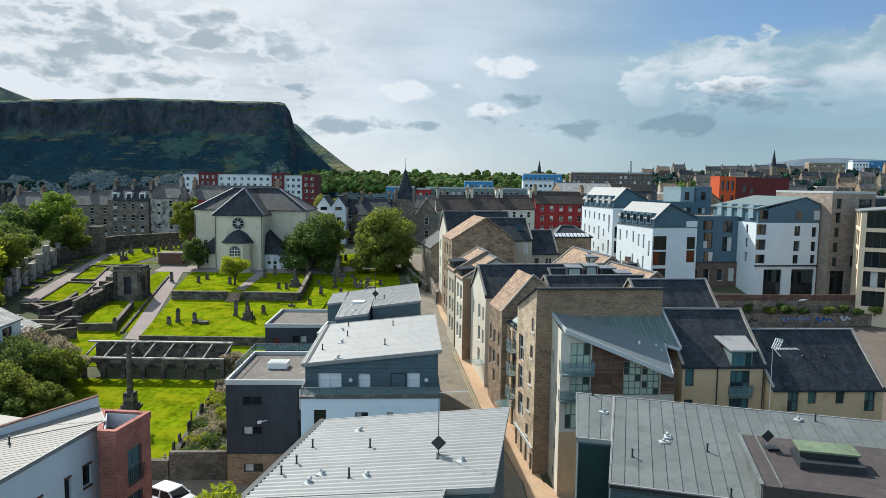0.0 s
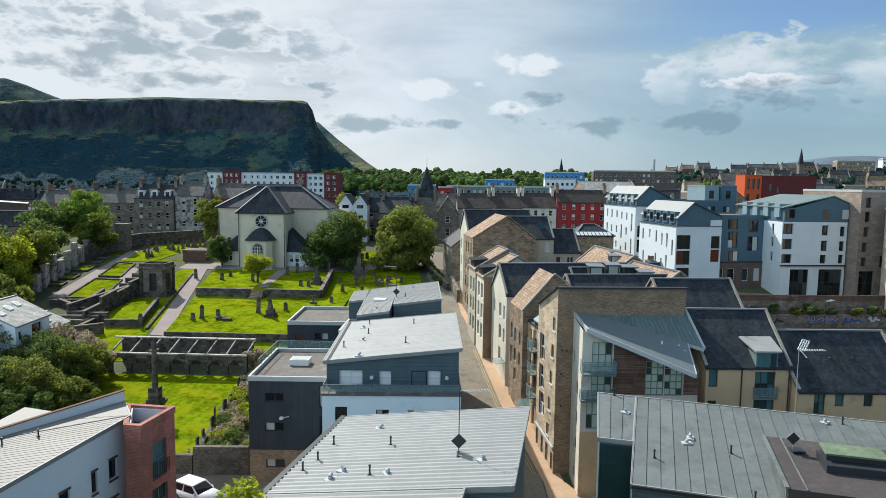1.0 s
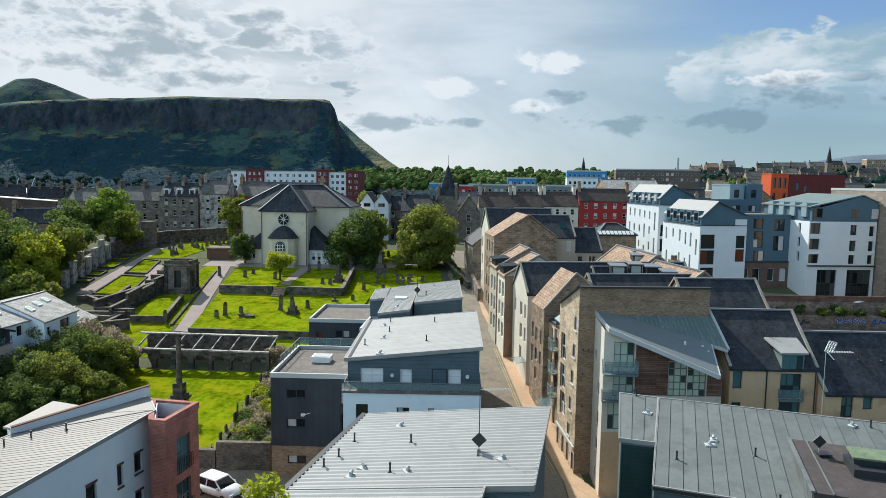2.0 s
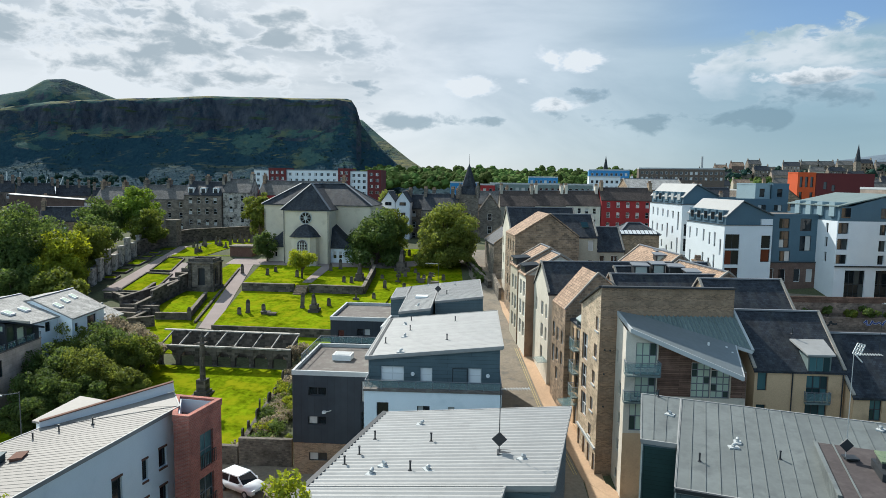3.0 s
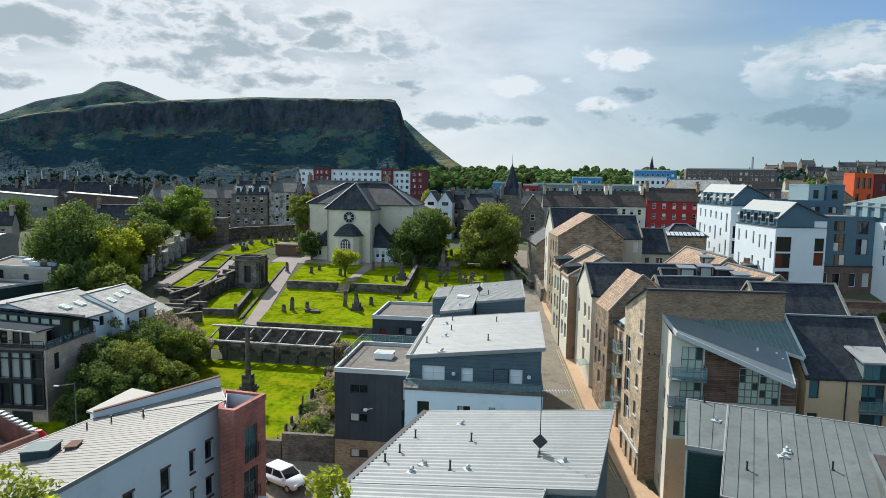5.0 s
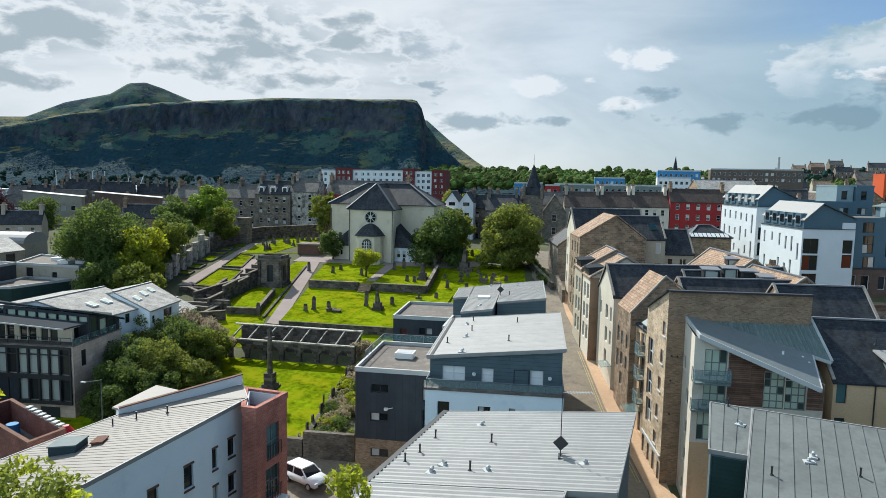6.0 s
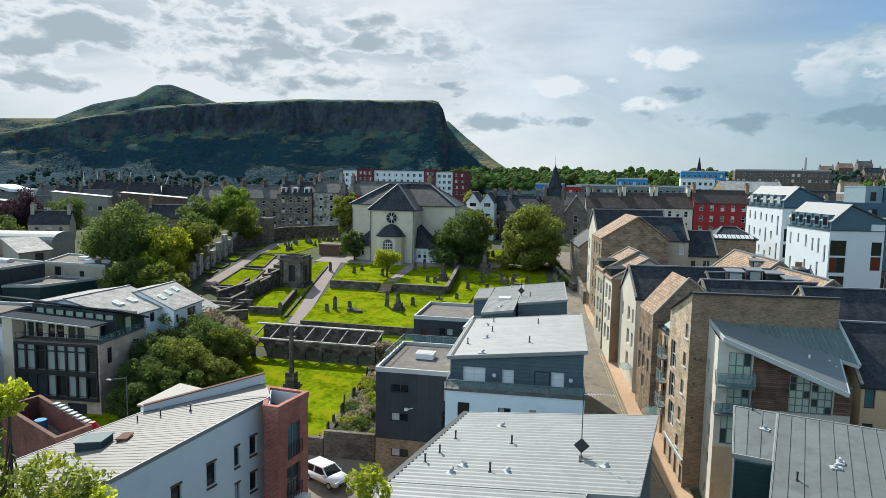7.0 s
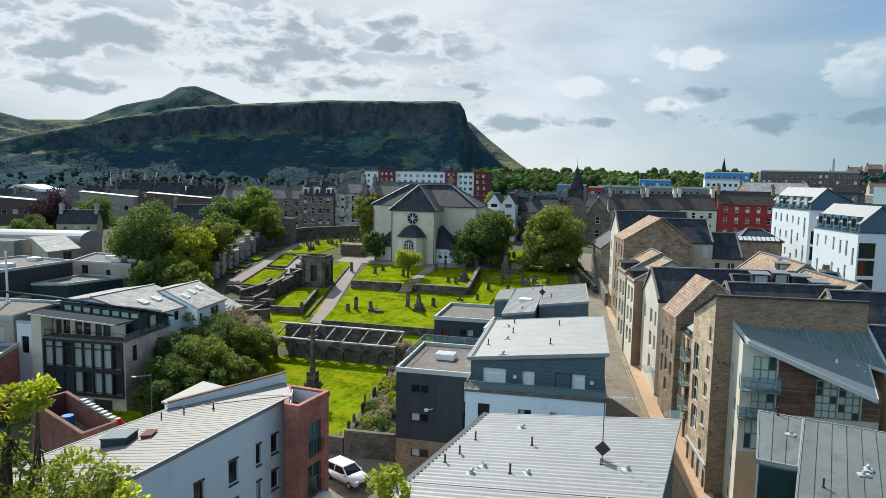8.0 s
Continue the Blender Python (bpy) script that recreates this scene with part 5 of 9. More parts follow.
# the long white-fronted house under a slate roof, ridge across the lane
FS = row_foot(18.9, 27.0, 21.0, 0.0)
th = house("tenement_house", "white rendered house with a long slate roof", FS, 3, 16.8, M_OFFWHITE,
           {3: street(18.9, 27.0, [(19.6, 20.5, 13.6, 15.3), (19.6, 20.5, 10.8, 12.5), (21.6, 22.8, 13.6, 15.3), (21.6, 22.8, 10.8, 12.6), (25, 26, 13.6, 15.3), (21.6, 22.8, 8.2, 9.8)]), 0: [(8.0, 9.2, 14.4, 16.0)]})
gable_roof(th, FS, 16.8, 3.2, M_SLATE, 0, 0.2, M_SKEW)
chimney(th, *S(24.5, 20.5), 18.5, 0.8, 1.6, 1.6, M_STONE, 4, 10)
# glass canopy over its door
bm = bmesh.new()
slab(bm, [(*S(18.6, -1.2), 8.6), (*S(18.6, 0), 8.7), (*S(21.2, 0), 8.7), (*S(21.2, -1.2), 8.6)], 0.1)
part("door_canopy", bm, M_RAILGLASS, th)

# two narrow fronts with dormers
for s0, s1, m, z, off in ((27.7, 32.7, M_OFFWHITE, 17.7, -1.0), (32.8, 38.2, M_CREAM, 18.1, -1.15)):
    f = row_foot(s0, s1, 9, off)
    hs = [(s0 + 0.6 + k * 2.1, s0 + 1.9 + k * 2.1, 9.3 + j * 2.7, 11.3 + j * 2.7, 2, 2) for k in range(2) for j in range(3)]
    th = house("tenement_house", "narrow rendered house with flat-roofed dormers", f, 4, z, m, {3: street(s0, s1, hs)})
    side = [c for c in th.children if c.name.startswith("wall")][0]
    side.data.materials.append(M_BROWNHARL)
    for face in side.data.polygons:
        if face.normal.y < -0.7:
            face.material_index = 1
    gable_roof(th, f, z, 2.6, M_PANTILE, 1, 0.2, M_SKEW)
    bm = bmesh.new()
    p, q = S(s0 + 1.2, off + 0.1), S(s1 - 1.2, off + 0.1)
    slab(bm, [(*S(s0 + 1.0, off - 0.2), z + 1.15), (*S(s0 + 1.0, off + 2.6), z + 1.35), (*S(s1 - 1.0, off + 2.6), z + 1.35), (*S(s1 - 1.0, off - 0.2), z + 1.15)], 0.15)
    part("dormer_roof", bm, M_DPLATE, th)
    bm = bmesh.new()
    slab(bm, [(*S(s0 + 1.2, off + 0.05), z + 1.1), (*S(s0 + 1.2, off + 2.5), z + 1.1), (*S(s1 - 1.2, off + 2.5), z + 1.1), (*S(s1 - 1.2, off + 0.05), z + 1.1)], 1.3)
    part("dormer", bm, M_DTRIM, th)

# the tall far gable
FQ = row_foot(42.4, 51, 9.9, 0.2)
th = house("tenement_house", "tall brown stone gabled house with tiled roof", FQ, 5, 21.5, M_STONE,
           {3: street(42.4, 51, [(43.4 + 2.2 * k, 44.4 + 2.2 * k, 10.6 + 2.8 * j, 12.3 + 2.8 * j) for k in range(3) for j in range(4)])})
r0, r1 = Vector((*S(42.3, 5.5), 24.9)), Vector((*S(51.1, 5.5), 24.9))
a, b, c, d = [Vector((*p, 21.5)) for p in FQ]
for pts, m in (((a, r0, r1, d), M_PANTILE), ((r0, b, c, r1), M_SLATE)):
    bm = bmesh.new()
    slab(bm, [p + Vector((0, 0, 0.12)) for p in pts], 0.22)
    bmesh.ops.recalc_face_normals(bm, faces=bm.faces)
    part("roof_slope", bm, m, th)
for s in (42.4, 51):
    bm = bmesh.new()
    bm.faces.new([bm.verts.new(v) for v in ((*S(s, 0.2), 21.5), (*S(s, 10.1), 21.5), (*S(s, 5.5), 24.85))])
    part("gable", bm, M_STONE, th)
coping(th, [(*S(42.3, 0.1), 21.65), (*S(42.3, 5.5), 25.05), (*S(42.3, 10.1), 21.6)], 0.24, 0.16, M_STONE)
FQ2 = row_foot(43.8, 52, 7.9, 5.5)
th = house("tenement_house", "slate-roofed cross wing with a cream wall and rooflight", FQ2, 5, 21.4, M_CREAM, {0: [(6.5, 7.3, 19.3, 20.9), (6.5, 7.3, 16.2, 17.8)]})
gable_roof(th, FQ2, 21.4, 3.2, M_SLATE, 0, 0.2, M_SKEW)
bm = bmesh.new()
slab(bm, [(*S(45.2, 11.3), 22.85), (*S(45.2, 12.4), 22.85), (*S(46.2, 12.4), 23.6), (*S(46.2, 11.3), 23.6)], 0.12)
part("rooflight", bm, GLASS_TEAL, th)
th = house("tenement_house", "slate-roofed house with a cream back wall", row_foot(44.2, 52, 4.4, 13.5), 5, 19.2, M_CREAM, {0: [(0.5, 1.3, 16.9, 18.5), (2.3, 3.4, 16.9, 18.5, 2, 1)]})
gable_roof(th, row_foot(44.2, 52, 4.4, 13.5), 19.2, 3.4, M_SLATE, 0, 0.2, M_SKEW)
FQ3 = row_foot(52.2, 60, 11.4, 1.2)
th = house("tenement_house", "dark slate-roofed house high in the lane", FQ3, 6, 21.9, M_OFFWHITE, {3: street(52.2, 60, [(53.5 + 2.4 * k, 54.5 + 2.4 * k, 12.5 + 3 * j, 14.3 + 3 * j) for k in range(3) for j in range(3)])})
gable_roof(th, FQ3, 21.9, 3.4, M_SLATE, 0, 0.2, M_SKEW)
FQ4 = row_foot(66, 78, 8, 0.6)
th = house("gatehouse", "small old stone house with crow steps in the lane", FQ4, 8, 18.0, M_DSTONE, {0: [(2.2, 4.6, 14.9, 16.4, 3, 1)]})
gable_roof(th, FQ4, 18.0, 3.0, M_SLATE, 1, 0.2, M_STONE)
bm = bmesh.new()
beam(bm, (*S(53, -0.2), 10.6), (*S(62, -0.1), 11.8), 0.5, 2.6)
tagged(part("garden_wall", bm, M_DSTONE), "old stone wall along the upper lane", "wall", kind="structure")
bm = bmesh.new()
beam(bm, (*S(40.0, -0.2), 9.6), (*S(41.6, -0.2), 9.7), 0.3, 2.0)
tagged(part("door_1", bm, M_REDW), "dark red painted door in the lane", "door", kind="structure")

# courtyard roofs behind the row
def roof_house(label, x, y, yaw, w, d, z0, z, rise, wm, rm, axis=0, holes=None, stacks=(), skew=M_SKEW, group="houses behind the lane"):
    f = rect(x, y, yaw, w, d)
    th = house("courtyard_house", label, f, z0, z, wm, holes, M_WFRAME, group)
    gable_roof(th, f, z, rise, rm, axis, 0.2, skew)
    for sx, sy, h in stacks:
        c, s = math.cos(radians(yaw)), math.sin(radians(yaw))
        chimney(th, x + c * sx - s * sy, y + s * sx + c * sy, z + rise - 0.4, 0.7, 1.4, h, wm, 3, yaw)
    return th


roof_house("long slate roof behind the brick parapet", 12.0, 69.5, 8, 12.5, 9.5, 2, 16.4, 3.4, M_BEIGE, M_SLATE, 0)
roof_house("rear house with a sunlit tiled roof", 17.4, 84.5, 11, 8.4, 13, 3, 17.6, 3.3, M_STONE, M_PANTILE, 1)
roof_house("rear house with a brown tiled roof", 19.8, 73.5, 14, 8.4, 10.5, 2, 17.2, 3.1, M_STONE, M_PANTILE, 1)
court_roof = roof_house("courtyard slate roof with dormer lights", 13.5, 79.5, 8, 6, 6, 3, 17.0, 2.6, M_BEIGE, M_SLATE, 0)

# flat-topped box dormers in the courtyard roofs
for x, y, w, z in ((17.2, 80.6, 1.4, 20.3), (18.9, 79.4, 1.5, 20.2), (20.2, 76.6, 1.3, 20.0), (15.0, 80.3, 1.6, 20.1), (19.2, 88.2, 1.2, 20.6), (20.0, 91.5, 1.2, 20.8)):
    bm = bmesh.new()
    box(bm, x, y, z - 2.0, x + w, y + 2.0, z)
    dm = part("dormer", bm, M_DTRIM, court_roof)
    bm = bmesh.new()
    slab(bm, [(x - 0.2, y - 0.25, z + 0.1), (x + w + 0.2, y - 0.25, z + 0.1), (x + w + 0.2, y + 2.1, z + 0.2), (x - 0.2, y + 2.1, z + 0.2)], 0.12)
    part("dormer_roof", bm, M_LEAD, dm)
    bm = bmesh.new()
    box(bm, x + 0.15, y - 0.06, z - 1.0, x + w - 0.15, y - 0.01, z - 0.12)
    part("pane", bm, GLASS_PALE, dm)
# hipped roof with a row of roof glazing beside the red tenement
f = rect(24.0, 148, 8, 9.0, 8)
th = house("low_house", "low slate house with a glazed eaves strip", f, 8, 18.6, M_STONE, {}, M_WFRAME, "", "house")
hip_roof(th, f, 18.6, 2.4, M_SLATE, 3.4, 0.3, M_LEAD)
o, d, out, n = along(f[0], f[1])
# glazing in plain white: the light shining on the glass is painted
for k in range(9):
    p = o + d * (0.5 + 0.9 * k)
    bm = bmesh.new()
    slab(bm, [(*(p + out * 0.25).xy, 18.82), (*(p + d * 0.72 + out * 0.25).xy, 18.82), (*(p + d * 0.72 - out * 1.0).xy, 19.5), (*(p - out * 1.0).xy, 19.5)], 0.06)
    part("roof_pane", bm, M_WFRAME, th)

# ---- timber-clad flats with the wing roof ----
th = thing("timber_clad_flats", "rendered and timber-clad flats under a swept metal roof", "apartment block")
FR = [(10.0, 55.6), (20.0, 56.1), (19.8, 61.9), (9.75, 60.1)]
hr = [(0.85, 2.6, 14.5, 16.7, 3, 2), (0.85, 2.6, 12.0, 14.0, 3, 2), (0.5, 1.6, 9.1, 11.6, 2, 2), (5.5, 7.08, 12.1, 15.1, 3, 5), (7.12, 8.7, 12.1, 14.5, 3, 4)]
walls(th, FR, 0.5, (17.75, 14.4, 17.6, 18.3), M_OFFWHITE, {0: hr, 3: [(0.9, 1.8, 14.1, 15.3), (2.3, 3.4, 11.6, 12.8), (2.3, 3.4, 9.0, 10.2), (2.3, 3.3, 6.6, 7.8), (1.8, 2.8, 3.9, 5.0)]}, M_LEAD, gmat=GLASS_GREEN)
o, d, out, n = along(FR[0], FR[1])
bm = bmesh.new()
for a, b, lo in ((2.68, 5.46, 12.2), (8.75, 9.98, 12.2)):
    zt = lambda s: 17.7 - 0.335 * s
    q = [o + d * a + out * 0.05, o + d * b + out * 0.05]
    f = [bm.verts.new((*p.xy, z)) for p, z in ((q[0], lo), (q[1], lo), (q[1], zt(b)), (q[0], zt(a)))]
    bm.faces.new(f)
for a, b, lo in ((5.46, 7.1, 15.15), (7.1, 8.75, 14.55)):
    f = [bm.verts.new((*(o + d * s + out * 0.05).xy, z)) for s, z in ((a, lo), (b, lo), (b, max(lo, 17.7 - 0.335 * b)), (a, 17.7 - 0.335 * a))]
    bm.faces.new(f)
part("timber_cladding", bm, M_TIMBER, th, "brown horizontal timber boards")
bm = bmesh.new()
q = o + d * 0.3 + out * 0.06
f = [bm.verts.new((*(o + d * s + out * 0.04).xy, z)) for s, z in ((0.0, 0.6), (5.4, 0.6), (5.4, 8.9), (0.0, 8.9))]
bm.faces.new(f)
part("lower_wall", bm, M_BEIGE, th)
gR = [Vector(p) for p in ((10.35, 55.3, 17.95), (18.85, 53.4, 14.8), (20.9, 57.6, 15.9), (20.5, 61.9, 18.45), (9.7, 60.2, 18.75))]
wV = gR[4].lerp(gR[2], 0.88) + Vector((0, 0, 0.05))
seam_roof(th, gR[4], gR[3], gR[2], gR[4], 0.40, M_METALG, rib=0.11, edge=M_LEAD, under=False)
bm = bmesh.new()
top = [[gR[0].lerp(gR[1], i / 12).lerp((gR[4] + Vector((0, 0, 0.05))).lerp(wV, i / 12), j / 6) for j in range(7)] for i in range(13)]
vt = [[bm.verts.new(p) for p in r] for r in top]
vb = [[bm.verts.new(p - Vector((0, 0, 0.12))) for p in r] for r in top]
for i in range(12):
    for j in range(6):
        bm.faces.new((vt[i][j], vt[i + 1][j], vt[i + 1][j + 1], vt[i][j + 1]))
        bm.faces.new((vb[i][j], vb[i][j + 1], vb[i + 1][j + 1], vb[i + 1][j]))
wing = part("wing_roof", bm, M_WINGPLATE, th)
wing.data.polygons.foreach_set("use_smooth", [True] * len(wing.data.polygons))
bm = bmesh.new()
beam(bm, gR[0] - Vector((0, 0, 0.18)), gR[1] - Vector((0, 0, 0.18)), 0.14, 0.36)
beam(bm, gR[0] - Vector((0, 0, 0.18)), gR[4] - Vector((0, 0, 0.14)), 0.14, 0.36)
beam(bm, gR[1] - Vector((0, 0, 0.18)), wV - Vector((0, 0, 0.18)), 0.14, 0.36)
beam(bm, wV - Vector((0, 0, 0.18)), gR[2] - Vector((0, 0, 0.14)), 0.12, 0.28)
beam(bm, gR[2] - Vector((0, 0, 0.05)), gR[3] + Vector((0, 0, 0.05)), 0.22, 0.3)
part("fascia", bm, M_TRIM, th)
p0, p1 = o - d * 0.1, o + d * 2.65
balcony(th, p0.xy, p1.xy, 14.2, 1.1)
balcony(th, p0.xy, p1.xy, 11.75, 0.5, 0.9)
for x, y, z in ((17.0, 56.8, 16.5), (18.6, 57.2, 16.1), (18.9, 56.6, 15.8)):
    bm = bmesh.new()
    tube(bm, (x, y, z - 0.3), (x, y, z + 0.18), 0.09, 0.09, 8)
    part("flue", bm, M_WFRAME, th)

# ---- the beige mews under slate ----
th = house("mews_house", "beige rendered mews house with glazed stair bay", rect(21.0, 57.1, 3, 7.4, 10.6), 0.5, 14.4, M_BEIGE,
           {0: [(4.3, 6.1, 9.2, 11.6, 3, 2), (4.3, 6.1, 11.8, 14.0, 3, 2), (0.25, 1.05, 12.6, 14.2), (0.25, 1.05, 9.6, 11.4)]}, M_DFRAME, "beige mews houses", gmat=GLASS_TEAL)
f = rect(21.0, 57.1, 3, 7.4, 10.6)
gable_roof(th, f, 14.4, 4.0, M_SLATE, 0, 0.2, M_SKEW)
o, d, out, n = along(f[0], f[1])
bm = bmesh.new()
q = [o + d * s + out * k for s, k in ((4.1, 0.3), (6.4, 0.3), (6.7, -2.4), (3.8, -2.4))]
slab(bm, [(*p.xy, z) for p, z in zip(q, (15.9, 15.9, 16.6, 16.6))], 0.14)
part("dormer_roof", bm, M_METAL, th)
bm = bmesh.new()
q = [o + d * s + out * k for s, k in ((4.3, 0.05), (6.2, 0.05), (6.2, -2.2), (4.3, -2.2))]
slab(bm, [(*p.xy, 15.8) for p in q], 1.6)
dm = part("dormer", bm, M_METALG, th)
for k in range(3):
    bm = bmesh.new()
    a, b = o + d * (4.42 + 0.57 * k) + out * 0.06, o + d * (4.42 + 0.57 * k + 0.5) + out * 0.06
    slab(bm, [(*a.xy, 15.6), (*b.xy, 15.6), (*(b + out * 0.03).xy, 15.6), (*(a + out * 0.03).xy, 15.6)], 1.25)
    part("pane", bm, GLASS_TEAL, dm)
for z in (9.15, 11.75):
    balcony(th, (o + d * 4.2).xy, (o + d * 6.2).xy, z, 0.35, 0.9)
bm = bmesh.new()
for s in (3.1, 7.25):
    p = o + d * s + out * 0.08
    tube(bm, (*p.xy, 1), (*p.xy, 14.4), 0.06, 0.06, 6)
part("downpipe", bm, M_DTRIM, th)
f = rect(28.6, 56.2, 3, 9.9, 10)
th = house("mews_house", "beige rendered mews house with small dark windows", f, 0.5, 12.7, M_BEIGE,
           {0: [(1.3, 2.3, 10.7, 12.6, 2, 2), (3.1, 3.9, 11.4, 12.6), (5.6, 6.4, 11.4, 12.6), (8.2, 9.2, 10.7, 12.6, 2, 2)]}, M_DFRAME, "beige mews houses", gmat=GLASS_TEAL)
gable_roof(th, f, 12.7, 4.1, M_SLATE, 0, 0.2, M_SKEW)
vents([(32.5, 59.0, 15.0), (34.5, 59.0, 15.0), (25.0, 60.0, 17.0)])
f = rect(20.5, 66, 6, 8.3, 10)
th = house("mews_house", "slate-roofed mews house behind the parapet", f, 1, 16.0, M_BEIGE, {}, M_DFRAME, "beige mews houses")
gable_roof(th, f, 16.0, 4.0, M_SLATE, 0, 0.2, M_SKEW)
aerial(31.5, 58.5, 16.2, 4.0, 40, False)

# ---- the low block with the wide grey roof ----
def roof_e(x, y):
    """Height of the wide grey roof, which falls towards the low road."""
    return 15.15 + 0.14 * ((x - 9.8) * 0.259 + (y - 46.9) * 0.966)


th = thing("apartment_block", "flats with a wide grey standing-seam metal roof", "apartment block")
FE = [(9.4, 35.6), (38.2, 27.8), (41.0, 38.4), (9.75, 46.75), (8.55, 40.5), (10.45, 40.1)]
walls(th, FE, 0.3, [roof_e(*p) - 0.25 for p in FE], M_GREYC)
a, b, c, d = [(*p, roof_e(*p)) for p in ((9.3, 35.5), (38.3, 27.7), (41.15, 38.3), (12.2, 46.1))]
seam_roof(th, a, b, c, d, 0.78, M_METAL2, seam=0.045)
a, b, c, d = [(*p, roof_e(*p)) for p in ((8.45, 40.55), (10.5, 40.05), (12.15, 46.1), (9.65, 46.85))]
seam_roof(th, a, b, c, d, 0.78, M_METAL2, seam=0.045)
bm = bmesh.new()
beam(bm, (9.3, 35.4, roof_e(9.3, 35.4) - 0.05), (38.2, 27.5, roof_e(38.2, 27.5) - 0.05), 0.22, 0.2)
part("gutter", bm, M_DTRIM, th)
walls(th, [(8.6, 40.44), (10.42, 40.05), (10.5, 40.6), (8.7, 41.0)], 0.3, (13.9,) * 4, M_DGREEN, name="recess_wall")
vents([(x, y, roof_e(x, y)) for x, y in ((11.3, 38.2), (15.9, 38.6), (15.4, 34.0), (24.2, 42.0), (10.7, 46.4))], [(x, y, roof_e(x, y)) for x, y in ((13.7, 39.8), (14.1, 40.4), (10.9, 43.8), (23.2, 42.2))])
bm = bmesh.new()
slab(bm, [(16.55, 32.9, 14.8), (27.2, 30.1, 14.8), (29.1, 37.2, 14.8), (18.5, 40.1, 14.8)], 1.9)
part("plant_deck", bm, M_DECK, th, "raised brown felt deck on the roof")
bm = bmesh.new()
for k in range(20):
    y = 33.0 + k * 0.35
    x = 16.5 + (y - 32.9) * 0.271
    beam(bm, (x - 0.06, y, roof_e(x, y) - 0.1), (x - 0.06, y, 14.8), 0.06, 0.14)
beam(bm, (16.48, 32.9, 14.84), (18.42, 40.1, 14.84), 0.2, 0.1)
beam(bm, (17.4, 32.7, 14.83), (19.3, 39.8, 14.83), 0.07, 0.06)
part("louvre_grille", bm, M_METAL2, th)
bm = bmesh.new()
slab(bm, [(19.75, 35.6, 15.62), (22.75, 34.9, 15.62), (23.05, 36.3, 15.7), (20.1, 37.0, 15.7)], 0.1)
part("rooflight", bm, M_MOSS, th, "mossy green rooflight cover")
bm = bmesh.new()
slab(bm, [(19.85, 35.7, 15.52), (22.7, 35.05, 15.52), (22.95, 36.2, 15.55), (20.15, 36.85, 15.55)], 0.4)
slab(bm, [(19.5, 34.95, 15.22), (22.65, 34.25, 15.22), (23.1, 36.35, 15.22), (20.0, 37.05, 15.22)], 0.46)
part("rooflight_kerb", bm, M_DTRIM, th)
aerial(19.0, 37.7, 14.9, 6.0, 5, pale=True)


# ---- the church ----
def arch_pane(parent, x, y, z0, w, h, material, name, depth=0.0):
    bm = bmesh.new()
    n = 12
    pts = [(x - w / 2, z0), (x + w / 2, z0)] + [(x + w / 2 * math.cos(k * math.pi / n), z0 + h - w / 2 + w / 2 * math.sin(k * math.pi / n)) for k in range(n + 1)]
    a = [bm.verts.new((p[0], y, p[1])) for p in pts]
    b = [bm.verts.new((p[0], y + 0.12, p[1])) for p in pts]
    bm.faces.new(a)
    for i in range(len(a)):
        bm.faces.new((a[i - 1], b[i - 1], b[i], a[i]))
    return part(name, bm, material, parent)


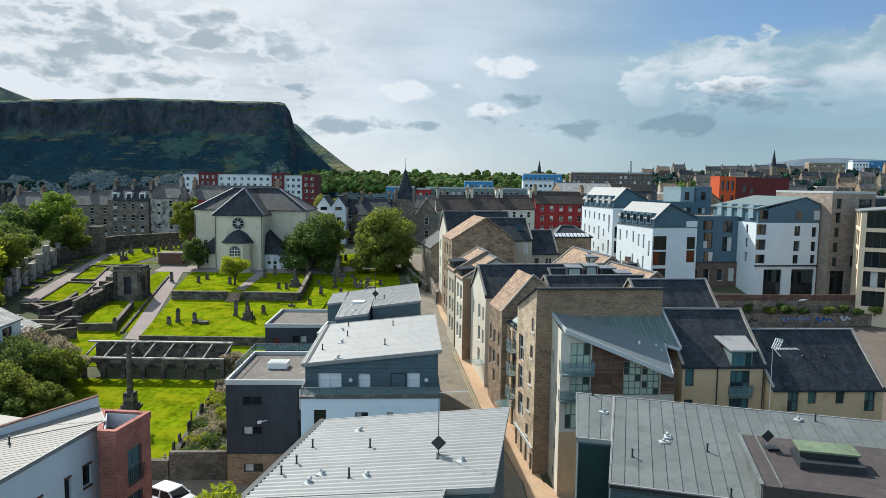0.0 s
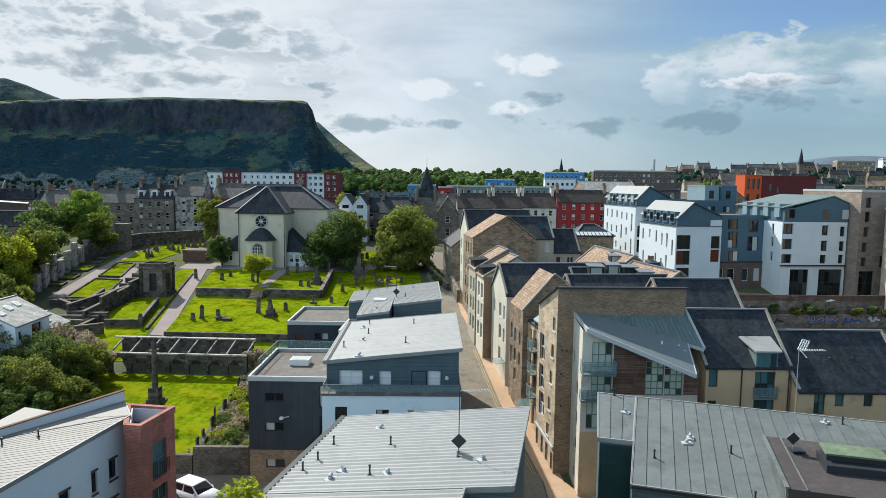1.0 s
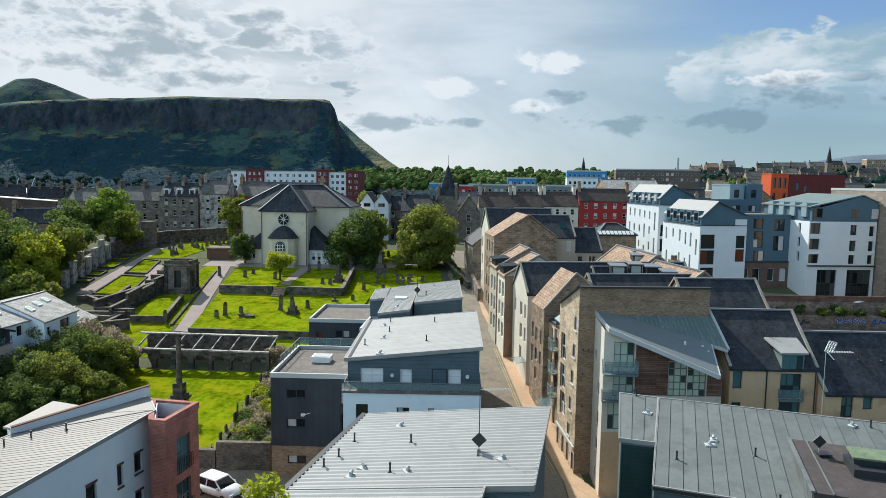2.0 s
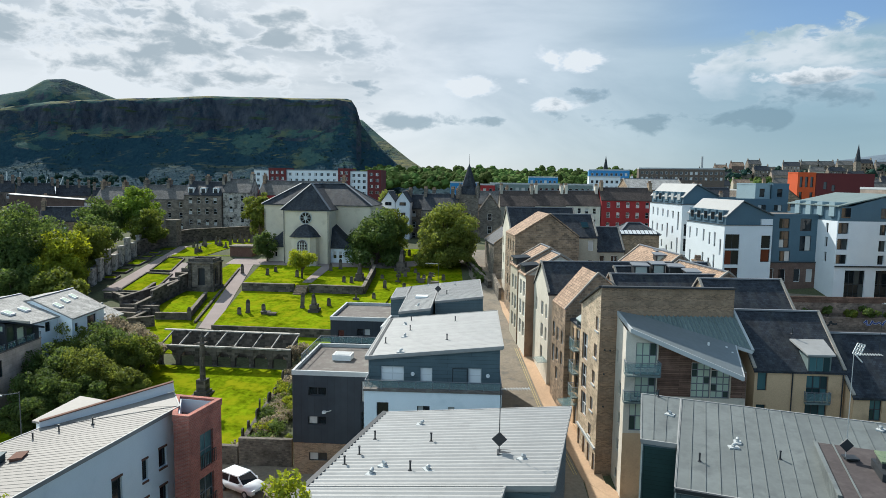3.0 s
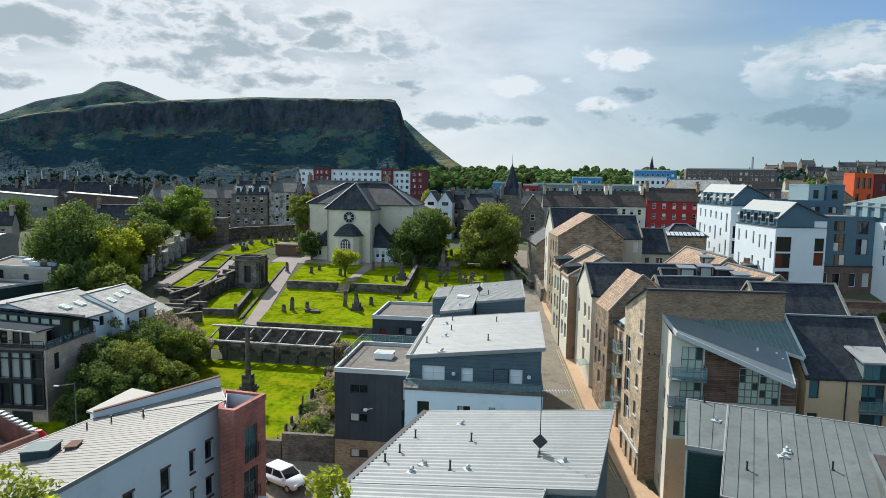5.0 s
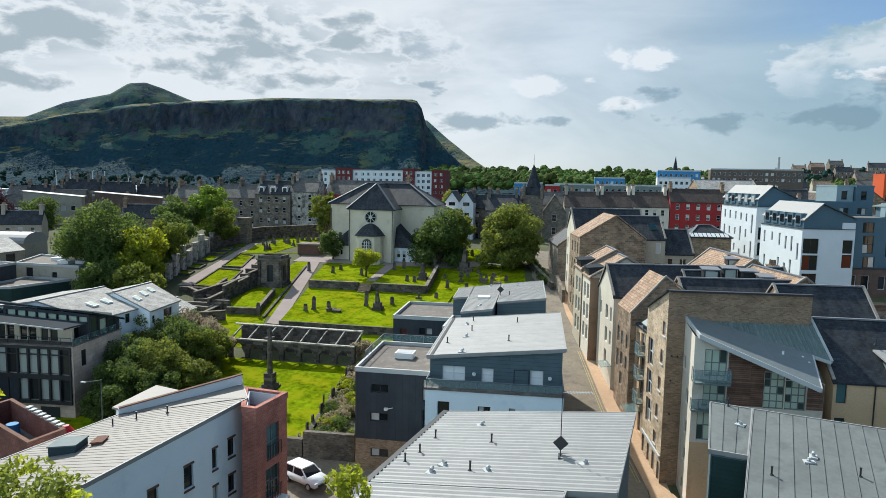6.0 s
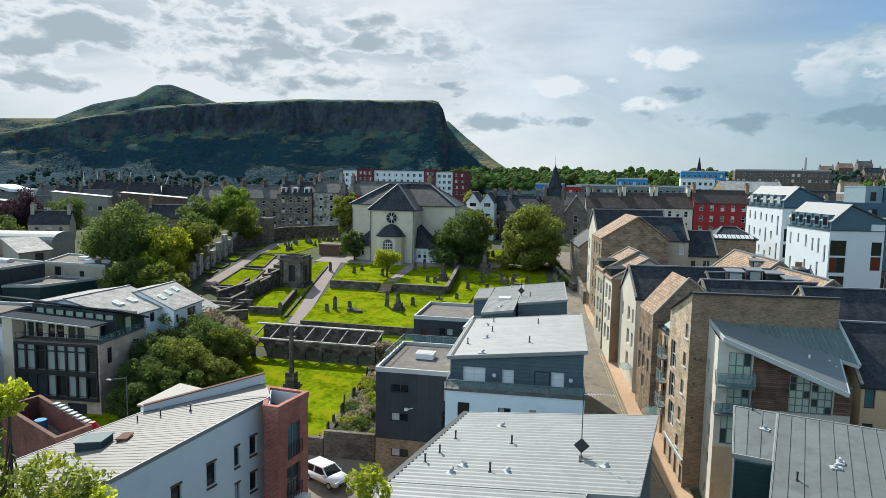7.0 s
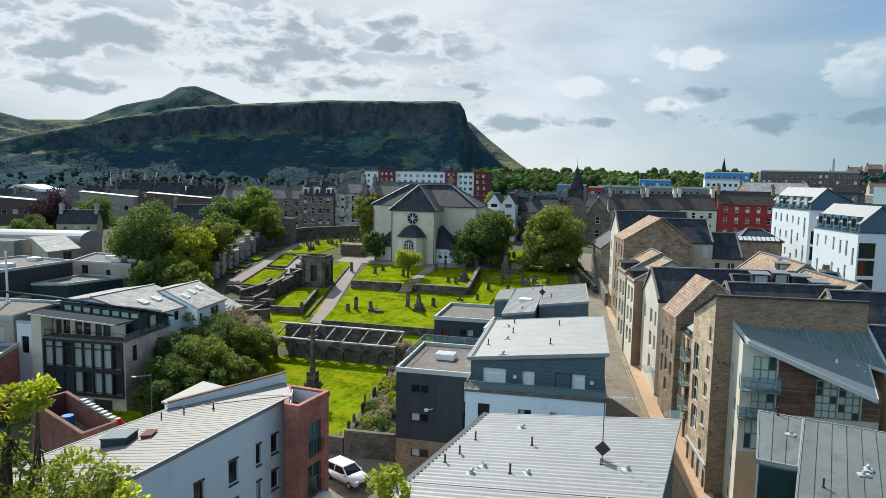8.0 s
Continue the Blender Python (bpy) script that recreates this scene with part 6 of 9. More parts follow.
def church():
    th = thing("church", "cream harled church with dark slate roof and apse", "church")
    th["_wall"] = "cream_harling"
    body = rect(-52.6, 139, 0, 23.3, 10.4)
    walls(th, body, 10, (24.2,) * 4, M_PALE)
    hip_roof(th, body, 24.2, 4.5, M_SLATE, 7.2, 0.45, M_LEAD)
    nave = rect(-50, 149.6, 0, 18, 20)
    walls(th, nave, 10, (22.5,) * 4, M_PALE, name="nave_wall")
    gable_roof(th, nave, 22.5, 5.5, M_SLATE, 1)
    front = rect(-46.4, 133.2, 0, 9.7, 6.5)
    walls(th, front, 10, (23.3,) * 4, M_PALE, name="chancel_wall")
    ridge0, ridge1 = Vector((-41.5, 137.2, 28.7)), Vector((-41.5, 144.2, 28.7))
    g = [Vector((*p, 23.35)) for p in grow(front, 0.4)]
    back = [Vector((g[1].x, 144, 23.35)), Vector((g[0].x, 144, 23.35))]
    for pts in ((g[0], g[1], ridge0), (g[1], back[0], ridge1, ridge0), (back[1], g[0], ridge0, ridge1)):
        bm = bmesh.new()
        slab(bm, list(pts), 0.16)
        part("roof_slope", bm, M_SLATE, th)
    bm = bmesh.new()
    for p in (g[0], g[1]):
        beam(bm, p + Vector((0, 0, 0.08)), ridge0 + Vector((0, 0, 0.1)), 0.4, 0.14)
    beam(bm, ridge0, ridge1, 0.4, 0.16)
    part("lead_hip", bm, M_LEAD, th)
    for a, b, z in ((body[0], (front[0][0], body[0][1]), 24.1), ((front[1][0], body[0][1]), body[1], 24.1), (front[0], front[1], 23.2), (front[1], front[2], 23.2)):
        bm = bmesh.new()
        beam(bm, (*a, z), (*b, z), 0.5, 0.24)
        part("cornice", bm, M_TRIM, th)
    # round window with stone tracery
    bm = bmesh.new()
    tube(bm, (-41.6, 133.3, 21.7), (-41.6, 133.0, 21.7), 1.32, 1.32, 24)
    part("window_surround", bm, M_TRIM, th)
    bm = bmesh.new()
    tube(bm, (-41.6, 133.1, 21.7), (-41.6, 132.97, 21.7), 1.12, 1.12, 24)
    w = part("round_window", bm, GLASS, th)
    for k in range(8):
        bm = bmesh.new()
        a = k * math.tau / 8
        beam(bm, (-41.6 + 0.35 * math.cos(a), 132.95, 21.7 + 0.35 * math.sin(a)), (-41.6 + 1.12 * math.cos(a), 132.95, 21.7 + 1.12 * math.sin(a)), 0.12, 0.08)
        part("tracery", bm, M_TRIM, w)
    bm = bmesh.new()
    tube(bm, (-41.6, 133, 21.7), (-41.6, 132.93, 21.7), 0.4, 0.4, 14)
    part("rose_hub", bm, M_TRIM, w)
    # the apse: half octagon under a swept slate roof
    pts = [(-44.4, 133.2), (-44.2, 131.6), (-43.2, 130.6), (-40.0, 130.6), (-39.0, 131.6), (-38.8, 133.2)]
    bm = bmesh.new()
    for p, q in zip(pts, pts[1:]):
        facade(bm, p, q, 10, 18.0, 18.0, [])
    part("apse_wall", bm, M_PALE, th)
    rings = []
    prof = ((1.14, 17.9), (1.0, 18.3), (0.82, 18.95), (0.62, 19.6), (0.38, 20.1), (0.1, 20.4))
    cx, cy = -41.6, 133.2
    bm = bmesh.new()
    for s, z in prof:
        rings.append([bm.verts.new((cx + (p[0] - cx) * s, cy + (p[1] - cy) * s, z)) for p in pts])
    for r, q in zip(rings, rings[1:]):
        for i in range(len(pts) - 1):
            bm.faces.new((r[i], r[i + 1], q[i + 1], q[i]))
    bm.faces.new(rings[-1])
    part("apse_roof", bm, M_SLATE, th)
    w = arch_pane(th, -41.6, 130.52, 14.0, 2.3, 3.5, M_TRIM, "window_surround")
    w = arch_pane(th, -41.6, 130.46, 14.15, 1.95, 3.2, GLASS, "arched_window")
    for dx in (-0.5, 0, 0.5):
        bm = bmesh.new()
        box(bm, -41.6 + dx - 0.05, 130.40, 14.15, -41.6 + dx + 0.05, 130.46, 16.9)
        part("mullion", bm, M_WFRAME, w)
    for dz in (0.6, 1.2, 1.8, 2.4):
        bm = bmesh.new()
        box(bm, -42.5, 130.41, 14.15 + dz - 0.04, -40.7, 130.46, 14.15 + dz + 0.04)
        part("glazing_bar", bm, M_WFRAME, w)
    # lean-to vestries on both sides
    for x0, x1, hi in ((-50.6, -46.4, 0), (-36.7, -32.2, 1)):
        f = rect(x0, 134.4, 0, x1 - x0, 5)
        hs = {0: [(0.5, 1.2, 13.3, 14.8, 1, 2), (1.7, 2.4, 13.3, 14.8, 1, 2), (3.0, 3.7, 13.3, 14.8, 1, 2)]} if hi else {0: [(1.9, 2.4, 13.4, 14.4)]}
        walls(th, f, 10, (15.6,) * 4, M_HARL if hi else M_PALE, hs, M_WFRAME, name="vestry_wall")
        e0, e1 = Vector((x0 - 0.2, 134.1, 15.5)), Vector((x1 + 0.2, 134.1, 15.5))
        if hi:
            q = [e0, e1, Vector((x1 + 0.2, 139, 15.6)), Vector((x0, 139, 20.2)), Vector((x0, 135.5, 19.6))]
        else:
            q = [e0, e1, Vector((x1, 135.5, 19.4)), Vector((x1, 139, 20.0)), Vector((x0 - 0.2, 139, 15.6))]
        c = q[3] if hi else q[3]
        for tri in ((q[0], q[1], q[4] if hi else q[2]), (q[1], q[2], q[3], q[4]) if hi else (q[0], q[2], q[3], q[4])):
            bm = bmesh.new()
            slab(bm, list(tri), 0.1)
            bmesh.ops.recalc_face_normals(bm, faces=bm.faces)
            part("vestry_roof", bm, M_SLATE, th)
    for x in (-46.2, -36.9, -52.4, -28.4):
        bm = bmesh.new()
        tube(bm, (x, 133.0 if -47 < x < -36 else 138.8, 11), (x, 133.0 if -47 < x < -36 else 138.8, 23.2), 0.07, 0.07, 6)
        part("downpipe", bm, M_DTRIM, th)


church()


# ---- churchyard walls and monuments ----
def stone_wall(label, pts, h, w=0.5, material=M_SOOT, level=ground_z, sink=0.6, cope=True):
    th = thing("churchyard_wall", label, "wall", "churchyard walls")
    for p, q in zip(pts, pts[1:]):
        o, d, out, n = along(p, q)
        k = max(1, round(n / 4))
        bm = bmesh.new()
        bc = bmesh.new()
        for i in range(k):
            a, b = o + d * (n * i / k), o + d * (n * (i + 1) / k)
            za, zb = level(a.x, a.y), level(b.x, b.y)
            top = [(*(v + out * s * w / 2).xy, z + h) for v, z, s in ((a, za, -1), (a, za, 1), (b, zb, 1), (b, zb, -1))]
            slab(bm, top, h + sink)
            if cope:
                t2 = [(*(v + out * s * (w / 2 + 0.06)).xy, z + h + 0.13) for v, z, s in ((a, za, -1), (a, za, 1), (b, zb, 1), (b, zb, -1))]
                slab(bc, t2, 0.13)
        bmesh.ops.recalc_face_normals(bm, faces=bm.faces)
        part("wall_face", bm, material, th)
        if cope:
            bmesh.ops.recalc_face_normals(bc, faces=bc.faces)
            part("coping", bc, M_DSTONE, th)
        else:
            bc.free()
    return th


stone_wall("low stone retaining wall of the middle lawn", [(-42.6, 91.1), (-20.5, 91.1)], 1.25, 0.4, cope=False)
stone_wall("stone retaining wall of the upper lawn", [(-46.6, 112.2), (-37.2, 112.3)], 1.5, 0.5)
stone_wall("stone retaining wall of the upper lawn", [(-34.6, 112.3), (-24.9, 112.2), (-25.9, 127)], 1.5, 0.5)
stone_wall("low edging wall along the gravel path", [(-47.1, 95), (-53.4, 127)], 0.35, 0.35, cope=False)
stone_wall("tall sooty boundary wall with wall tombs", [(-75.4, 112), (-80.5, 134), (-79.8, 143.5), (-75.5, 152), (-66, 166), (-58, 168)], 3.0, 0.6)
stone_wall("old boundary wall beside the lane", [(-3.2, 119), (-8.6, 136), (-9.6, 146)], 1.2, 0.5)
stone_wall("rough wall above the parking yard", [(-24.5, 57.6), (-19.5, 57.8)], 2.6, 0.5, M_ROUGHWALL, cope=False)
stone_wall("rough wall beside the lower lawn", [(-25.6, 58), (-26.8, 79)], 0.35, 0.5, M_ROUGHWALL, cope=False)
stone_wall("rubble wall behind the lower lawn", [(-46, 57.8), (-24.6, 57.6)], 1.8, 0.5, M_ROUGHWALL, cope=False)
stone_wall("retaining wall of the old burial ground", [(-62, 82), (-48.5, 82.4)], 2.6, 0.5)

# steps between the lawns
th = thing("garden_steps", "stone steps between two churchyard lawns", "steps")
for k in range(6):
    bm = bmesh.new()
    box(bm, -36.9, 110.4 + 0.36 * k, 9.0, -34.8, 110.76 + 0.36 * k, 9.78 + 0.225 * (k + 1))
    part("step", bm, M_STONE, th)

# the roofless vault row: front arcade, back wall, tie beams
th = thing("burial_vaults", "roofless row of dark stone burial vaults with arched fronts", "burial vault")
X0, X1, YF, YB = -44.3, -27.2, 79.6, 82.8
zb = ground_z(0, 79.6) - 0.4
bm = bmesh.new()
box(bm, X0, YB, zb, X1, YB + 0.5, 9.5)
part("back_wall", bm, M_SOOT, th)
bm = bmesh.new()
box(bm, X0 - 1, YB - 0.05, 9.51, X1 + 0.3, YB + 0.5, 9.65)
part("coping", bm, M_PALESTONE, th)
n = 7
bay = (X1 - X0) / n
for i in range(n + 1):
    x = X0 + bay * i
    bm = bmesh.new()
    box(bm, x - 0.3, YF, zb, x + 0.3, YF + 0.45, 8.2)
    part("pier", bm, M_SOOT, th)
    bm = bmesh.new()
    beam(bm, (x, YF + 0.4, 8.28), (x + 0.3, YB + 0.1, 9.5), 0.16, 0.2)
    part("tie_beam", bm, M_PALESTONE, th)
    if i < n:
        bm = bmesh.new()
        m = 8
        arc = [(x + 0.3 + (bay - 0.6) * k / m, 6.9 + 0.85 * math.sin(math.pi * k / m)) for k in range(m + 1)]
        for (xa, za), (xc, zc) in zip(arc, arc[1:]):
            v = [bm.verts.new(p) for p in ((xa, YF + 0.05, za), (xc, YF + 0.05, zc), (xc, YF + 0.05, 8.2), (xa, YF + 0.05, 8.2), (xa, YF + 0.4, za), (xc, YF + 0.4, zc), (xc, YF + 0.4, 8.2), (xa, YF + 0.4, 8.2))]
            for f in ((0, 1, 2, 3), (5, 4, 7, 6), (1, 0, 4, 5), (3, 2, 6, 7)):
                bm.faces.new([v[j] for j in f])
        bmesh.ops.remove_doubles(bm, verts=bm.verts[:], dist=0.001)
        part("arch", bm, M_SOOT, th)
        bm = bmesh.new()
        box(bm, x + bay / 2 - 0.55, YB - 0.25, zb, x + bay / 2 + 0.55, YB + 0.02, 7.4 + 0.5 * (i % 2))
        part("wall_tablet", bm, M_STONE, th)
bm = bmesh.new()
box(bm, X0 - 0.8, YF - 0.03, 8.2, X1 + 0.3, YF + 0.42, 8.38)
part("front_beam", bm, M_PALESTONE, th)

# column monument
th = thing("column_monument", "tall dark stone column on a stepped base", "monument", at=(-34.6, 71.4, 4.85))
bm = bmesh.new()
for r, z0, z1 in ((0.95, -0.3, 0.3), (0.75, 0.3, 0.6), (0.55, 0.6, 1.9)):
    box(bm, -r, -r, z0, r, r, z1)
part("base", bm, M_SOOT, th)
bm = bmesh.new()
tube(bm, (0, 0, 1.9), (0, 0, 6.0), 0.33, 0.27, 10)
part("shaft", bm, M_SOOT, th)
bm = bmesh.new()
box(bm, -0.45, -0.45, 5.95, 0.45, 0.45, 6.2)
tube(bm, (0, 0, 6.2), (0, 0, 6.9), 0.25, 0.3, 8)
tube(bm, (0, 0, 6.9), (0, 0, 7.4), 0.28, 0.05, 8)
part("capital", bm, M_SOOT, th)

# tomb house
th = thing("tomb_house", "square sooty stone tomb house with arched openings", "tomb", at=(-53.9, 113.2, ground_z(0, 113.2)))
th.scale = (0.86, 0.86, 0.98)
bm = bmesh.new()
box(bm, -2.9, -2.3, -0.6, 2.9, 2.3, 0.6)
part("plinth", bm, M_SOOT, th)
for (p, q) in (((-2.4, -1.9), (2.4, -1.9)), ((2.4, -1.9), (2.4, 1.9)), ((2.4, 1.9), (-2.4, 1.9)), ((-2.4, 1.9), (-2.4, -1.9))):
    n = math.dist(p, q)
    bm = bmesh.new()
    facade(bm, p, q, 0.6, 4.9, 4.9, [(n / 2 - 0.75, n / 2 + 0.75, 0.9, 4.0)], 0.5)
    part("tomb_wall", bm, M_DSTONE, th)
for x, y in ((-2.4, -1.9), (2.4, -1.9), (2.4, 1.9), (-2.4, 1.9)):
    bm = bmesh.new()
    box(bm, x - 0.3, y - 0.3, 0.6, x + 0.3, y + 0.3, 4.9)
    part("corner_pilaster", bm, M_SOOT, th)
bm = bmesh.new()
box(bm, -2.9, -2.4, 4.9, 2.9, 2.4, 5.2)
part("cornice", bm, M_DSTONE, th)
for x0, y0, x1, y1 in ((-2.6, -2.1, 2.6, -1.7), (-2.6, 1.7, 2.6, 2.1), (-2.6, -1.69, -2.2, 1.69), (2.2, -1.69, 2.6, 1.69)):
    bm = bmesh.new()
    box(bm, x0, y0, 5.21, x1, y1, 5.75)
    part("parapet", bm, M_SOOT, th)
# added near-black filling that stands for the shade inside the openings
bm = bmesh.new()
box(bm, -1.9, -1.4, 0.7, 1.9, 1.4, 4.7)
part("core", bm, M_DTRIM, th)

# flat-topped enclosure by the path
th = thing("tomb_enclosure", "low red sandstone tomb with a flat dark top", "tomb", at=(-57.4, 139.5, ground_z(0, 139)))
bm = bmesh.new()
box(bm, -2.5, -1.8, -0.6, 2.5, 1.8, 1.9)
part("tomb_wall", bm, M_SANDRED, th)
bm = bmesh.new()
box(bm, -2.7, -2.0, 1.9, 2.7, 2.0, 2.2)
part("tomb_top", bm, M_DSTONE, th)


def headstone_mesh(kind):
    bm = bmesh.new()
    if kind == "slab":
        pts = [(-0.5, 0), (0.5, 0), (0.5, 0.75), (0.36, 0.94), (0.12, 1.0), (-0.12, 1.0), (-0.36, 0.94), (-0.5, 0.75)]
        a = [bm.verts.new((x, -0.12, z)) for x, z in pts]
        b = [bm.verts.new((x, 0.12, z)) for x, z in pts]
        bm.faces.new(a); bm.faces.new(b[::-1])
        for i in range(len(pts)):
            bm.faces.new((a[i - 1], b[i - 1], b[i], a[i]))
        box(bm, -0.6, -0.2, -0.3, 0.6, 0.2, 0.12)
    elif kind == "obelisk":
        box(bm, -0.62, -0.62, -0.3, 0.62, 0.62, 0.14)
        box(bm, -0.45, -0.45, 0.14, 0.45, 0.45, 0.38)
        tube(bm, (0, 0, 0.38), (0, 0, 0.92), 0.36, 0.2, 4)
        tube(bm, (0, 0, 0.92), (0, 0, 1.0), 0.2, 0.02, 4)
    elif kind == "cross":
        box(bm, -0.5, -0.3, -0.3, 0.5, 0.3, 0.16)
        box(bm, -0.13, -0.1, 0.16, 0.13, 0.1, 1.0)
        box(bm, -0.4, -0.09, 0.66, 0.4, 0.09, 0.82)
    else:
        box(bm, -0.6, -0.35, -0.3, 0.6, 0.35, 0.5)
        box(bm, -0.7, -0.45, 0.5, 0.7, 0.45, 0.66)
    return mesh_of(bm, "headstone", M_SOOT)


STONES = {k: headstone_mesh(k) for k in ("slab", "obelisk", "cross", "table")}


def headstone(x, y, h, kind="slab", yaw=0.0, w=None):
    s = new("headstone", STONES[kind])
    w = w or (0.62 if kind == "slab" else h * 0.45 if kind == "obelisk" else 1.0)
    s.location, s.scale, s.rotation_euler = (x, y, yard_z(x, y) + 0.02), (w, w, h), (radians((x * 7 + y * 3) % 7 - 3), radians((x * 5 + y) % 5 - 2), radians(yaw))
    what = {"slab": "upright dark headstone on the grass", "obelisk": "dark stone obelisk grave on a square base", "cross": "stone cross grave marker on a plinth", "table": "low table tomb on the grass"}[kind]
    return tagged(s, what, "headstone", "graves in the churchyard")


for x, y, h, kind in ((-41.1, 97.5, 1.1, "slab"), (-40.1, 98.4, 2.1, "slab"), (-37.7, 98.8, 1.4, "slab"), (-37.2, 98.2, 0.6, "table"), (-32.6, 102.2, 2.5, "slab"), (-30.1, 100.5, 2.9, "obelisk"), (-28.7, 104, 1.3, "slab"),
                      (-36.0, 97.8, 0.5, "table"), (-45.2, 120.6, 1.3, "slab"), (-44.8, 124, 1.0, "slab"), (-39.2, 119.8, 1.3, "slab"), (-34.6, 126.6, 1.5, "slab"), (-33.1, 128.4, 2.1, "slab"), (-27.0, 118.6, 3.2, "obelisk"),
                      (-29.4, 116.4, 1.1, "slab"), (-27.9, 116, 1.1, "slab"), (-26.7, 127.8, 2.6, "cross"), (-21.1, 130, 4.3, "obelisk"), (-19.4, 137.4, 1.4, "slab"), (-14.4, 120.6, 1.6, "slab"), (-16.7, 122.6, 1.6, "slab"),
                      (-12.0, 123.3, 1.2, "slab"), (-48.6, 96.3, 2.1, "slab"), (-51.5, 124, 1.9, "slab"), (-29.8, 112.0, 1.2, "cross"), (-25.3, 108.5, 1.6, "cross"), (-22.5, 109.6, 1.3, "slab"), (-22, 117, 1.5, "slab"), (-18.5, 117, 1.1, "slab"), (-13.0, 118.0, 1.9, "table")):
    headstone(x, y, h, kind, (x * 13) % 20 - 10)
rs = np.random.RandomState(5)
for k in range(26):
    x, y = rs.uniform(-24, -14), rs.uniform(121, 148)
    headstone(x, y, rs.uniform(0.7, 1.5), ("slab", "slab", "cross", "slab", "table")[k % 5], rs.uniform(-12, 12))
for k in range(26):
    x, y = rs.uniform(-74, -58), rs.uniform(139, 160)
    headstone(x, y, rs.uniform(1.0, 2.6), ("slab", "slab", "obelisk")[k % 3], rs.uniform(-12, 12))
for k in range(9):
    headstone(-26.1 + rs.uniform(-0.3, 0.3) - k * 0.06, 60 + 2.0 * k, rs.uniform(0.9, 1.5), "slab", rs.uniform(70, 110))

# the walled lairs on the far side: strips of grass and paths between low walls
def lair(poly, material=M_GRASS, lift=0.1, label="grass strip of an old burial plot", edge=True):
    sheet("lawn" if material is M_GRASS else "yard_path", poly, lift, material, label, "grass" if material is M_GRASS else "path")
    if edge:
        stone_wall("low stone kerb of a burial plot", list(poly) + [poly[0]], 0.32, 0.3, cope=False)


lair([(-71.6, 110), (-68.6, 110), (-73.5, 146), (-75.5, 146)], M_PATH, 0.07, "pinkish gravel path between burial plots", False)
lair([(-60.5, 101), (-58.4, 101), (-65.8, 131), (-67.8, 131)], M_PATH, 0.07, "pinkish gravel path between burial plots", False)
lair([(-68.3, 109.8), (-62.0, 109.6), (-64.6, 121.5), (-70, 122)])
sheet("lawn", [(-72.6, 135.8), (-65.6, 137.3), (-62.0, 150), (-57, 153.5), (-57, 160), (-73.5, 162), (-74.6, 151.3)], 0.09, M_GRASS, "grass with old stones at the top of the churchyard", "grass")
sheet("lawn", [(-78.1, 141.9), (-75.4, 142.5), (-74.9, 154.1), (-79.4, 154.7)], 0.09, M_GRASS, "grass strip under the boundary wall", "grass")
lair([(-53.7, 96.6), (-49.4, 97.0), (-51.5, 107.8), (-56.0, 106.8)], M_GRASS, 0.5)
for pts, h in (([(-68.5, 105.8), (-62.5, 106.4), (-63.3, 112.9)], 0.9), ([(-63.2, 96.6), (-56.9, 95.9), (-56.9, 101.3)], 0.9), ([(-62.1, 100.1), (-57.3, 100.2), (-59.7, 105.9)], 0.9), ([(-54.0, 96.2), (-48.9, 96.6), (-51.3, 107.8)], 1.0)):
    stone_wall("low broken wall of a burial plot", pts, h, 0.4)
lair([(-70.4, 124), (-66.0, 123.8), (-68.4, 134), (-72.4, 135)])
for y0, y1 in ((127.5, 132.5), (121.5, 124.5), (116.8, 119.2), (134.0, 136.0), (137.5, 139.5)):
    q = (y0 - 110) * 0.145
    lair([(-76.8 - q * 0.5, y0), (-72.6 - q * 0.9, y0), (-72.9 - q * 0.9, y1), (-77.2 - q * 0.5, y1)])
for pts, h in (([(-57.6, 96.9), (-57.3, 101)], 2.0), ([(-57.3, 101.1), (-57.2, 105.5)], 2.9), ([(-57.2, 105.6), (-57.0, 109.5)], 2.4), ([(-57.0, 109.6), (-56.6, 112.6)], 3.0), ([(-54.4, 98), (-57.4, 97.8)], 1.5), ([(-62, 100), (-57.4, 113)], 2.0), ([(-67, 106), (-60, 101.5)], 1.0), ([(-63, 97), (-55.5, 97.4)], 1.2), ([(-70, 103), (-62.5, 97)], 1.1), ([(-56.2, 115), (-60, 127)], 1.6),
               ([(-60.5, 113), (-57.6, 113)], 1.8), ([(-61.5, 117), (-58.6, 117)], 1.7), ([(-62.3, 121), (-59.6, 121)], 1.5), ([(-52.5, 93.2), (-59.5, 90), (-63, 93)], 1.5), ([(-56.5, 93), (-56, 97)], 0.9), ([(-68.5, 96.5), (-63.5, 92)], 1.2)):
    stone_wall("broken old wall of a burial plot", pts, h, 0.45)
for k in range(9):
    y = 113 + 3.6 * k
    x = -75.6 - (y - 112) * 0.22
    bm = bmesh.new()
    h = 3.2 + 0.9 * ((k * 7) % 3)
    box(bm, -0.25, -1.0, -0.5, 0.45, 1.0, h - 0.3)
    box(bm, -0.35, -1.15, h - 0.3, 0.55, 1.15, h)
    s = part("wall_tomb", bm, M_PALESTONE)
    s.location, s.rotation_euler = (x + 0.4, y, ground_z(x, y)), (0, 0, radians(13))
    tagged(s, "pale carved wall tomb against the boundary wall", "wall tomb", "wall tombs")
bm = bmesh.new()
box(bm, -1.2, -1.2, -0.5, 1.2, 1.2, 5.6)
box(bm, -1.4, -1.4, 5.6, 1.4, 1.4, 6.0)
s = part("wall_tomb", bm, M_DSTONE)
s.location = (-77.4, 147, ground_z(0, 147))
tagged(s, "tall square stone pier tomb on the wall", "wall tomb", "wall tombs")


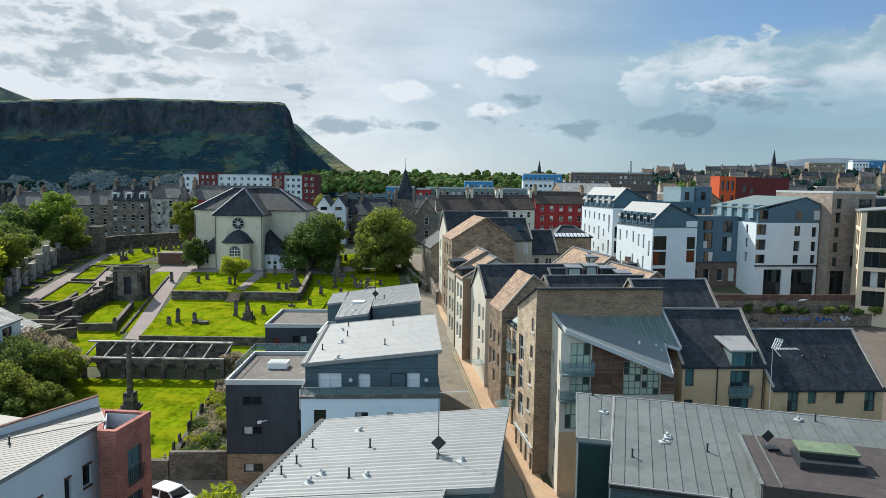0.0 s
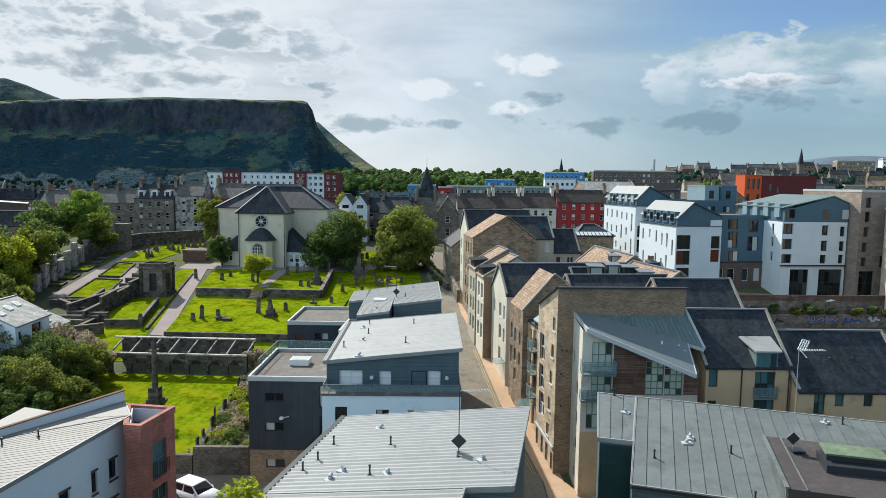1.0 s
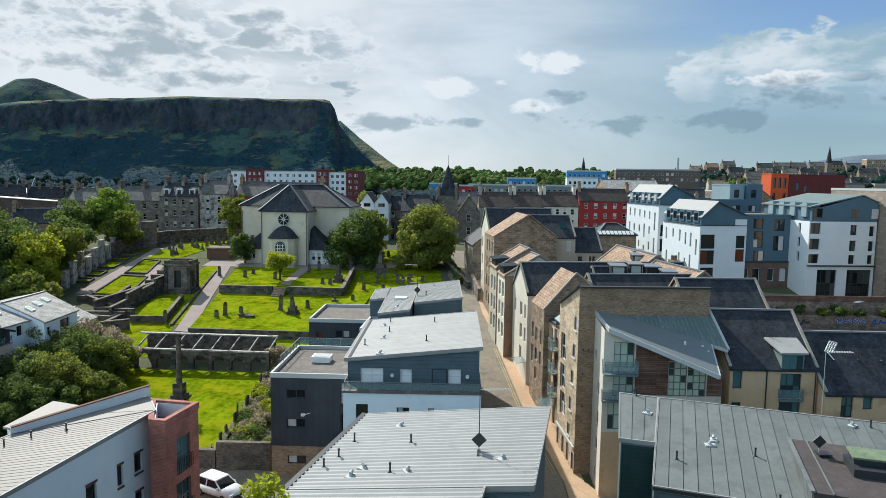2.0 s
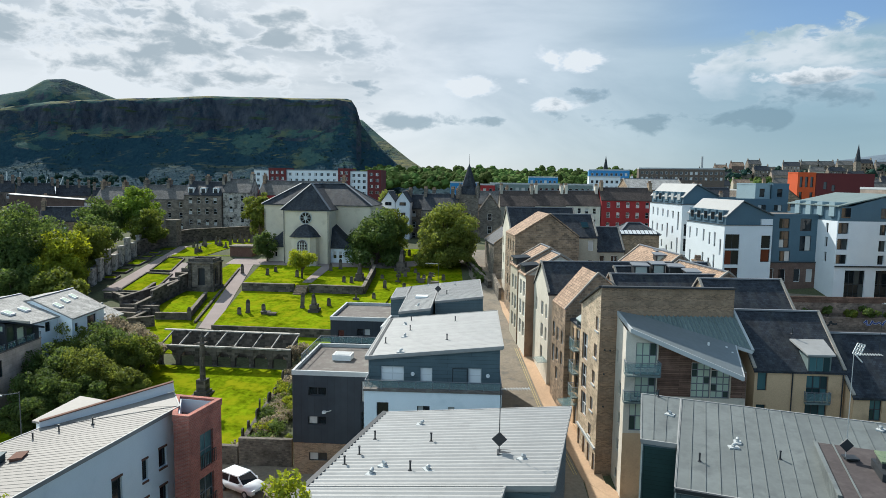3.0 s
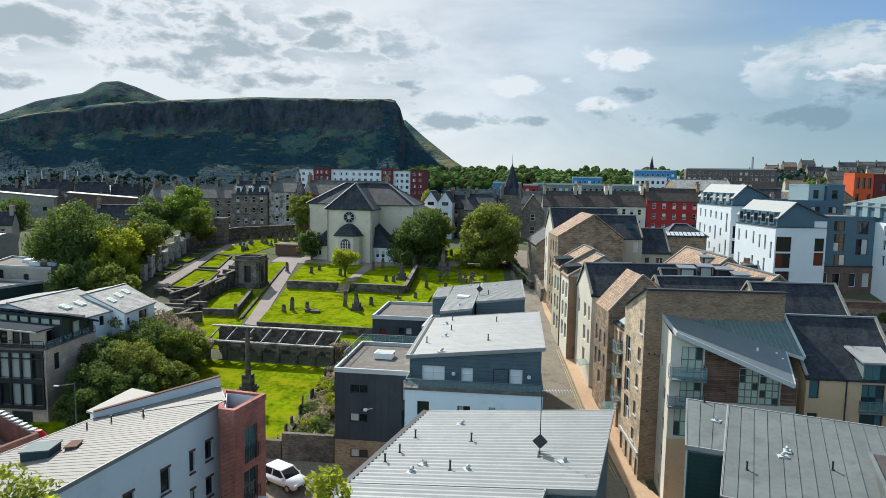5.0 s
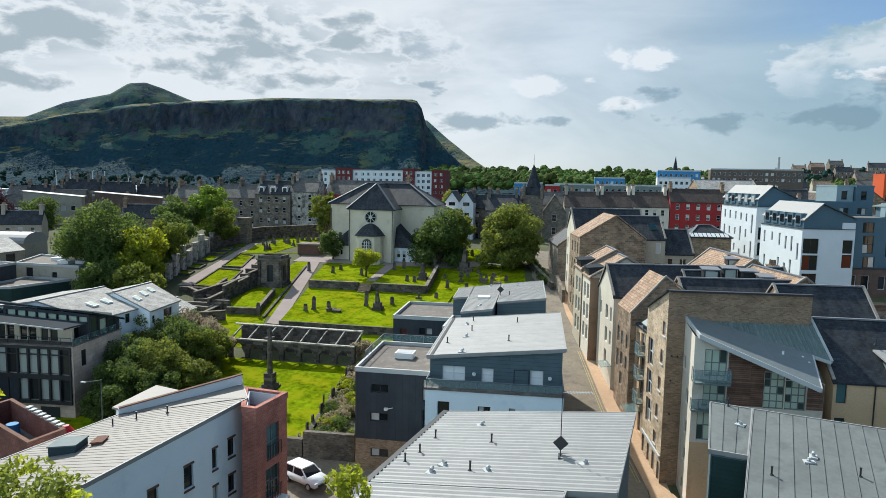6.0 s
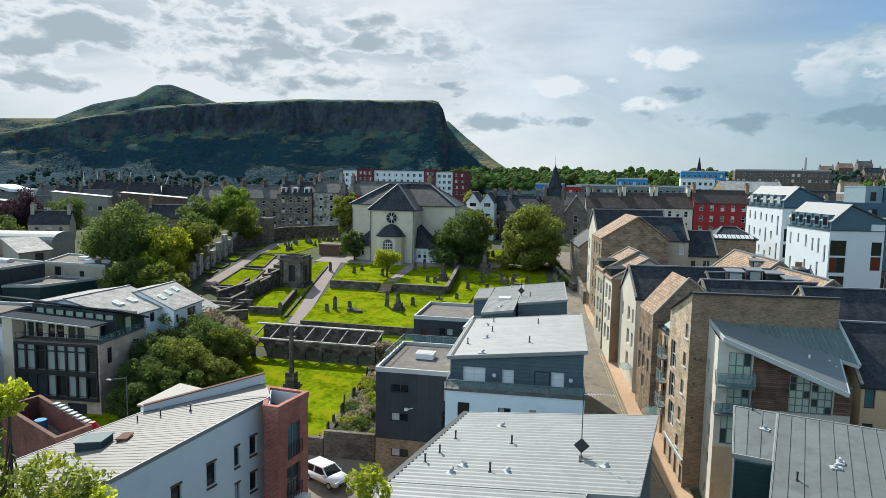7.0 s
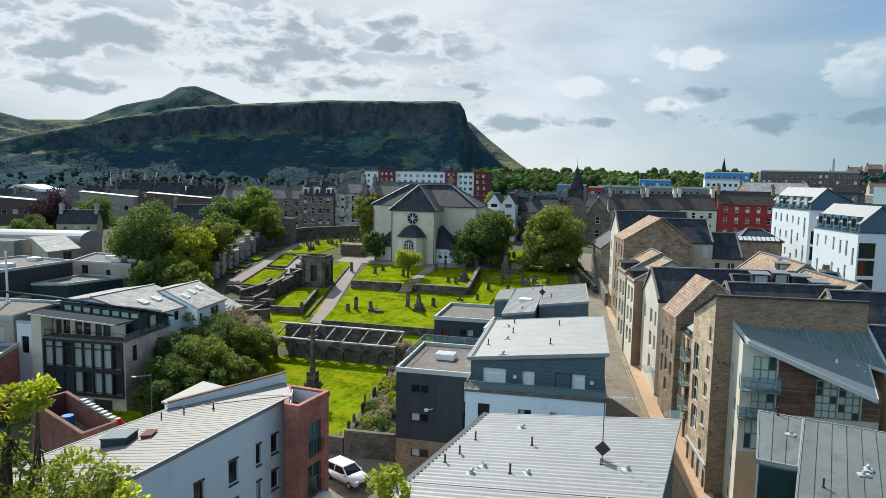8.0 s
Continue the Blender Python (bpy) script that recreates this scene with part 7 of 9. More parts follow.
# ---- the white modern blocks ----
def raised_shape(parent, name, foot_edge, prof, depth, material, inset=0.0):
    """A prism whose front outline prof (s, z) stands on the edge p-q and runs depth metres back."""
    p, q = foot_edge
    o, d, out, n = along(p, q)
    bm = bmesh.new()
    f = [bm.verts.new(o + d * s - out * inset + Vector((0, 0, z))) for s, z in prof]
    b = [bm.verts.new(o + d * s - out * (inset + depth) + Vector((0, 0, z))) for s, z in prof]
    bm.faces.new(f)
    bm.faces.new(b[::-1])
    for i in range(len(prof)):
        bm.faces.new((f[i - 1], b[i - 1], b[i], f[i]))
    bmesh.ops.recalc_face_normals(bm, faces=bm.faces)
    return part(name, bm, material, parent)


def roof_on(parent, foot_edge, s0, z0, s1, z1, depth, material, name="roof_slope", t=0.2, inset=0.0):
    o, d, out, n = along(*foot_edge)
    bm = bmesh.new()
    up = Vector((0, 0, 0.2))
    q = [o + d * s0 + out * 0.2 + Vector((0, 0, z0)), o + d * s1 + out * 0.2 + Vector((0, 0, z1)), o + d * s1 - out * (depth + 0.2) + Vector((0, 0, z1)), o + d * s0 - out * (depth + 0.2) + Vector((0, 0, z0))]
    slab(bm, [p + up for p in q], t)
    return part(name, bm, material, parent)


def mansard_block(label, x, y, yaw, w, d, z0, z, attic, front, left, dormers):
    """White flats; the attic leans up from the lane side, with a row of box dormers in its slope."""
    th = thing("apartment_block", label, "apartment block", "white modern flats")
    f = rect(x, y, yaw, w, d)
    walls(th, f, z0, (z,) * 4, M_HARL, {0: front, 3: left}, M_DFRAME, 0.2, gmat=GLASS_DARK)
    e = (f[0], f[1])
    raised_shape(th, "attic_wall", e, [(0.3, z), (w, z), (w, z + attic * 0.42), (w * 0.36, z + attic), (0.3, z + 1.5)], d - 0.6, M_BLUEG, 0.3)
    roof_on(th, e, 0.1, z + 1.45, w * 0.36, z + attic + 0.05, d, M_ZINC)
    roof_on(th, e, w * 0.36, z + attic + 0.05, w, z + attic * 0.42, d - 0.5, M_DROOF)
    o, dd, out, n = along(*e)
    for k in range(dormers):
        v = 0.6 + (d - 1.2) * (k + 0.5) / dormers
        bm = bmesh.new()
        q = [o + dd * s - out * t for s, t in ((0.12, v - 0.95), (2.4, v - 0.95), (2.4, v + 0.95), (0.12, v + 0.95))]
        slab(bm, [(*p.xy, z + 2.7) for p in q], 2.2)
        dm = part("dormer", bm, M_BLUEG, th)
        bm = bmesh.new()
        q = [o + dd * 0.1 - out * t for t in (v - 0.6, v + 0.6)]
        p0, p1 = q
        slab(bm, [(*p0.xy, z + 2.3), (*(p0 - dd * 0.04).xy, z + 2.3), (*(p1 - dd * 0.04).xy, z + 2.3), (*p1.xy, z + 2.3)], 1.4)
        part("pane", bm, GLASS, dm)
    bm = bmesh.new()
    for p, q in ((f[3], f[0]), (f[0], f[1])):
        beam(bm, (*p, z + 0.02), (*q, z + 0.02), 0.3, 0.1)
    part("ledge", bm, M_DTRIM, th)
    bm = bmesh.new()
    for v in box(bm, w * 0.76, 0.03, z - 0.2, w, 0.35, z + 1.2):
        v.co = o + dd * v.co.x - out * v.co.y + Vector((0, 0, v.co.z))
    part("parapet", bm, M_HARL, th)
    return th


left = [(15 - s - 0.3, 15 - s + 0.3, z, z + h) for s, z, h in ((1.3, 16.6, 3.0), (3.4, 18.0, 2.7), (5.4, 18.2, 2.4), (7.7, 18.7, 2.3), (10.5, 19.3, 1.7), (13.4, 18.8, 2.3), (3.4, 13.8, 2.6), (5.4, 13.6, 2.0), (7.7, 14.0, 2.4), (10.5, 13.8, 1.8), (13.0, 14.0, 2.4), (2.0, 10.0, 2.4), (5.4, 9.8, 1.8), (9.0, 10, 2.2))]
mansard_block("white rendered flats with slot windows and sloping attic", 40, 128, 12, 9.5, 15, 7, 22.3, 4.4, [(0.25, 3.1, 17.9, 20.6, 2, 1), (0.25, 3.1, 14.9, 17.6, 2, 1), (0.4, 3.1, 11.5, 14.3, 2, 1), (7.4, 9.25, 15.4, 17.8, 1, 1), (7.4, 9.25, 18, 20.4)], left, 5)
left = [(17 - s - 0.35, 17 - s + 0.35, z, z + h) for s, z, h in ((1.8, 19.6, 4.0), (4.4, 22.0, 1.7), (7.0, 22.2, 1.6), (9.6, 22.3, 1.7), (12.4, 22.3, 1.8), (15, 22.4, 1.8), (4.4, 18.6, 1.7), (7.0, 17.6, 3.2), (9.6, 18.8, 1.6), (12.4, 18.8, 1.7), (15, 18.6, 2.2), (4.4, 15.0, 1.8), (7, 14.2, 1.6), (9.6, 15.2, 1.6), (12.4, 15.0, 1.7), (1.8, 14.5, 3.4), (15, 15, 1.8))]
mansard_block("tall white flats with slot windows and sloping attic", 37.7, 150, 12, 8.5, 17, 7, 25.3, 4.3, [(0.6, 2.8, 15, 17.8, 2, 1), (0.6, 2.8, 18.4, 21, 2, 1)], left, 5)

f = rect(49.0, 130.9, 12, 12.2, 13)
th = thing("apartment_block", "slate-blue clad flats on a brick base", "apartment block", "white modern flats")
walls(th, f, 15.2, (24.2,) * 4, M_BLUEG, {0: [(2.0, 4.1, 21.7, 23.6, 2, 1), (2.2, 4.2, 18.0, 21.2, 2, 2), (6.3, 8.6, 21.2, 23.6, 2, 1), (6.4, 8.7, 17.4, 20.3, 2, 1), (2.4, 4.6, 15.4, 17.4, 2, 1), (10.0, 11.2, 21.7, 23.5), (10.0, 11.2, 18, 20)]}, M_DFRAME)
flat_roof(th, f, 24.2, M_FELT, 0.25, M_BLUEG)
walls(th, grow(f, 0.25), 7, (15.2,) * 4, M_REDDIM, {0: [(0.6, 1.6, 11.8, 14.1), (5.7, 7.0, 11.5, 14.0), (8.2, 9.5, 11.5, 14.0), (10.8, 12.2, 11.5, 14.0), (2.5, 4.0, 11.5, 14.0)]}, M_WFRAME, name="base_wall")
bm = bmesh.new()
slab(bm, [(*p, 15.35) for p in grow(f, 0.35)], 0.2)
part("ledge", bm, M_DTRIM, th)
th = thing("apartment_block", "slate-blue flats set back with balconies", "apartment block", "white modern flats")
f = rect(44, 147, 10, 15.5, 12)
walls(th, f, 8, (26.6,) * 4, M_BLUEG, {0: [(2 + 3.6 * k, 3.8 + 3.6 * k, 23.2, 25.6, 2, 1) for k in range(4)]}, M_DFRAME)
flat_roof(th, f, 26.6, M_FELT, 0.3, M_BLUEG)
for x, w, m in ((53.5, 3.4, M_BLUEP), (57.2, 3.6, M_BLUEG)):
    f = rect(x, 152, 10, w, 8)
    t2 = thing("apartment_block", "blue-grey stair tower above the flats", "apartment block", "white modern flats")
    walls(t2, f, 20, (30.0,) * 4, m, {0: [(1, 2.2, 27.2, 29.0)]}, M_DFRAME)
    flat_roof(t2, f, 30.0, M_FELT, 0.2, m)

f = rect(59.4, 127, 8, 13.1, 17)
th = thing("apartment_block", "white flats with a blue attic over tall shop windows", "apartment block", "white modern flats")
walls(th, f, 7, (23.5,) * 4, M_HARL, {0: [(0.2, 2.2, 21.2, 23.2, 2, 1), (0.2, 2.2, 18.3, 20.3, 2, 1), (0.2, 2.2, 15.7, 17.4, 2, 1), (8.0, 9.3, 21.0, 22.9, 2, 1), (8.0, 9.3, 18.0, 20.0, 2, 1), (8.0, 9.2, 15.6, 17.3, 2, 1), (11.7, 12.7, 20.8, 22.7), (11.7, 12.7, 18, 19.9), (11.7, 12.7, 15.6, 17.3), (2.1, 5.9, 9.3, 14.5, 4, 2), (7.9, 12.7, 9.3, 14.5, 4, 2)],
      3: [(17 - s - 0.4, 17 - s + 0.4, z, z + 1.8) for s in (3.0, 6.5, 10, 13.5) for z in (15.8, 18.6, 21.2)]}, M_DFRAME, 0.3, gmat=GLASS_SHOP)
e = (f[0], f[1])
raised_shape(th, "attic_wall", e, [(0.3, 23.5), (13.1, 23.5), (13.1, 27.0), (9.9, 28.3), (2.4, 26.2), (0.3, 26.0)], 16, M_BLUEG, 0.02)
roof_on(th, e, -0.1, 26.1, 9.9, 28.35, 16.5, M_METALG)
roof_on(th, e, 9.9, 28.35, 13.3, 27.0, 16.5, M_METALG)
o, dd, out, n = along(*e)
for s, lo in ((0.6, 24.1), (8.0, 24.1), (11.9, 24.1)):
    bm = bmesh.new()
    p = o + dd * s + out * 0.03 + Vector((0, 0, lo))
    for v in box(bm, 0, 0, 0, 1.3 if s > 1 else 1.7, 0.06, 1.8):
        v.co = Matrix.Rotation(radians(8), 4, "Z") @ v.co + p
    part("pane", bm, GLASS, th)
for k in range(4):
    v = 2.0 + 3.7 * k
    bm = bmesh.new()
    q = [o + dd * s - out * t for s, t in ((-0.05, v - 0.8), (2.6, v - 0.8), (2.6, v + 0.8), (-0.05, v + 0.8))]
    slab(bm, [(*p.xy, 26.9) for p in q], 2.6)
    part("dormer", bm, M_BLUEP, th)
bm = bmesh.new()
beam(bm, o + out * 0.12 + Vector((0, 0, 15.25)), o + dd * 13.1 + out * 0.12 + Vector((0, 0, 15.25)), 0.5, 0.22)
part("ledge", bm, M_DTRIM, th)

f = rect(73.1, 126.2, 8, 9.0, 17)
th = thing("apartment_block", "flats faced in pale stone panels with dark windows", "apartment block", "white modern flats")
walls(th, f, 6, (29.4,) * 4, M_ASHLAR, {0: [(1.0, 2.0, 26.4, 28.3), (1.0, 2.0, 23.7, 25.6), (0.9, 1.9, 21.0, 22.8), (0.8, 1.8, 18.1, 19.9), (0.8, 1.8, 15.4, 17.1), (0.6, 3.6, 9.9, 14.5, 2, 2), (5.6, 8.4, 26.2, 28.2, 2, 1), (5.6, 8.4, 23.5, 25.5, 2, 1), (5.6, 8.4, 19.0, 22.6, 2, 2), (4.6, 8.4, 15.2, 17.4, 3, 1)]}, M_DFRAME, 0.3, gmat=GLASS_SHOP)
flat_roof(th, f, 29.4, M_FELT, 0.3, M_TRIM)
f = rect(80.2, 129, 8, 12, 14)
th = thing("apartment_block", "dark recessed wing of stone-faced flats", "apartment block", "white modern flats")
walls(th, f, 6, (28.5,) * 4, M_DARK, {0: [(0.6 + 2.8 * k, 2.8 + 2.8 * k, 10 + 3 * j, 12.2 + 3 * j, 2, 1) for k in range(4) for j in range(6)]}, M_DFRAME)
flat_roof(th, f, 28.5, M_FELT, 0.3, M_TRIM)
# cream-framed glazed block
f = rect(70.6, 113, -28, 16, 14)
th = thing("apartment_block", "cream-framed block with wide dark glazing", "apartment block")
walls(th, f, 6, (26.2,) * 4, M_CREAMP, {e: [(0.8 + 4.0 * k, 4.1 + 4.0 * k, 10.2 + 3.35 * j, 12.9 + 3.35 * j, 3, 1) for k in range(3) for j in range(5)] for e in (0, 3)}, M_DFRAME, 0.4)
roof_on(th, (f[0], f[1]), -0.3, 26.3, 16.3, 28.0, 14, M_ZINC)

# retaining wall below the flats
th = thing("retaining_wall", "old stone retaining wall with painted tags", "wall", kind="structure")
o, d, out, n = along((44, 109.4), (92, 113.4))
bm = bmesh.new()
slab(bm, [o + Vector((0, 0, 9.0)), o + d * n + Vector((0, 0, 9.0)), o + d * n - out * 0.8 + Vector((0, 0, 9.0)), o - out * 0.8 + Vector((0, 0, 9.0))], 6)
part("wall_face", bm, M_PINKWALL, th)
bm = bmesh.new()
q0, q1 = o - out * 1.9, o + d * n - out * 1.9
slab(bm, [(*q0.xy, 11.1), (*q1.xy, 11.1), (*(q1 - out * 0.5).xy, 11.1), (*(q0 - out * 0.5).xy, 11.1)], 4)
part("upper_wall", bm, M_PINKWALL, th)
bm = bmesh.new()
slab(bm, [(*(q0 + out * 0.05).xy, 12.0), (*(q1 + out * 0.05).xy, 12.0), (*(q1 - out * 0.2).xy, 12.0), (*(q0 - out * 0.2).xy, 12.0)], 0.95)
part("board_fence", bm, M_TIMBER, th)
M_TAGWHITE = mat("white_spray_paint", (0.55, 0.58, 0.6), 0.8, 0.15, 5, 0.8, 0.05)
for s, w, z, m, edge in ((12.8, 5.2, 8.2, M_BLUEPAINT, M_TAGWHITE), (18.9, 3.0, 8.1, M_BLUEPAINT, M_BLUEPAINT2), (6.2, 2.4, 8.0, M_DTRIM, M_DTRIM), (23.2, 1.8, 8.3, M_TAGWHITE, M_TAGWHITE)):
    for mm, lift, fat in ((edge, 0.02, 0.30), (m, 0.05, 0.17)):
        bm = bmesh.new()
        n = max(6, int(w * 3.2))
        pts = [o + d * (s + w * k / n + 0.14 * math.sin(k * 2.3)) + out * lift + Vector((0, 0, z + 0.55 * math.sin(k * 1.9) * (0.6 + 0.4 * math.sin(k * 0.7)))) for k in range(n + 1)]
        for a, b in zip(pts, pts[1:]):
            beam(bm, a, b, 0.02, fat)
        part("painted_tag", bm, mm, th)

# ---- the old street's tenements ----
def tenement(label, x, y, yaw, w, d, z0, z, rise, wm, rm=M_SLATE, rows=4, cols=4, stacks=2, step=3.0, group="old tenements", dormers=0, fm=M_WFRAME):
    f = rect(x, y, yaw, w, d)
    th = thing("tenement", label, "tenement", group)
    th["_wall"] = wm.name
    hs = storeys(w, z - rows * step - 0.2, rows, step, cols, 0.95, 1.55, 0.6, 0.9, (1, 2))
    walls(th, f, z0, (z,) * 4, wm, {0: hs}, fm)
    gable_roof(th, f, z, rise, rm, 0, 0.2, None)
    c, s = math.cos(radians(yaw)), math.sin(radians(yaw))
    for k in range(stacks):
        sx = w * (k / max(1, stacks - 1)) if stacks > 1 else 0
        sx = min(max(sx, 0.5), w - 0.5)
        chimney(th, x + c * sx - s * d / 2, y + s * sx + c * d / 2, z + rise - 0.5, 0.8, 2.2, 1.9, M_STONE if wm in (M_REDW, M_CREAM) else wm, 4, yaw + 90 - 90)
    for k in range(dormers):
        sx = w * (k + 0.5) / dormers
        bm = bmesh.new()
        m = Matrix.Translation((x + c * sx - s * 0.6, y + s * sx + c * 0.6, z)) @ Matrix.Rotation(radians(yaw), 4, "Z")
        for v in box(bm, -0.8, 0, 0, 0.8, 3.0, 2.0):
            v.co = m @ v.co
        dm = part("dormer", bm, M_WFRAME, th)
        bm = bmesh.new()
        for v in box(bm, -0.5, -0.05, 0.5, 0.5, 0.0, 1.7):
            v.co = m @ v.co
        part("pane", bm, GLASS, dm)
    return th


tenement("old sooty stone tenement with dormers and chimneys", -89, 175, 2, 10.5, 8.5, 12, 24.8, 3.6, M_DSTONE, rows=4, cols=4, stacks=3, dormers=3)
tenement("old stone tenement with a weather-stained gable", -78.3, 176, 2, 7.5, 8.5, 12, 25.6, 3.6, M_PALESTONE, M_SLATEW, rows=4, cols=2, stacks=2)
tenement("old stone tenement under a worn slate roof", -104, 178, 2, 14.5, 8.5, 12, 23.4, 3.7, M_DSTONE, M_SLATEW, stacks=3)
tenement("old stone tenement under a worn slate roof", -119, 181, 2, 14, 8.5, 12, 22.8, 3.6, M_STONE, M_SLATEW, stacks=3)
tenement("dark red tenement under a grey slate roof", -70.5, 182, 2, 24, 9, 12, 25.0, 3.8, M_REDW, M_SLATEW, rows=3, cols=7, stacks=2)
tenement("low slate-roofed building beside the church", -27.5, 178, 2, 14, 8, 12, 22.2, 3.4, M_DSTONE, rows=3, cols=5, stacks=3)
tenement("sooty stone house beside the old tower", -22.6, 172, 2, 8.2, 10, 12, 22.0, 4.0, M_DSTONE, rows=3, cols=3, stacks=2)
tenement("grey stone tenement with brown slate roof", -2.5, 185, 4, 9.5, 9.5, 12, 23.0, 4.0, M_STONEP, M_SLATEB, rows=4, cols=4, stacks=2)
tenement("cream tenement with a dark slate roof", 7.2, 185.8, 4, 8.2, 9.5, 12, 23.2, 4.0, M_OFFWHITE, M_SLATEB, rows=4, cols=3, stacks=2)
tenement("pale rendered tenement with a dark slate roof", 15.6, 186.4, 4, 9.5, 9.5, 12, 23.4, 3.9, M_OFFWHITE, M_SLATEB, rows=4, cols=4, stacks=2)
tenement("red painted tenement with white windows", 25.3, 187, 4, 14.5, 8, 12, 25.0, 3.3, M_REDW, M_SLATEB, rows=5, cols=5, stacks=2, step=2.8)
tenement("stone house with a long grey roof", -14, 210, 4, 14, 9, 12, 22.5, 3.8, M_STONE, M_SLATEW, stacks=2)
# a row of dark roofs and crowded chimneys behind the low flats
for k in range(5):
    az = radians(-43.2 + 2.45 * k)
    r = 262 + 3 * (k % 2)
    tenement("dark old tenement crowded with chimneys", r * math.sin(az), r * math.cos(az), 34, 10.6, 8.5, 8, 21.8 + 0.7 * ((k * 3) % 4), 3.4, M_DSTONE, M_SLATE, rows=2, cols=4, stacks=3 + k % 2)
# the broad tan roof beyond the red tenement
f = rect(41.0, 236, 6, 19.5, 15)
th = house("old_hall", "broad hall under a tan slate roof", f, 10, 27.6, M_STONE, {0: storeys(19.5, 23.6, 1, 3, 6, 1.0, 1.6)}, M_WFRAME, "", "hall")
gable_roof(th, f, 27.6, 3.6, M_SLATEP, 0, 0.3, M_SKEW)
# white twin gables
for x in (-33.4, -29.6):
    f = rect(x, 172, 2, 3.7, 10)
    th = thing("gabled_house", "white harled house with a steep gable", "house", "white twin gables")
    th["_wall"] = "white_harling"
    walls(th, f, 12, (24.0,) * 4, M_HARL, {0: [(1.0, 2.7, 23.0, 23.9, 2, 1), (1.4, 2.6, 19.6, 21.2)]}, M_DFRAME)
    gable_roof(th, f, 24.0, 2.6, M_SLATE, 1, 0.2)
# the old tower with its spire
th = thing("old_tower", "sooty stone tower with a slate spire", "tower")
f = rect(-13.6, 180, 2, 5.2, 5.2)
walls(th, f, 12, (26.0,) * 4, M_DSTONE, {0: [(2.0, 3.2, 19.0, 21.0), (2.0, 3.2, 15.0, 17.0)]}, M_WFRAME)
c = Vector((sum(p[0] for p in f) / 4, sum(p[1] for p in f) / 4, 0))
bm = bmesh.new()
tube(bm, c + Vector((0, 0, 26)), c + Vector((0, 0, 28.2)), 3.6, 2.3, 4)
tube(bm, c + Vector((0, 0, 28.2)), c + Vector((0, 0, 34.4)), 2.1, 0.05, 8)
tube(bm, c + Vector((0, 0, 34.3)), c + Vector((0, 0, 37.0)), 0.06, 0.03, 5)
part("spire", bm, M_SLATE, th)
for dx, dy in ((-2.4, -2.4), (2.4, -2.4), (2.4, 2.4), (-2.4, 2.4)):
    bm = bmesh.new()
    tube(bm, c + Vector((dx, dy, 25)), c + Vector((dx, dy, 27.4)), 0.55, 0.5, 8)
    tube(bm, c + Vector((dx, dy, 27.4)), c + Vector((dx, dy, 29.2)), 0.6, 0.04, 8)
    part("bartizan", bm, M_DSTONE, th)
for x, w, z, r in ((-8.2, 6.0, 21.5, 4.4), (-19.5, 5.8, 21.0, 4.2)):
    f = rect(x, 181, 2, w, 14)
    t2 = thing("old_hall", "old stone hall with a steep crow-stepped gable", "house")
    t2["_wall"] = "sooty_stone"
    walls(t2, f, 12, (z,) * 4, M_DSTONE, {0: [(w / 2 - 0.6, w / 2 + 0.6, z - 2.4, z - 0.6, 1, 2), (w / 2 - 0.6, w / 2 + 0.6, z - 6, z - 4, 1, 2)]}, M_WFRAME)
    gable_roof(t2, f, z, r, M_SLATE, 1, 0.2, M_STONE)

# flats far behind the church: white with red stair towers
th = thing("far_flats", "long white flats with red stair bays", "apartment block")
for k, (x, w, m, z) in enumerate(((-130, 8, M_HARL, 33.2), (-122, 9, M_REDBR, 34.2), (-113, 27, M_HARL, 33.4), (-86, 6, M_REDBR, 34.4), (-80, 9, M_HARL, 33.2), (-71, 7, M_REDBR, 33.8))):
    f = rect(x, 330 - (1 if m is M_REDBR else 0), 0, w, 13)
    walls(th, f, 4, (z,) * 4, m, {0: storeys(w, z - 12.5, 4, 3, max(1, round(w / 3.2)), 1.5, 1.5, 0.5, 0.9, (2, 1))}, M_BLUEP if m is M_HARL else M_WFRAME, name="wall")
    flat_roof(th, f, z, M_FELT, 0.4, M_REDBR if k % 2 else M_TRIM)

# orange and red block
th = thing("apartment_block", "orange block with a long dark red side", "apartment block")
f = rect(92.5, 226, 14, 6.4, 5)
walls(th, f, 8, (33.8,) * 4, M_ORANGE, {0: [(0.7, 1.9, 29.2, 32.6), (2.6, 3.8, 29.2, 32.6), (4.5, 5.7, 29.2, 32.6), (0.7, 1.9, 25.0, 27.6), (4.5, 5.7, 25.0, 27.6), (0.7, 1.9, 20.5, 23)]}, M_DFRAME, 0.3)
flat_roof(th, f, 33.8, M_FELT, 0.2, M_ORANGE)
f = rect(98.9, 227.7, 6, 19, 14)
walls(th, f, 8, (33.6,) * 4, M_REDBR, {0: [(2.5, 3.6, 28.6, 31), (5.2, 6.3, 28, 30)]}, M_DFRAME, name="side_wall")
flat_roof(th, f, 33.6, M_FELT, 0.2, M_REDBR)


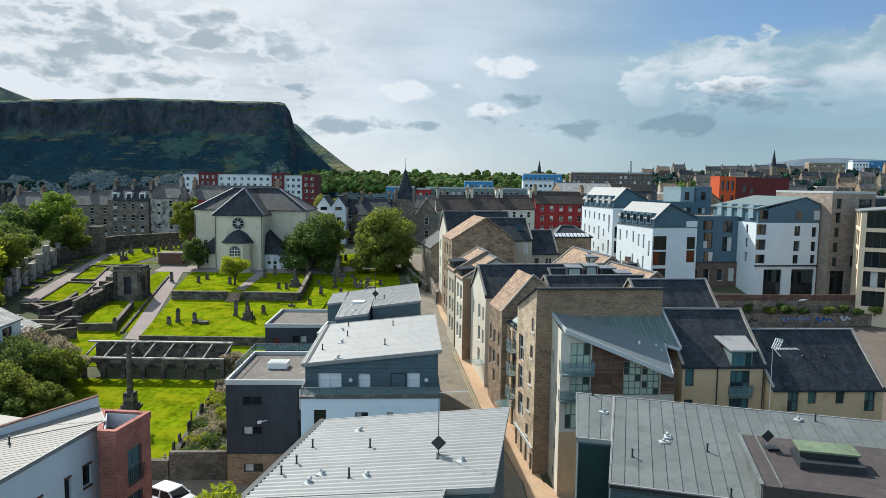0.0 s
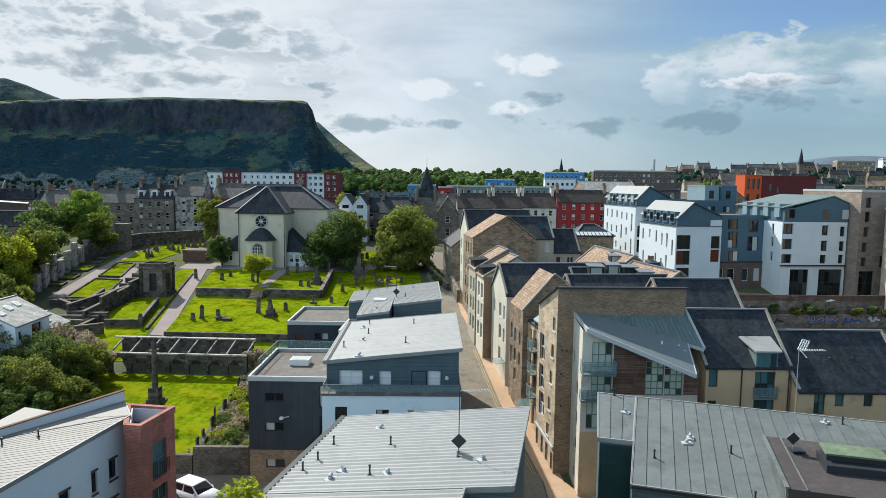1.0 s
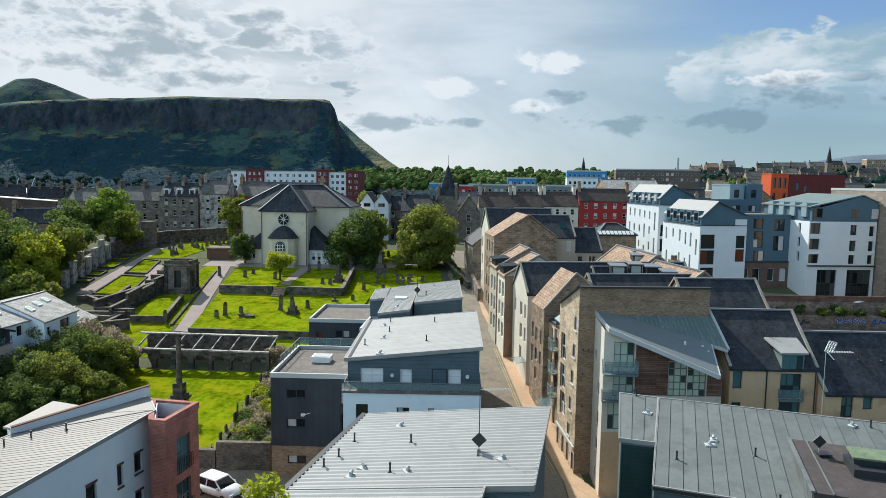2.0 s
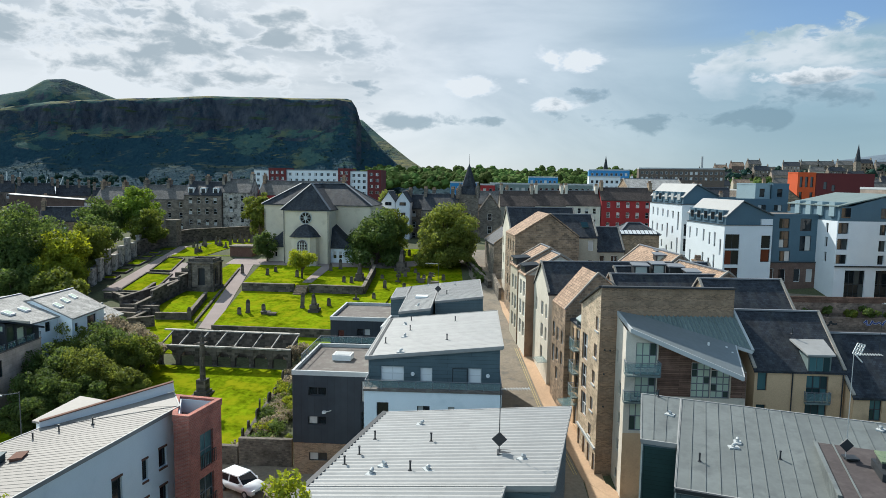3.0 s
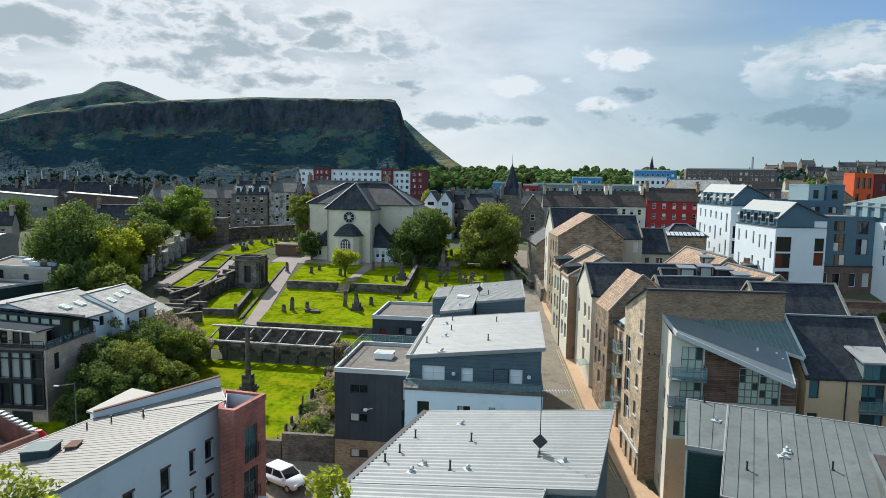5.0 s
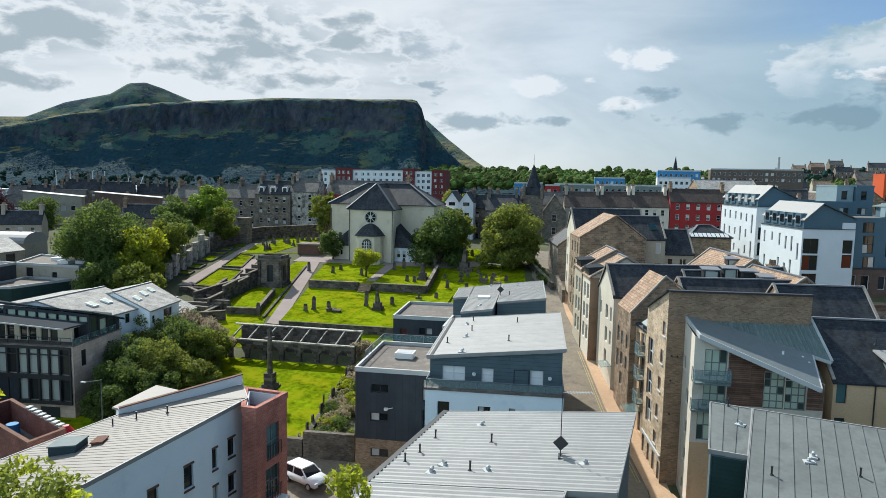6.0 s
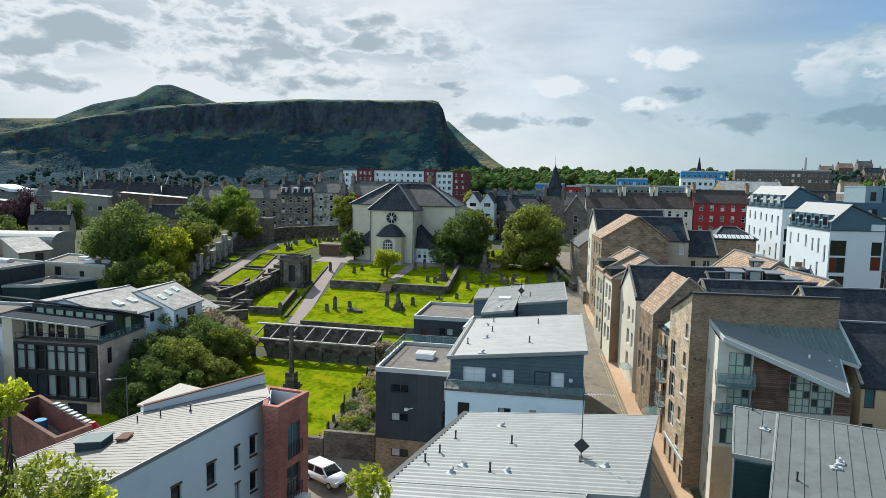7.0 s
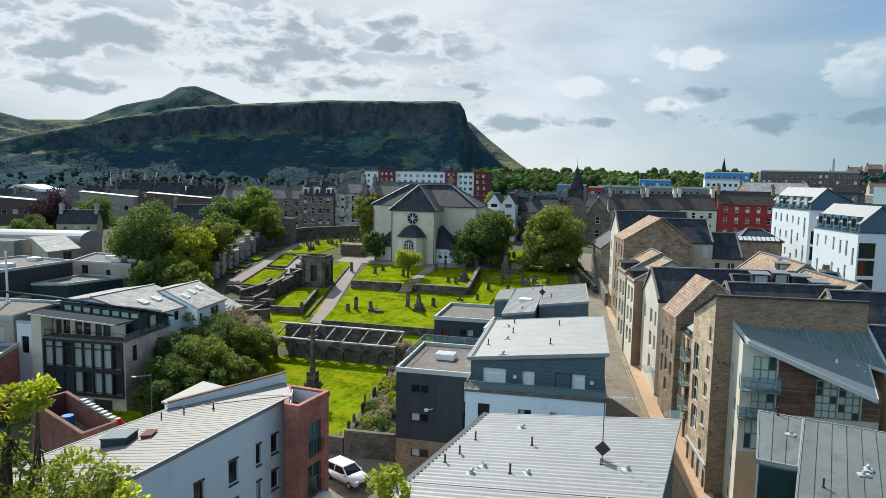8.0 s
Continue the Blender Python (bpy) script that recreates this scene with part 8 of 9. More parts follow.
# ---- the rest of the town: roofs behind roofs ----
def town_house(x, y, yaw, w, d, h, wm, rm, flat, seed, far=False):
    z0 = town_z(x, y) - 1.5
    z = z0 + 1.5 + h
    f = rect(x, y, yaw, w, d)
    th = thing("town_house", ("flat-roofed town building among old roofs" if flat else "stone town house with pitched slate roof"), "house", "roofs of the town")
    th["_wall"] = wm.name
    n = max(2, round(w / 3.2))
    hs = storeys(w, z - 6.2, 2 if not far else 1 + seed % 2, 3.0, n, 1.0, 1.5, 0.5, 0.9)
    walls(th, f, z0, (z,) * 4, wm, {0: hs}, None if far else M_WFRAME if seed % 2 else M_DFRAME)
    if flat:
        flat_roof(th, f, z, M_FELT, 0.4, M_TRIM if seed % 3 else M_DTRIM)
    else:
        gable_roof(th, f, z, min(w, d) * 0.42, rm, 0 if w > d else 1, 0.2)
        for k in range(1 + seed % 2):
            m = 0.6 if k == 0 else w - 0.6
            c, s = math.cos(radians(yaw)), math.sin(radians(yaw))
            chimney(th, x + c * m - s * d / 2, y + s * m + c * d / 2, z + min(w, d) * 0.42 - 0.6, 0.8, 1.8, 1.7, wm, 3, yaw)
    return th


rs = np.random.RandomState(11)
WALLS = (M_STONE, M_DSTONE, M_CREAM, M_STONE, M_DSTONE, M_REDDIM, M_HARL, M_ASHLAR)
FARW = (M_DSTONE, M_DSTONE, M_STONE, M_DSTONE, M_ASHLAR, M_REDDIM, M_DSTONE, M_CREAM)
ROOFS = (M_SLATE, M_SLATEW, M_SLATE, M_SLATEW, M_PANTILE)
i = 0
for a0, a1, step, r0, h0, h1 in ((-60, -24, 3.0, 255, 4.5, 7.5), (-60, -12, 2.6, 305, 5, 8), (-12, 6, 3.0, 222, 6, 9), (8, 14, 2.6, 275, 9, 13),
                                 (14, 24, 3.0, 205, 9, 13), (10, 34, 2.7, 275, 11, 18), (9, 40, 2.0, 350, 8, 12), (8, 42, 1.7, 440, 6, 10), (8, 42, 1.4, 540, 6, 10), (8, 42, 1.25, 640, 6, 10), (8, 42, 1.2, 740, 7, 12)):
    a = a0
    while a < a1:
        r = r0 + rs.uniform(-14, 14)
        x, y = r * math.sin(radians(a)), r * math.cos(radians(a))
        w = r * math.radians(step) * rs.uniform(0.75, 1.0)
        skip = (-24 < a < -11 and 200 < r < 345) or (20.5 < a < 32 and r < 262)
        if not skip:
            town_house(x, y, -a * 0.4 + rs.uniform(-8, 8), w, rs.uniform(7.5, 10), rs.uniform(h0, h1) - 1, (WALLS if r0 < 300 else FARW)[rs.randint(8)], ROOFS[rs.randint(5)], rs.rand() < 0.25, i, r0 > 290)
        i += 1
        a += step


def steeple(label, az, r, z0, zt, w):
    x, y = r * math.sin(radians(az)), r * math.cos(radians(az))
    th = thing("church_spire", label, "spire")
    zm = z0 + (zt - z0) * 0.42
    f = rect(x - w / 2, y, 0, w, w)
    walls(th, f, z0 - 20, (zm,) * 4, M_DSTONE)
    bm = bmesh.new()
    tube(bm, (x, y + w / 2, zm), (x, y + w / 2, zt), w * 0.62, 0.08, 8)
    part("spire", bm, M_SLATE, th)


steeple("slim dark church spire on the skyline", 7.95, 560, 30, 51, 3.6)
steeple("slim dark church spire on the ridge", 26.1, 690, 40, 66, 4.2)
for label, az, r, w, z, h, m in (("long brown office block on the skyline", 10.6, 430, 50, 27, 17.5, M_TIMBERD), ("white and blue hospital block on the ridge", 31.2, 760, 60, 44, 20, M_BLUEPAINT2), ("white tower block on the ridge", 31.2, 755, 14, 44, 18.5, M_HARL), ("blue shed beyond the trees", 1.6, 400, 17, 18, 20, M_BLUEPAINT2),
                                 ("long green-roofed shed beyond the old tower", -1.7, 330, 50, 17, 17.2, M_METALG), ("long blue-clad block beyond the trees", 6.6, 420, 24, 23, 20, M_BLUEPAINT2), ("white office block among roofs", 6.6, 380, 17, 19, 19.5, M_HARL), ("dark museum block on the ridge", 28.4, 700, 30, 44, 16, M_STONE), ("red shed beyond the old tower", -2.5, 326, 7, 17, 16.6, M_REDW), ("blue shed beyond the old tower", -5.1, 332, 14, 17, 17.4, M_BLUEPAINT2)):
    x, y = r * math.sin(radians(az)), r * math.cos(radians(az))
    f = rect(x, y, -az * 0.5, w, 14)
    th = thing("far_block", label, "building")
    walls(th, f, z - 12, (z + h - 6,) * 4, m, {0: storeys(w, z + h - 13.5, 2, 3.3, max(2, round(w / 3)), 1.5, 1.7, 0.5, 0.8)}, M_WFRAME)
    flat_roof(th, f, z + h - 6, M_FELT, 0.6, M_TRIM)
bm = bmesh.new()
tube(bm, (460 * math.sin(radians(15.4)), 460 * math.cos(radians(15.4)), 20), (460 * math.sin(radians(15.4)), 460 * math.cos(radians(15.4)), 47), 0.9, 0.7, 8)
tagged(part("chimney_stack", bm, M_TRIM), "slim tall chimney stack among the roofs", "chimney")

# ---- buildings beside the churchyard ----
th = thing("glazed_flats", "flats with a black-framed glass front and set-back top", "apartment block")
f = rect(-61.95, 59.5, 5, 10.15, 8.8)
bay = 9.7 / 8
hg = [(0.15 + bay * k, 0.15 + bay * (k + 1), 8.3, 11.1, 1, 1) for k in range(8)] + [(0.15 + bay * k, 0.15 + bay * (k + 1), 5.4, 7.75, 1, 1) for k in range(3, 8)]
walls(th, f, 2.5, (11.45,) * 4, M_PINKSTONE, {0: hg, 1: [(1.35, 2.2, 8.9, 10.7)]}, M_DFRAME, 0.07, gmat=GLASS_PALE)
o, d, out, n = along(f[0], f[1])


def on_front(s, k, z):
    return o + d * s + out * k + Vector((0, 0, z))


for z, h in ((11.2, 0.26), (10.45, 0.1), (8.02, 0.5), (5.2, 0.36)):
    bm = bmesh.new()
    beam(bm, on_front(0.05, 0.1, z), on_front(9.95, 0.1, z), 0.22, h)
    part("glazing_rail", bm, M_DTRIM, th)
for k in range(9):
    bm = bmesh.new()
    beam(bm, on_front(0.15 + bay * k, 0.1, 5.2), on_front(0.15 + bay * k, 0.1, 11.2), 0.2, 0.15)
    part("mullion", bm, M_DTRIM, th)
for s0, s1, z0, z1, m, name in ((0.15, 0.15 + 3 * bay, 5.3, 7.8, M_DARK, "dark_panel"), (6.2, 8.4, 2.6, 4.7, M_DTRIM, "garage_door")):
    bm = bmesh.new()
    slab(bm, [on_front(s0, 0.06, z1), on_front(s1, 0.06, z1), on_front(s1, 0.01, z1), on_front(s0, 0.01, z1)], z1 - z0)
    part(name, bm, m, th)
bm = bmesh.new()
slab(bm, [on_front(*v, 13.95) for v in ((-1.25, 0.25), (0.0, 0.25), (0.0, -1.4), (-1.25, -1.4))], 11.5)
part("end_fin", bm, M_PALE, th)
f2 = rect(-61.9, 61.0, 5, 8.9, 7.2)
walls(th, f2, 11.45, (13.75, 13.35, 13.35, 13.75), M_PALE, {0: [(0.2, 1.0, 11.55, 13.2), (1.15, 2.1, 11.55, 13.2), (2.7, 3.6, 11.55, 13.2), (3.75, 4.7, 11.55, 13.2), (5.2, 6.1, 11.55, 13.1), (6.25, 7.2, 11.55, 13.1)], 1: [(0.3, 1.7, 11.55, 13.0), (1.9, 3.3, 11.55, 13.0), (3.5, 4.9, 11.55, 13.0)]}, M_DFRAME, name="upper_wall", gmat=GLASS_SHOP)
CANOPY = [on_front(s, k, z) for s, k, z in ((-1.3, 0.55, 14.2), (9.6, 0.55, 13.5), (10.6, -2.0, 13.65), (-1.0, -2.0, 14.35))]
bm = bmesh.new()
slab(bm, CANOPY, 0.16)
part("canopy", bm, M_DPLATE, th)
bm = bmesh.new()
beam(bm, CANOPY[0] + out * 0.05 + Vector((0, 0, -0.1)), CANOPY[1] + out * 0.05 + Vector((0, 0, -0.1)), 0.12, 0.14)
part("gutter", bm, M_TRIM, th)
f3 = rect(-62.2, 62.3, 5, 10.2, 5.6)
walls(th, f3, 11.45, (15.0, 14.35, 12.9, 13.6), M_DARK, {0: [(0.3 + 1.22 * k, 1.4 + 1.22 * k, 13.4, 14.62 - 0.075 * k) for k in range(8)], 1: [(0.3, 1.7, 11.6, 13.85), (1.9, 3.3, 11.6, 13.45), (3.5, 4.9, 11.6, 13.0)]}, M_DFRAME, name="clerestory_wall", gmat=GLASS_GREEN)
bm = bmesh.new()
slab(bm, [(-70.2, 61.4, 15.95), (-51.5, 63.0, 14.72), (-52.2, 69.3, 12.75), (-70.4, 69.5, 13.9)], 0.22)
part("roof_plate", bm, M_DPLATE, th)
rail(th, [(*p, 11.5) for p in (f[1], f[2])], 0.7)
rail(th, [on_front(0.1, -0.1, 11.5), on_front(9.9, -0.1, 11.5)], 0.8, False)
bm = bmesh.new()
slab(bm, [(*p, 11.54) for p in grow(f, 0.05)], 0.16)
part("terrace_deck", bm, M_FELT, th)
f4 = rect(-66.6, 60.4, 3, 4.1, 11)
walls(th, f4, 3, (12.6,) * 4, M_HARL, {0: [(0.6, 1.6, 9.0, 11.0)]}, M_DFRAME, name="side_wall")
flat_roof(th, f4, 12.6, M_ZINC, 0.2)

def slate_house(label, foot, eave, rise, holes, lights, wall=M_HARLN):
    """White house with a slate gable roof whose ridge follows its long side, and roof windows on the near slope."""
    th = house("white_house", label, foot, 3, eave, wall, holes, M_DFRAME, "", "house")
    gable_roof(th, foot, eave, rise, M_SLATEP, 1, 0.4)
    a, b, c, d = (Vector((*p, eave)) for p in foot)
    ridge = (a.lerp(b, 0.5) + Vector((0, 0, rise)), d.lerp(c, 0.5) + Vector((0, 0, rise)))
    for t, u in lights:
        e, r = b.lerp(c, t), ridge[0].lerp(ridge[1], t)
        along_roof, up_roof = (c - b).normalized(), (r - e).normalized()
        nrm = along_roof.cross(up_roof)
        nrm = nrm if nrm.z > 0 else -nrm
        m = e.lerp(r, u) + nrm * 0.34
        q = [m + along_roof * i * 0.42 + up_roof * j * 0.75 for i, j in ((-1, -1), (1, -1), (1, 1), (-1, 1))]
        bm = bmesh.new()
        slab(bm, q, 0.22)
        pane = part("rooflight", bm, M_WFRAME, th)
        bm = bmesh.new()
        slab(bm, [m + (v - m) * 0.8 + nrm * 0.02 for v in q], 0.02)
        part("pane", bm, GLASS_GREEN, pane)
    return th


slate_house("long white rendered house under a pale lichened slate roof", [(-72.0, 69.5), (-54.8, 67.2), (-54.3, 76.6), (-71.4, 82.0)], 12.8, 1.5,
            {1: [(0.5, 2.3, 9.3, 12.3), (3.6, 4.2, 10.9, 12.2), (5.3, 6.2, 11.2, 12.4), (3.6, 4.2, 8.2, 9.4), (7.6, 8.6, 8.0, 9.8)], 0: [(4.9, 6.2, 10.2, 12.0)]}, ((0.36, 0.42), (0.6, 0.42)))
slate_house("white rendered wing stepping forward under a slate roof", [(-66.0, 79.0), (-51.9, 73.6), (-52.6, 81.0), (-66.0, 88.0)], 12.8, 1.5,
            {1: [(3.4, 5.6, 10.3, 12.3), (3.4, 5.6, 7.4, 9.3), (0.6, 1.3, 11.0, 12.0)]}, ((0.16, 0.5), (0.45, 0.6), (0.72, 0.66)))
slate_house("low white rendered end of the slate-roofed house", [(-60.2, 84.0), (-52.5, 81.2), (-53.0, 85.6), (-60.6, 88.6)], 10.9, 0.9,
            {1: [(1.4, 2.4, 8.4, 9.8)]}, ((0.3, 0.5),))


def low_block(label, f, z0, z, m, holes=None, lights=()):
    th = thing("flat_roofed_block", label, "building")
    walls(th, f, z0, (z,) * 4, m, holes or {}, M_DFRAME)
    flat_roof(th, f, z, M_FELT, 0.3, M_TRIM)
    for x, y in lights:
        bm = bmesh.new()
        box(bm, x - 1.1, y - 0.8, z - 0.1, x + 1.1, y + 0.8, z + 0.55)
        part("rooflight", bm, M_WFRAME, th)


low_block("grey rendered flat-roofed block with rooflights", [(-97.1, 100.3), (-84, 100), (-85.8, 108.3), (-102.5, 112.1)], 4, 13.5, M_STONEP, {0: [(2.2, 3.6, 9.5, 13.0), (7.6, 8.6, 11.0, 12.4)]}, ((-90, 104), (-86.8, 104.6), (-94, 107)))
low_block("dark metal-clad block with a flat roof", [(-110, 70), (-93.9, 68), (-94.1, 97.3), (-107, 99)], 9.6, 14.0, M_DARK, {}, ((-98.5, 88), (-101, 96), (-98, 78)))
low_block("pale rendered lower storey of the dark block", [(-109, 70.5), (-94.2, 68.5), (-94.4, 97.0), (-106, 98)], 3, 9.55, M_STONEP)
low_block("dark roof terrace with a glass edge", [(-93.6, 88), (-88.2, 90), (-85.4, 99.6), (-94, 99.8)], 3, 11.2, M_DGREEN)
low_block("low block with a pale green roof", [(-140, 106), (-121, 110), (-122, 117), (-142, 118)], 5, 15.2, M_STONEP)
low_block("red brick flats with dark windows", [(-76, 46), (-62.6, 53.5), (-66, 60), (-79, 55)], 1, 10.0, M_RED, {0: [(12.0, 13.2, 5.5, 8.0, 2, 1), (8.5, 10, 5.5, 8.0, 2, 1)], 1: [(1, 2.5, 5.5, 8)]})
low_block("white and grey wing beside the glazed flats", [(-82, 58), (-66.9, 60.3), (-67.6, 70), (-83, 68)], 2, 13.0, M_STONEP, {0: [(10, 11.2, 10, 12), (13, 14, 10, 12)]})
f = [(-119.7, 113.0), (-105.4, 103.1), (-105.0, 110.6), (-115.5, 117.5)]
t2 = house("low_house", "low grey house with a stained white tilted roof", f, 6, (16, 14.5, 14.5, 16), M_STONEP, {1: [(3.5, 5.5, 12.6, 14.2)]}, M_DFRAME, "", "house")
bm = bmesh.new()
slab(bm, [(*p, z + 0.15) for p, z in zip(grow(f, 0.25), (16, 14.5, 14.5, 16))], 0.18)
part("roof_slope", bm, M_SLATEP, t2)
f = rect(-140, 113.5, 14, 27, 9)
t2 = house("vaulted_hall", "long hall under a grey curved metal roof", f, 5, 14.6, M_STONEP, {}, M_DFRAME, "", "hall")
o, dd, out, n = along(f[0], f[1])
bm = bmesh.new()
rim = [[bm.verts.new(o + dd * s - out * (4.5 - 4.8 * math.cos(math.pi * k / 10)) + Vector((0, 0, 14.6 + 2.2 * math.sin(math.pi * k / 10)))) for k in range(11)] for s in (0, n)]
for k in range(10):
    bm.faces.new((rim[0][k], rim[1][k], rim[1][k + 1], rim[0][k + 1]))
for r in rim:
    bm.faces.new(r)
bmesh.ops.recalc_face_normals(bm, faces=bm.faces)
part("curved_roof", bm, M_METAL, t2)
for x, y, w, yaw, z, m in ((-157, 166, 15, 34, 24.0, M_STONEP), (-139, 173, 18, 31, 24.0, M_REDDIM), (-182, 152, 16, 38, 22.6, M_REDDIM)):
    f = rect(x, y, yaw, w, 9)
    t2 = house("low_flats", "brick flats with a pale shallow roof", f, 8, (z, z - 1.6, z - 1.6, z), m, {0: storeys(w, z - 6.4, 1, 3, 5, 1.3, 1.4, 1.0, 0.9)}, M_WFRAME, "", "house")
    roof_on(t2, (f[0], f[1]), -0.4, z, w + 0.4, z - 1.6, 9, M_ZINC)
tenement("small slate-roofed house with tall chimneys", -134.5, 134.5, 30, 9, 7, 8, 17.2, 3.0, M_STONEP, M_SLATE, rows=1, cols=3, stacks=2)
tenement("slate-roofed lodge among trees", -112, 148.5, 26, 10.5, 8, 8, 18.6, 3.2, M_STONE, M_SLATE, rows=1, cols=3, stacks=1)
# slanted white masts and sails of a tent roof beyond
th = thing("tent_roof", "white tensile tent roof with leaning masts", "tent roof")
for k, (az, lean) in enumerate(((-41.2, 0.03), (-40.3, 0.02), (-39.0, -0.06), (-38.3, -0.1), (-36.9, -0.2), (-36.2, -0.3))):
    r = 430
    x, y = r * math.sin(radians(az)), r * math.cos(radians(az))
    bm = bmesh.new()
    tube(bm, (x, y, 10), (x - lean * 26, y, 30.6 - 2.4 * (k > 3)), 0.32, 0.22, 6)
    part("mast", bm, M_WFRAME, th)
for az, w in ((-36.7, 12), (-35.5, 7), (-46.6, 32), (-24.5, 24)):
    r = 430
    x, y = r * math.sin(radians(az)), r * math.cos(radians(az))
    bm = bmesh.new()
    n = 10
    for i in range(n):
        s, t = i / n, (i + 1) / n
        z = lambda q: 19.5 + 2.6 * math.sin(math.pi * q) + 1.2 * math.sin(7 * q)
        slab(bm, [(x - w / 2 + w * s, y, z(s)), (x - w / 2 + w * t, y, z(t)), (x - w / 2 + w * t, y + 14, z(t)), (x - w / 2 + w * s, y + 14, z(s))], 1.5)
    part("sail", bm, M_HARL, th)

# walled brick court in front of the glazed flats
th = thing("brick_court", "red brick roof court with a pale coping", "wall")
f = [(-50.97, 47.24), (-40.71, 42.34), (-40.06, 45.56), (-50.2, 50.75)]
g = grow(f, -0.35)
for i in range(4):
    a, b, c, d = f[i], f[(i + 1) % 4], g[(i + 1) % 4], g[i]
    bm = bmesh.new()
    slab(bm, [(*a, 9.0), (*b, 9.0), (*c, 9.0), (*d, 9.0)], 8.5)
    part("court_wall", bm, M_COURT, th)
    bm = bmesh.new()
    slab(bm, [(*a, 9.12), (*b, 9.12), (*c, 9.12), (*d, 9.12)], 0.12)
    part("coping", bm, M_SANDRED, th)
bm = bmesh.new()
slab(bm, [(*p, 7.0) for p in g], 0.3)
part("court_floor", bm, M_FELT, th)
for i in range(8):
    p = Vector(f[3]).lerp(Vector(f[2]), 0.35 + 0.08 * i)
    bm = bmesh.new()
    box(bm, p.x - 0.22, p.y - 0.3, 9.13, p.x + 0.22, p.y + 0.25, 9.25)
    part("coping_block", bm, M_TRIM, th)
bm = bmesh.new()
tube(bm, (-47.2, 47.6, 7.0), (-47.2, 47.6, 8.1), 0.6, 0.5, 12)
tagged(part("water_butt", bm, M_BLUEPAINT2), "dull blue barrel standing in the brick court", "barrel")
bm = bmesh.new()
tube(bm, (-46.6, 53.0, 3.0), (-46.6, 53.0, 5.4), 0.75, 0.75, 14)
tube(bm, (-46.6, 53.0, 5.4), (-46.6, 53.0, 6.0), 0.75, 0.3, 14)
tagged(part("red_tank", bm, M_REDPAINT), "round red tank beside the glazed flats", "tank")

bm = bmesh.new()
tube(bm, (-75.3, 67.2, 12.6), (-75.3, 67.2, 19.7), 0.16, 0.12, 8)
tube(bm, (-75.3, 67.2, 12.6), (-75.3, 67.2, 13.3), 0.3, 0.3, 8)
tagged(part("flagpole", bm, M_WFRAME), "plain white pole on a flat roof", "pole")

# street lamp
th = thing("street_lamp", "grey street lamp with a curved arm", "street lamp", at=(-45.2, 56.2, ground_z(0, 56.2)))
bm = bmesh.new()
tube(bm, (0, 0, 0), (0, 0, 6.6), 0.06, 0.04, 8)
tube(bm, (0, 0, 6.5), (-1.5, -0.3, 6.3), 0.05, 0.05, 6)
part("post", bm, M_METAL2, th)
bm = bmesh.new()
box(bm, -2.0, -0.42, 6.22, -1.45, -0.2, 6.31)
part("lamp_head", bm, M_TRIM, th)


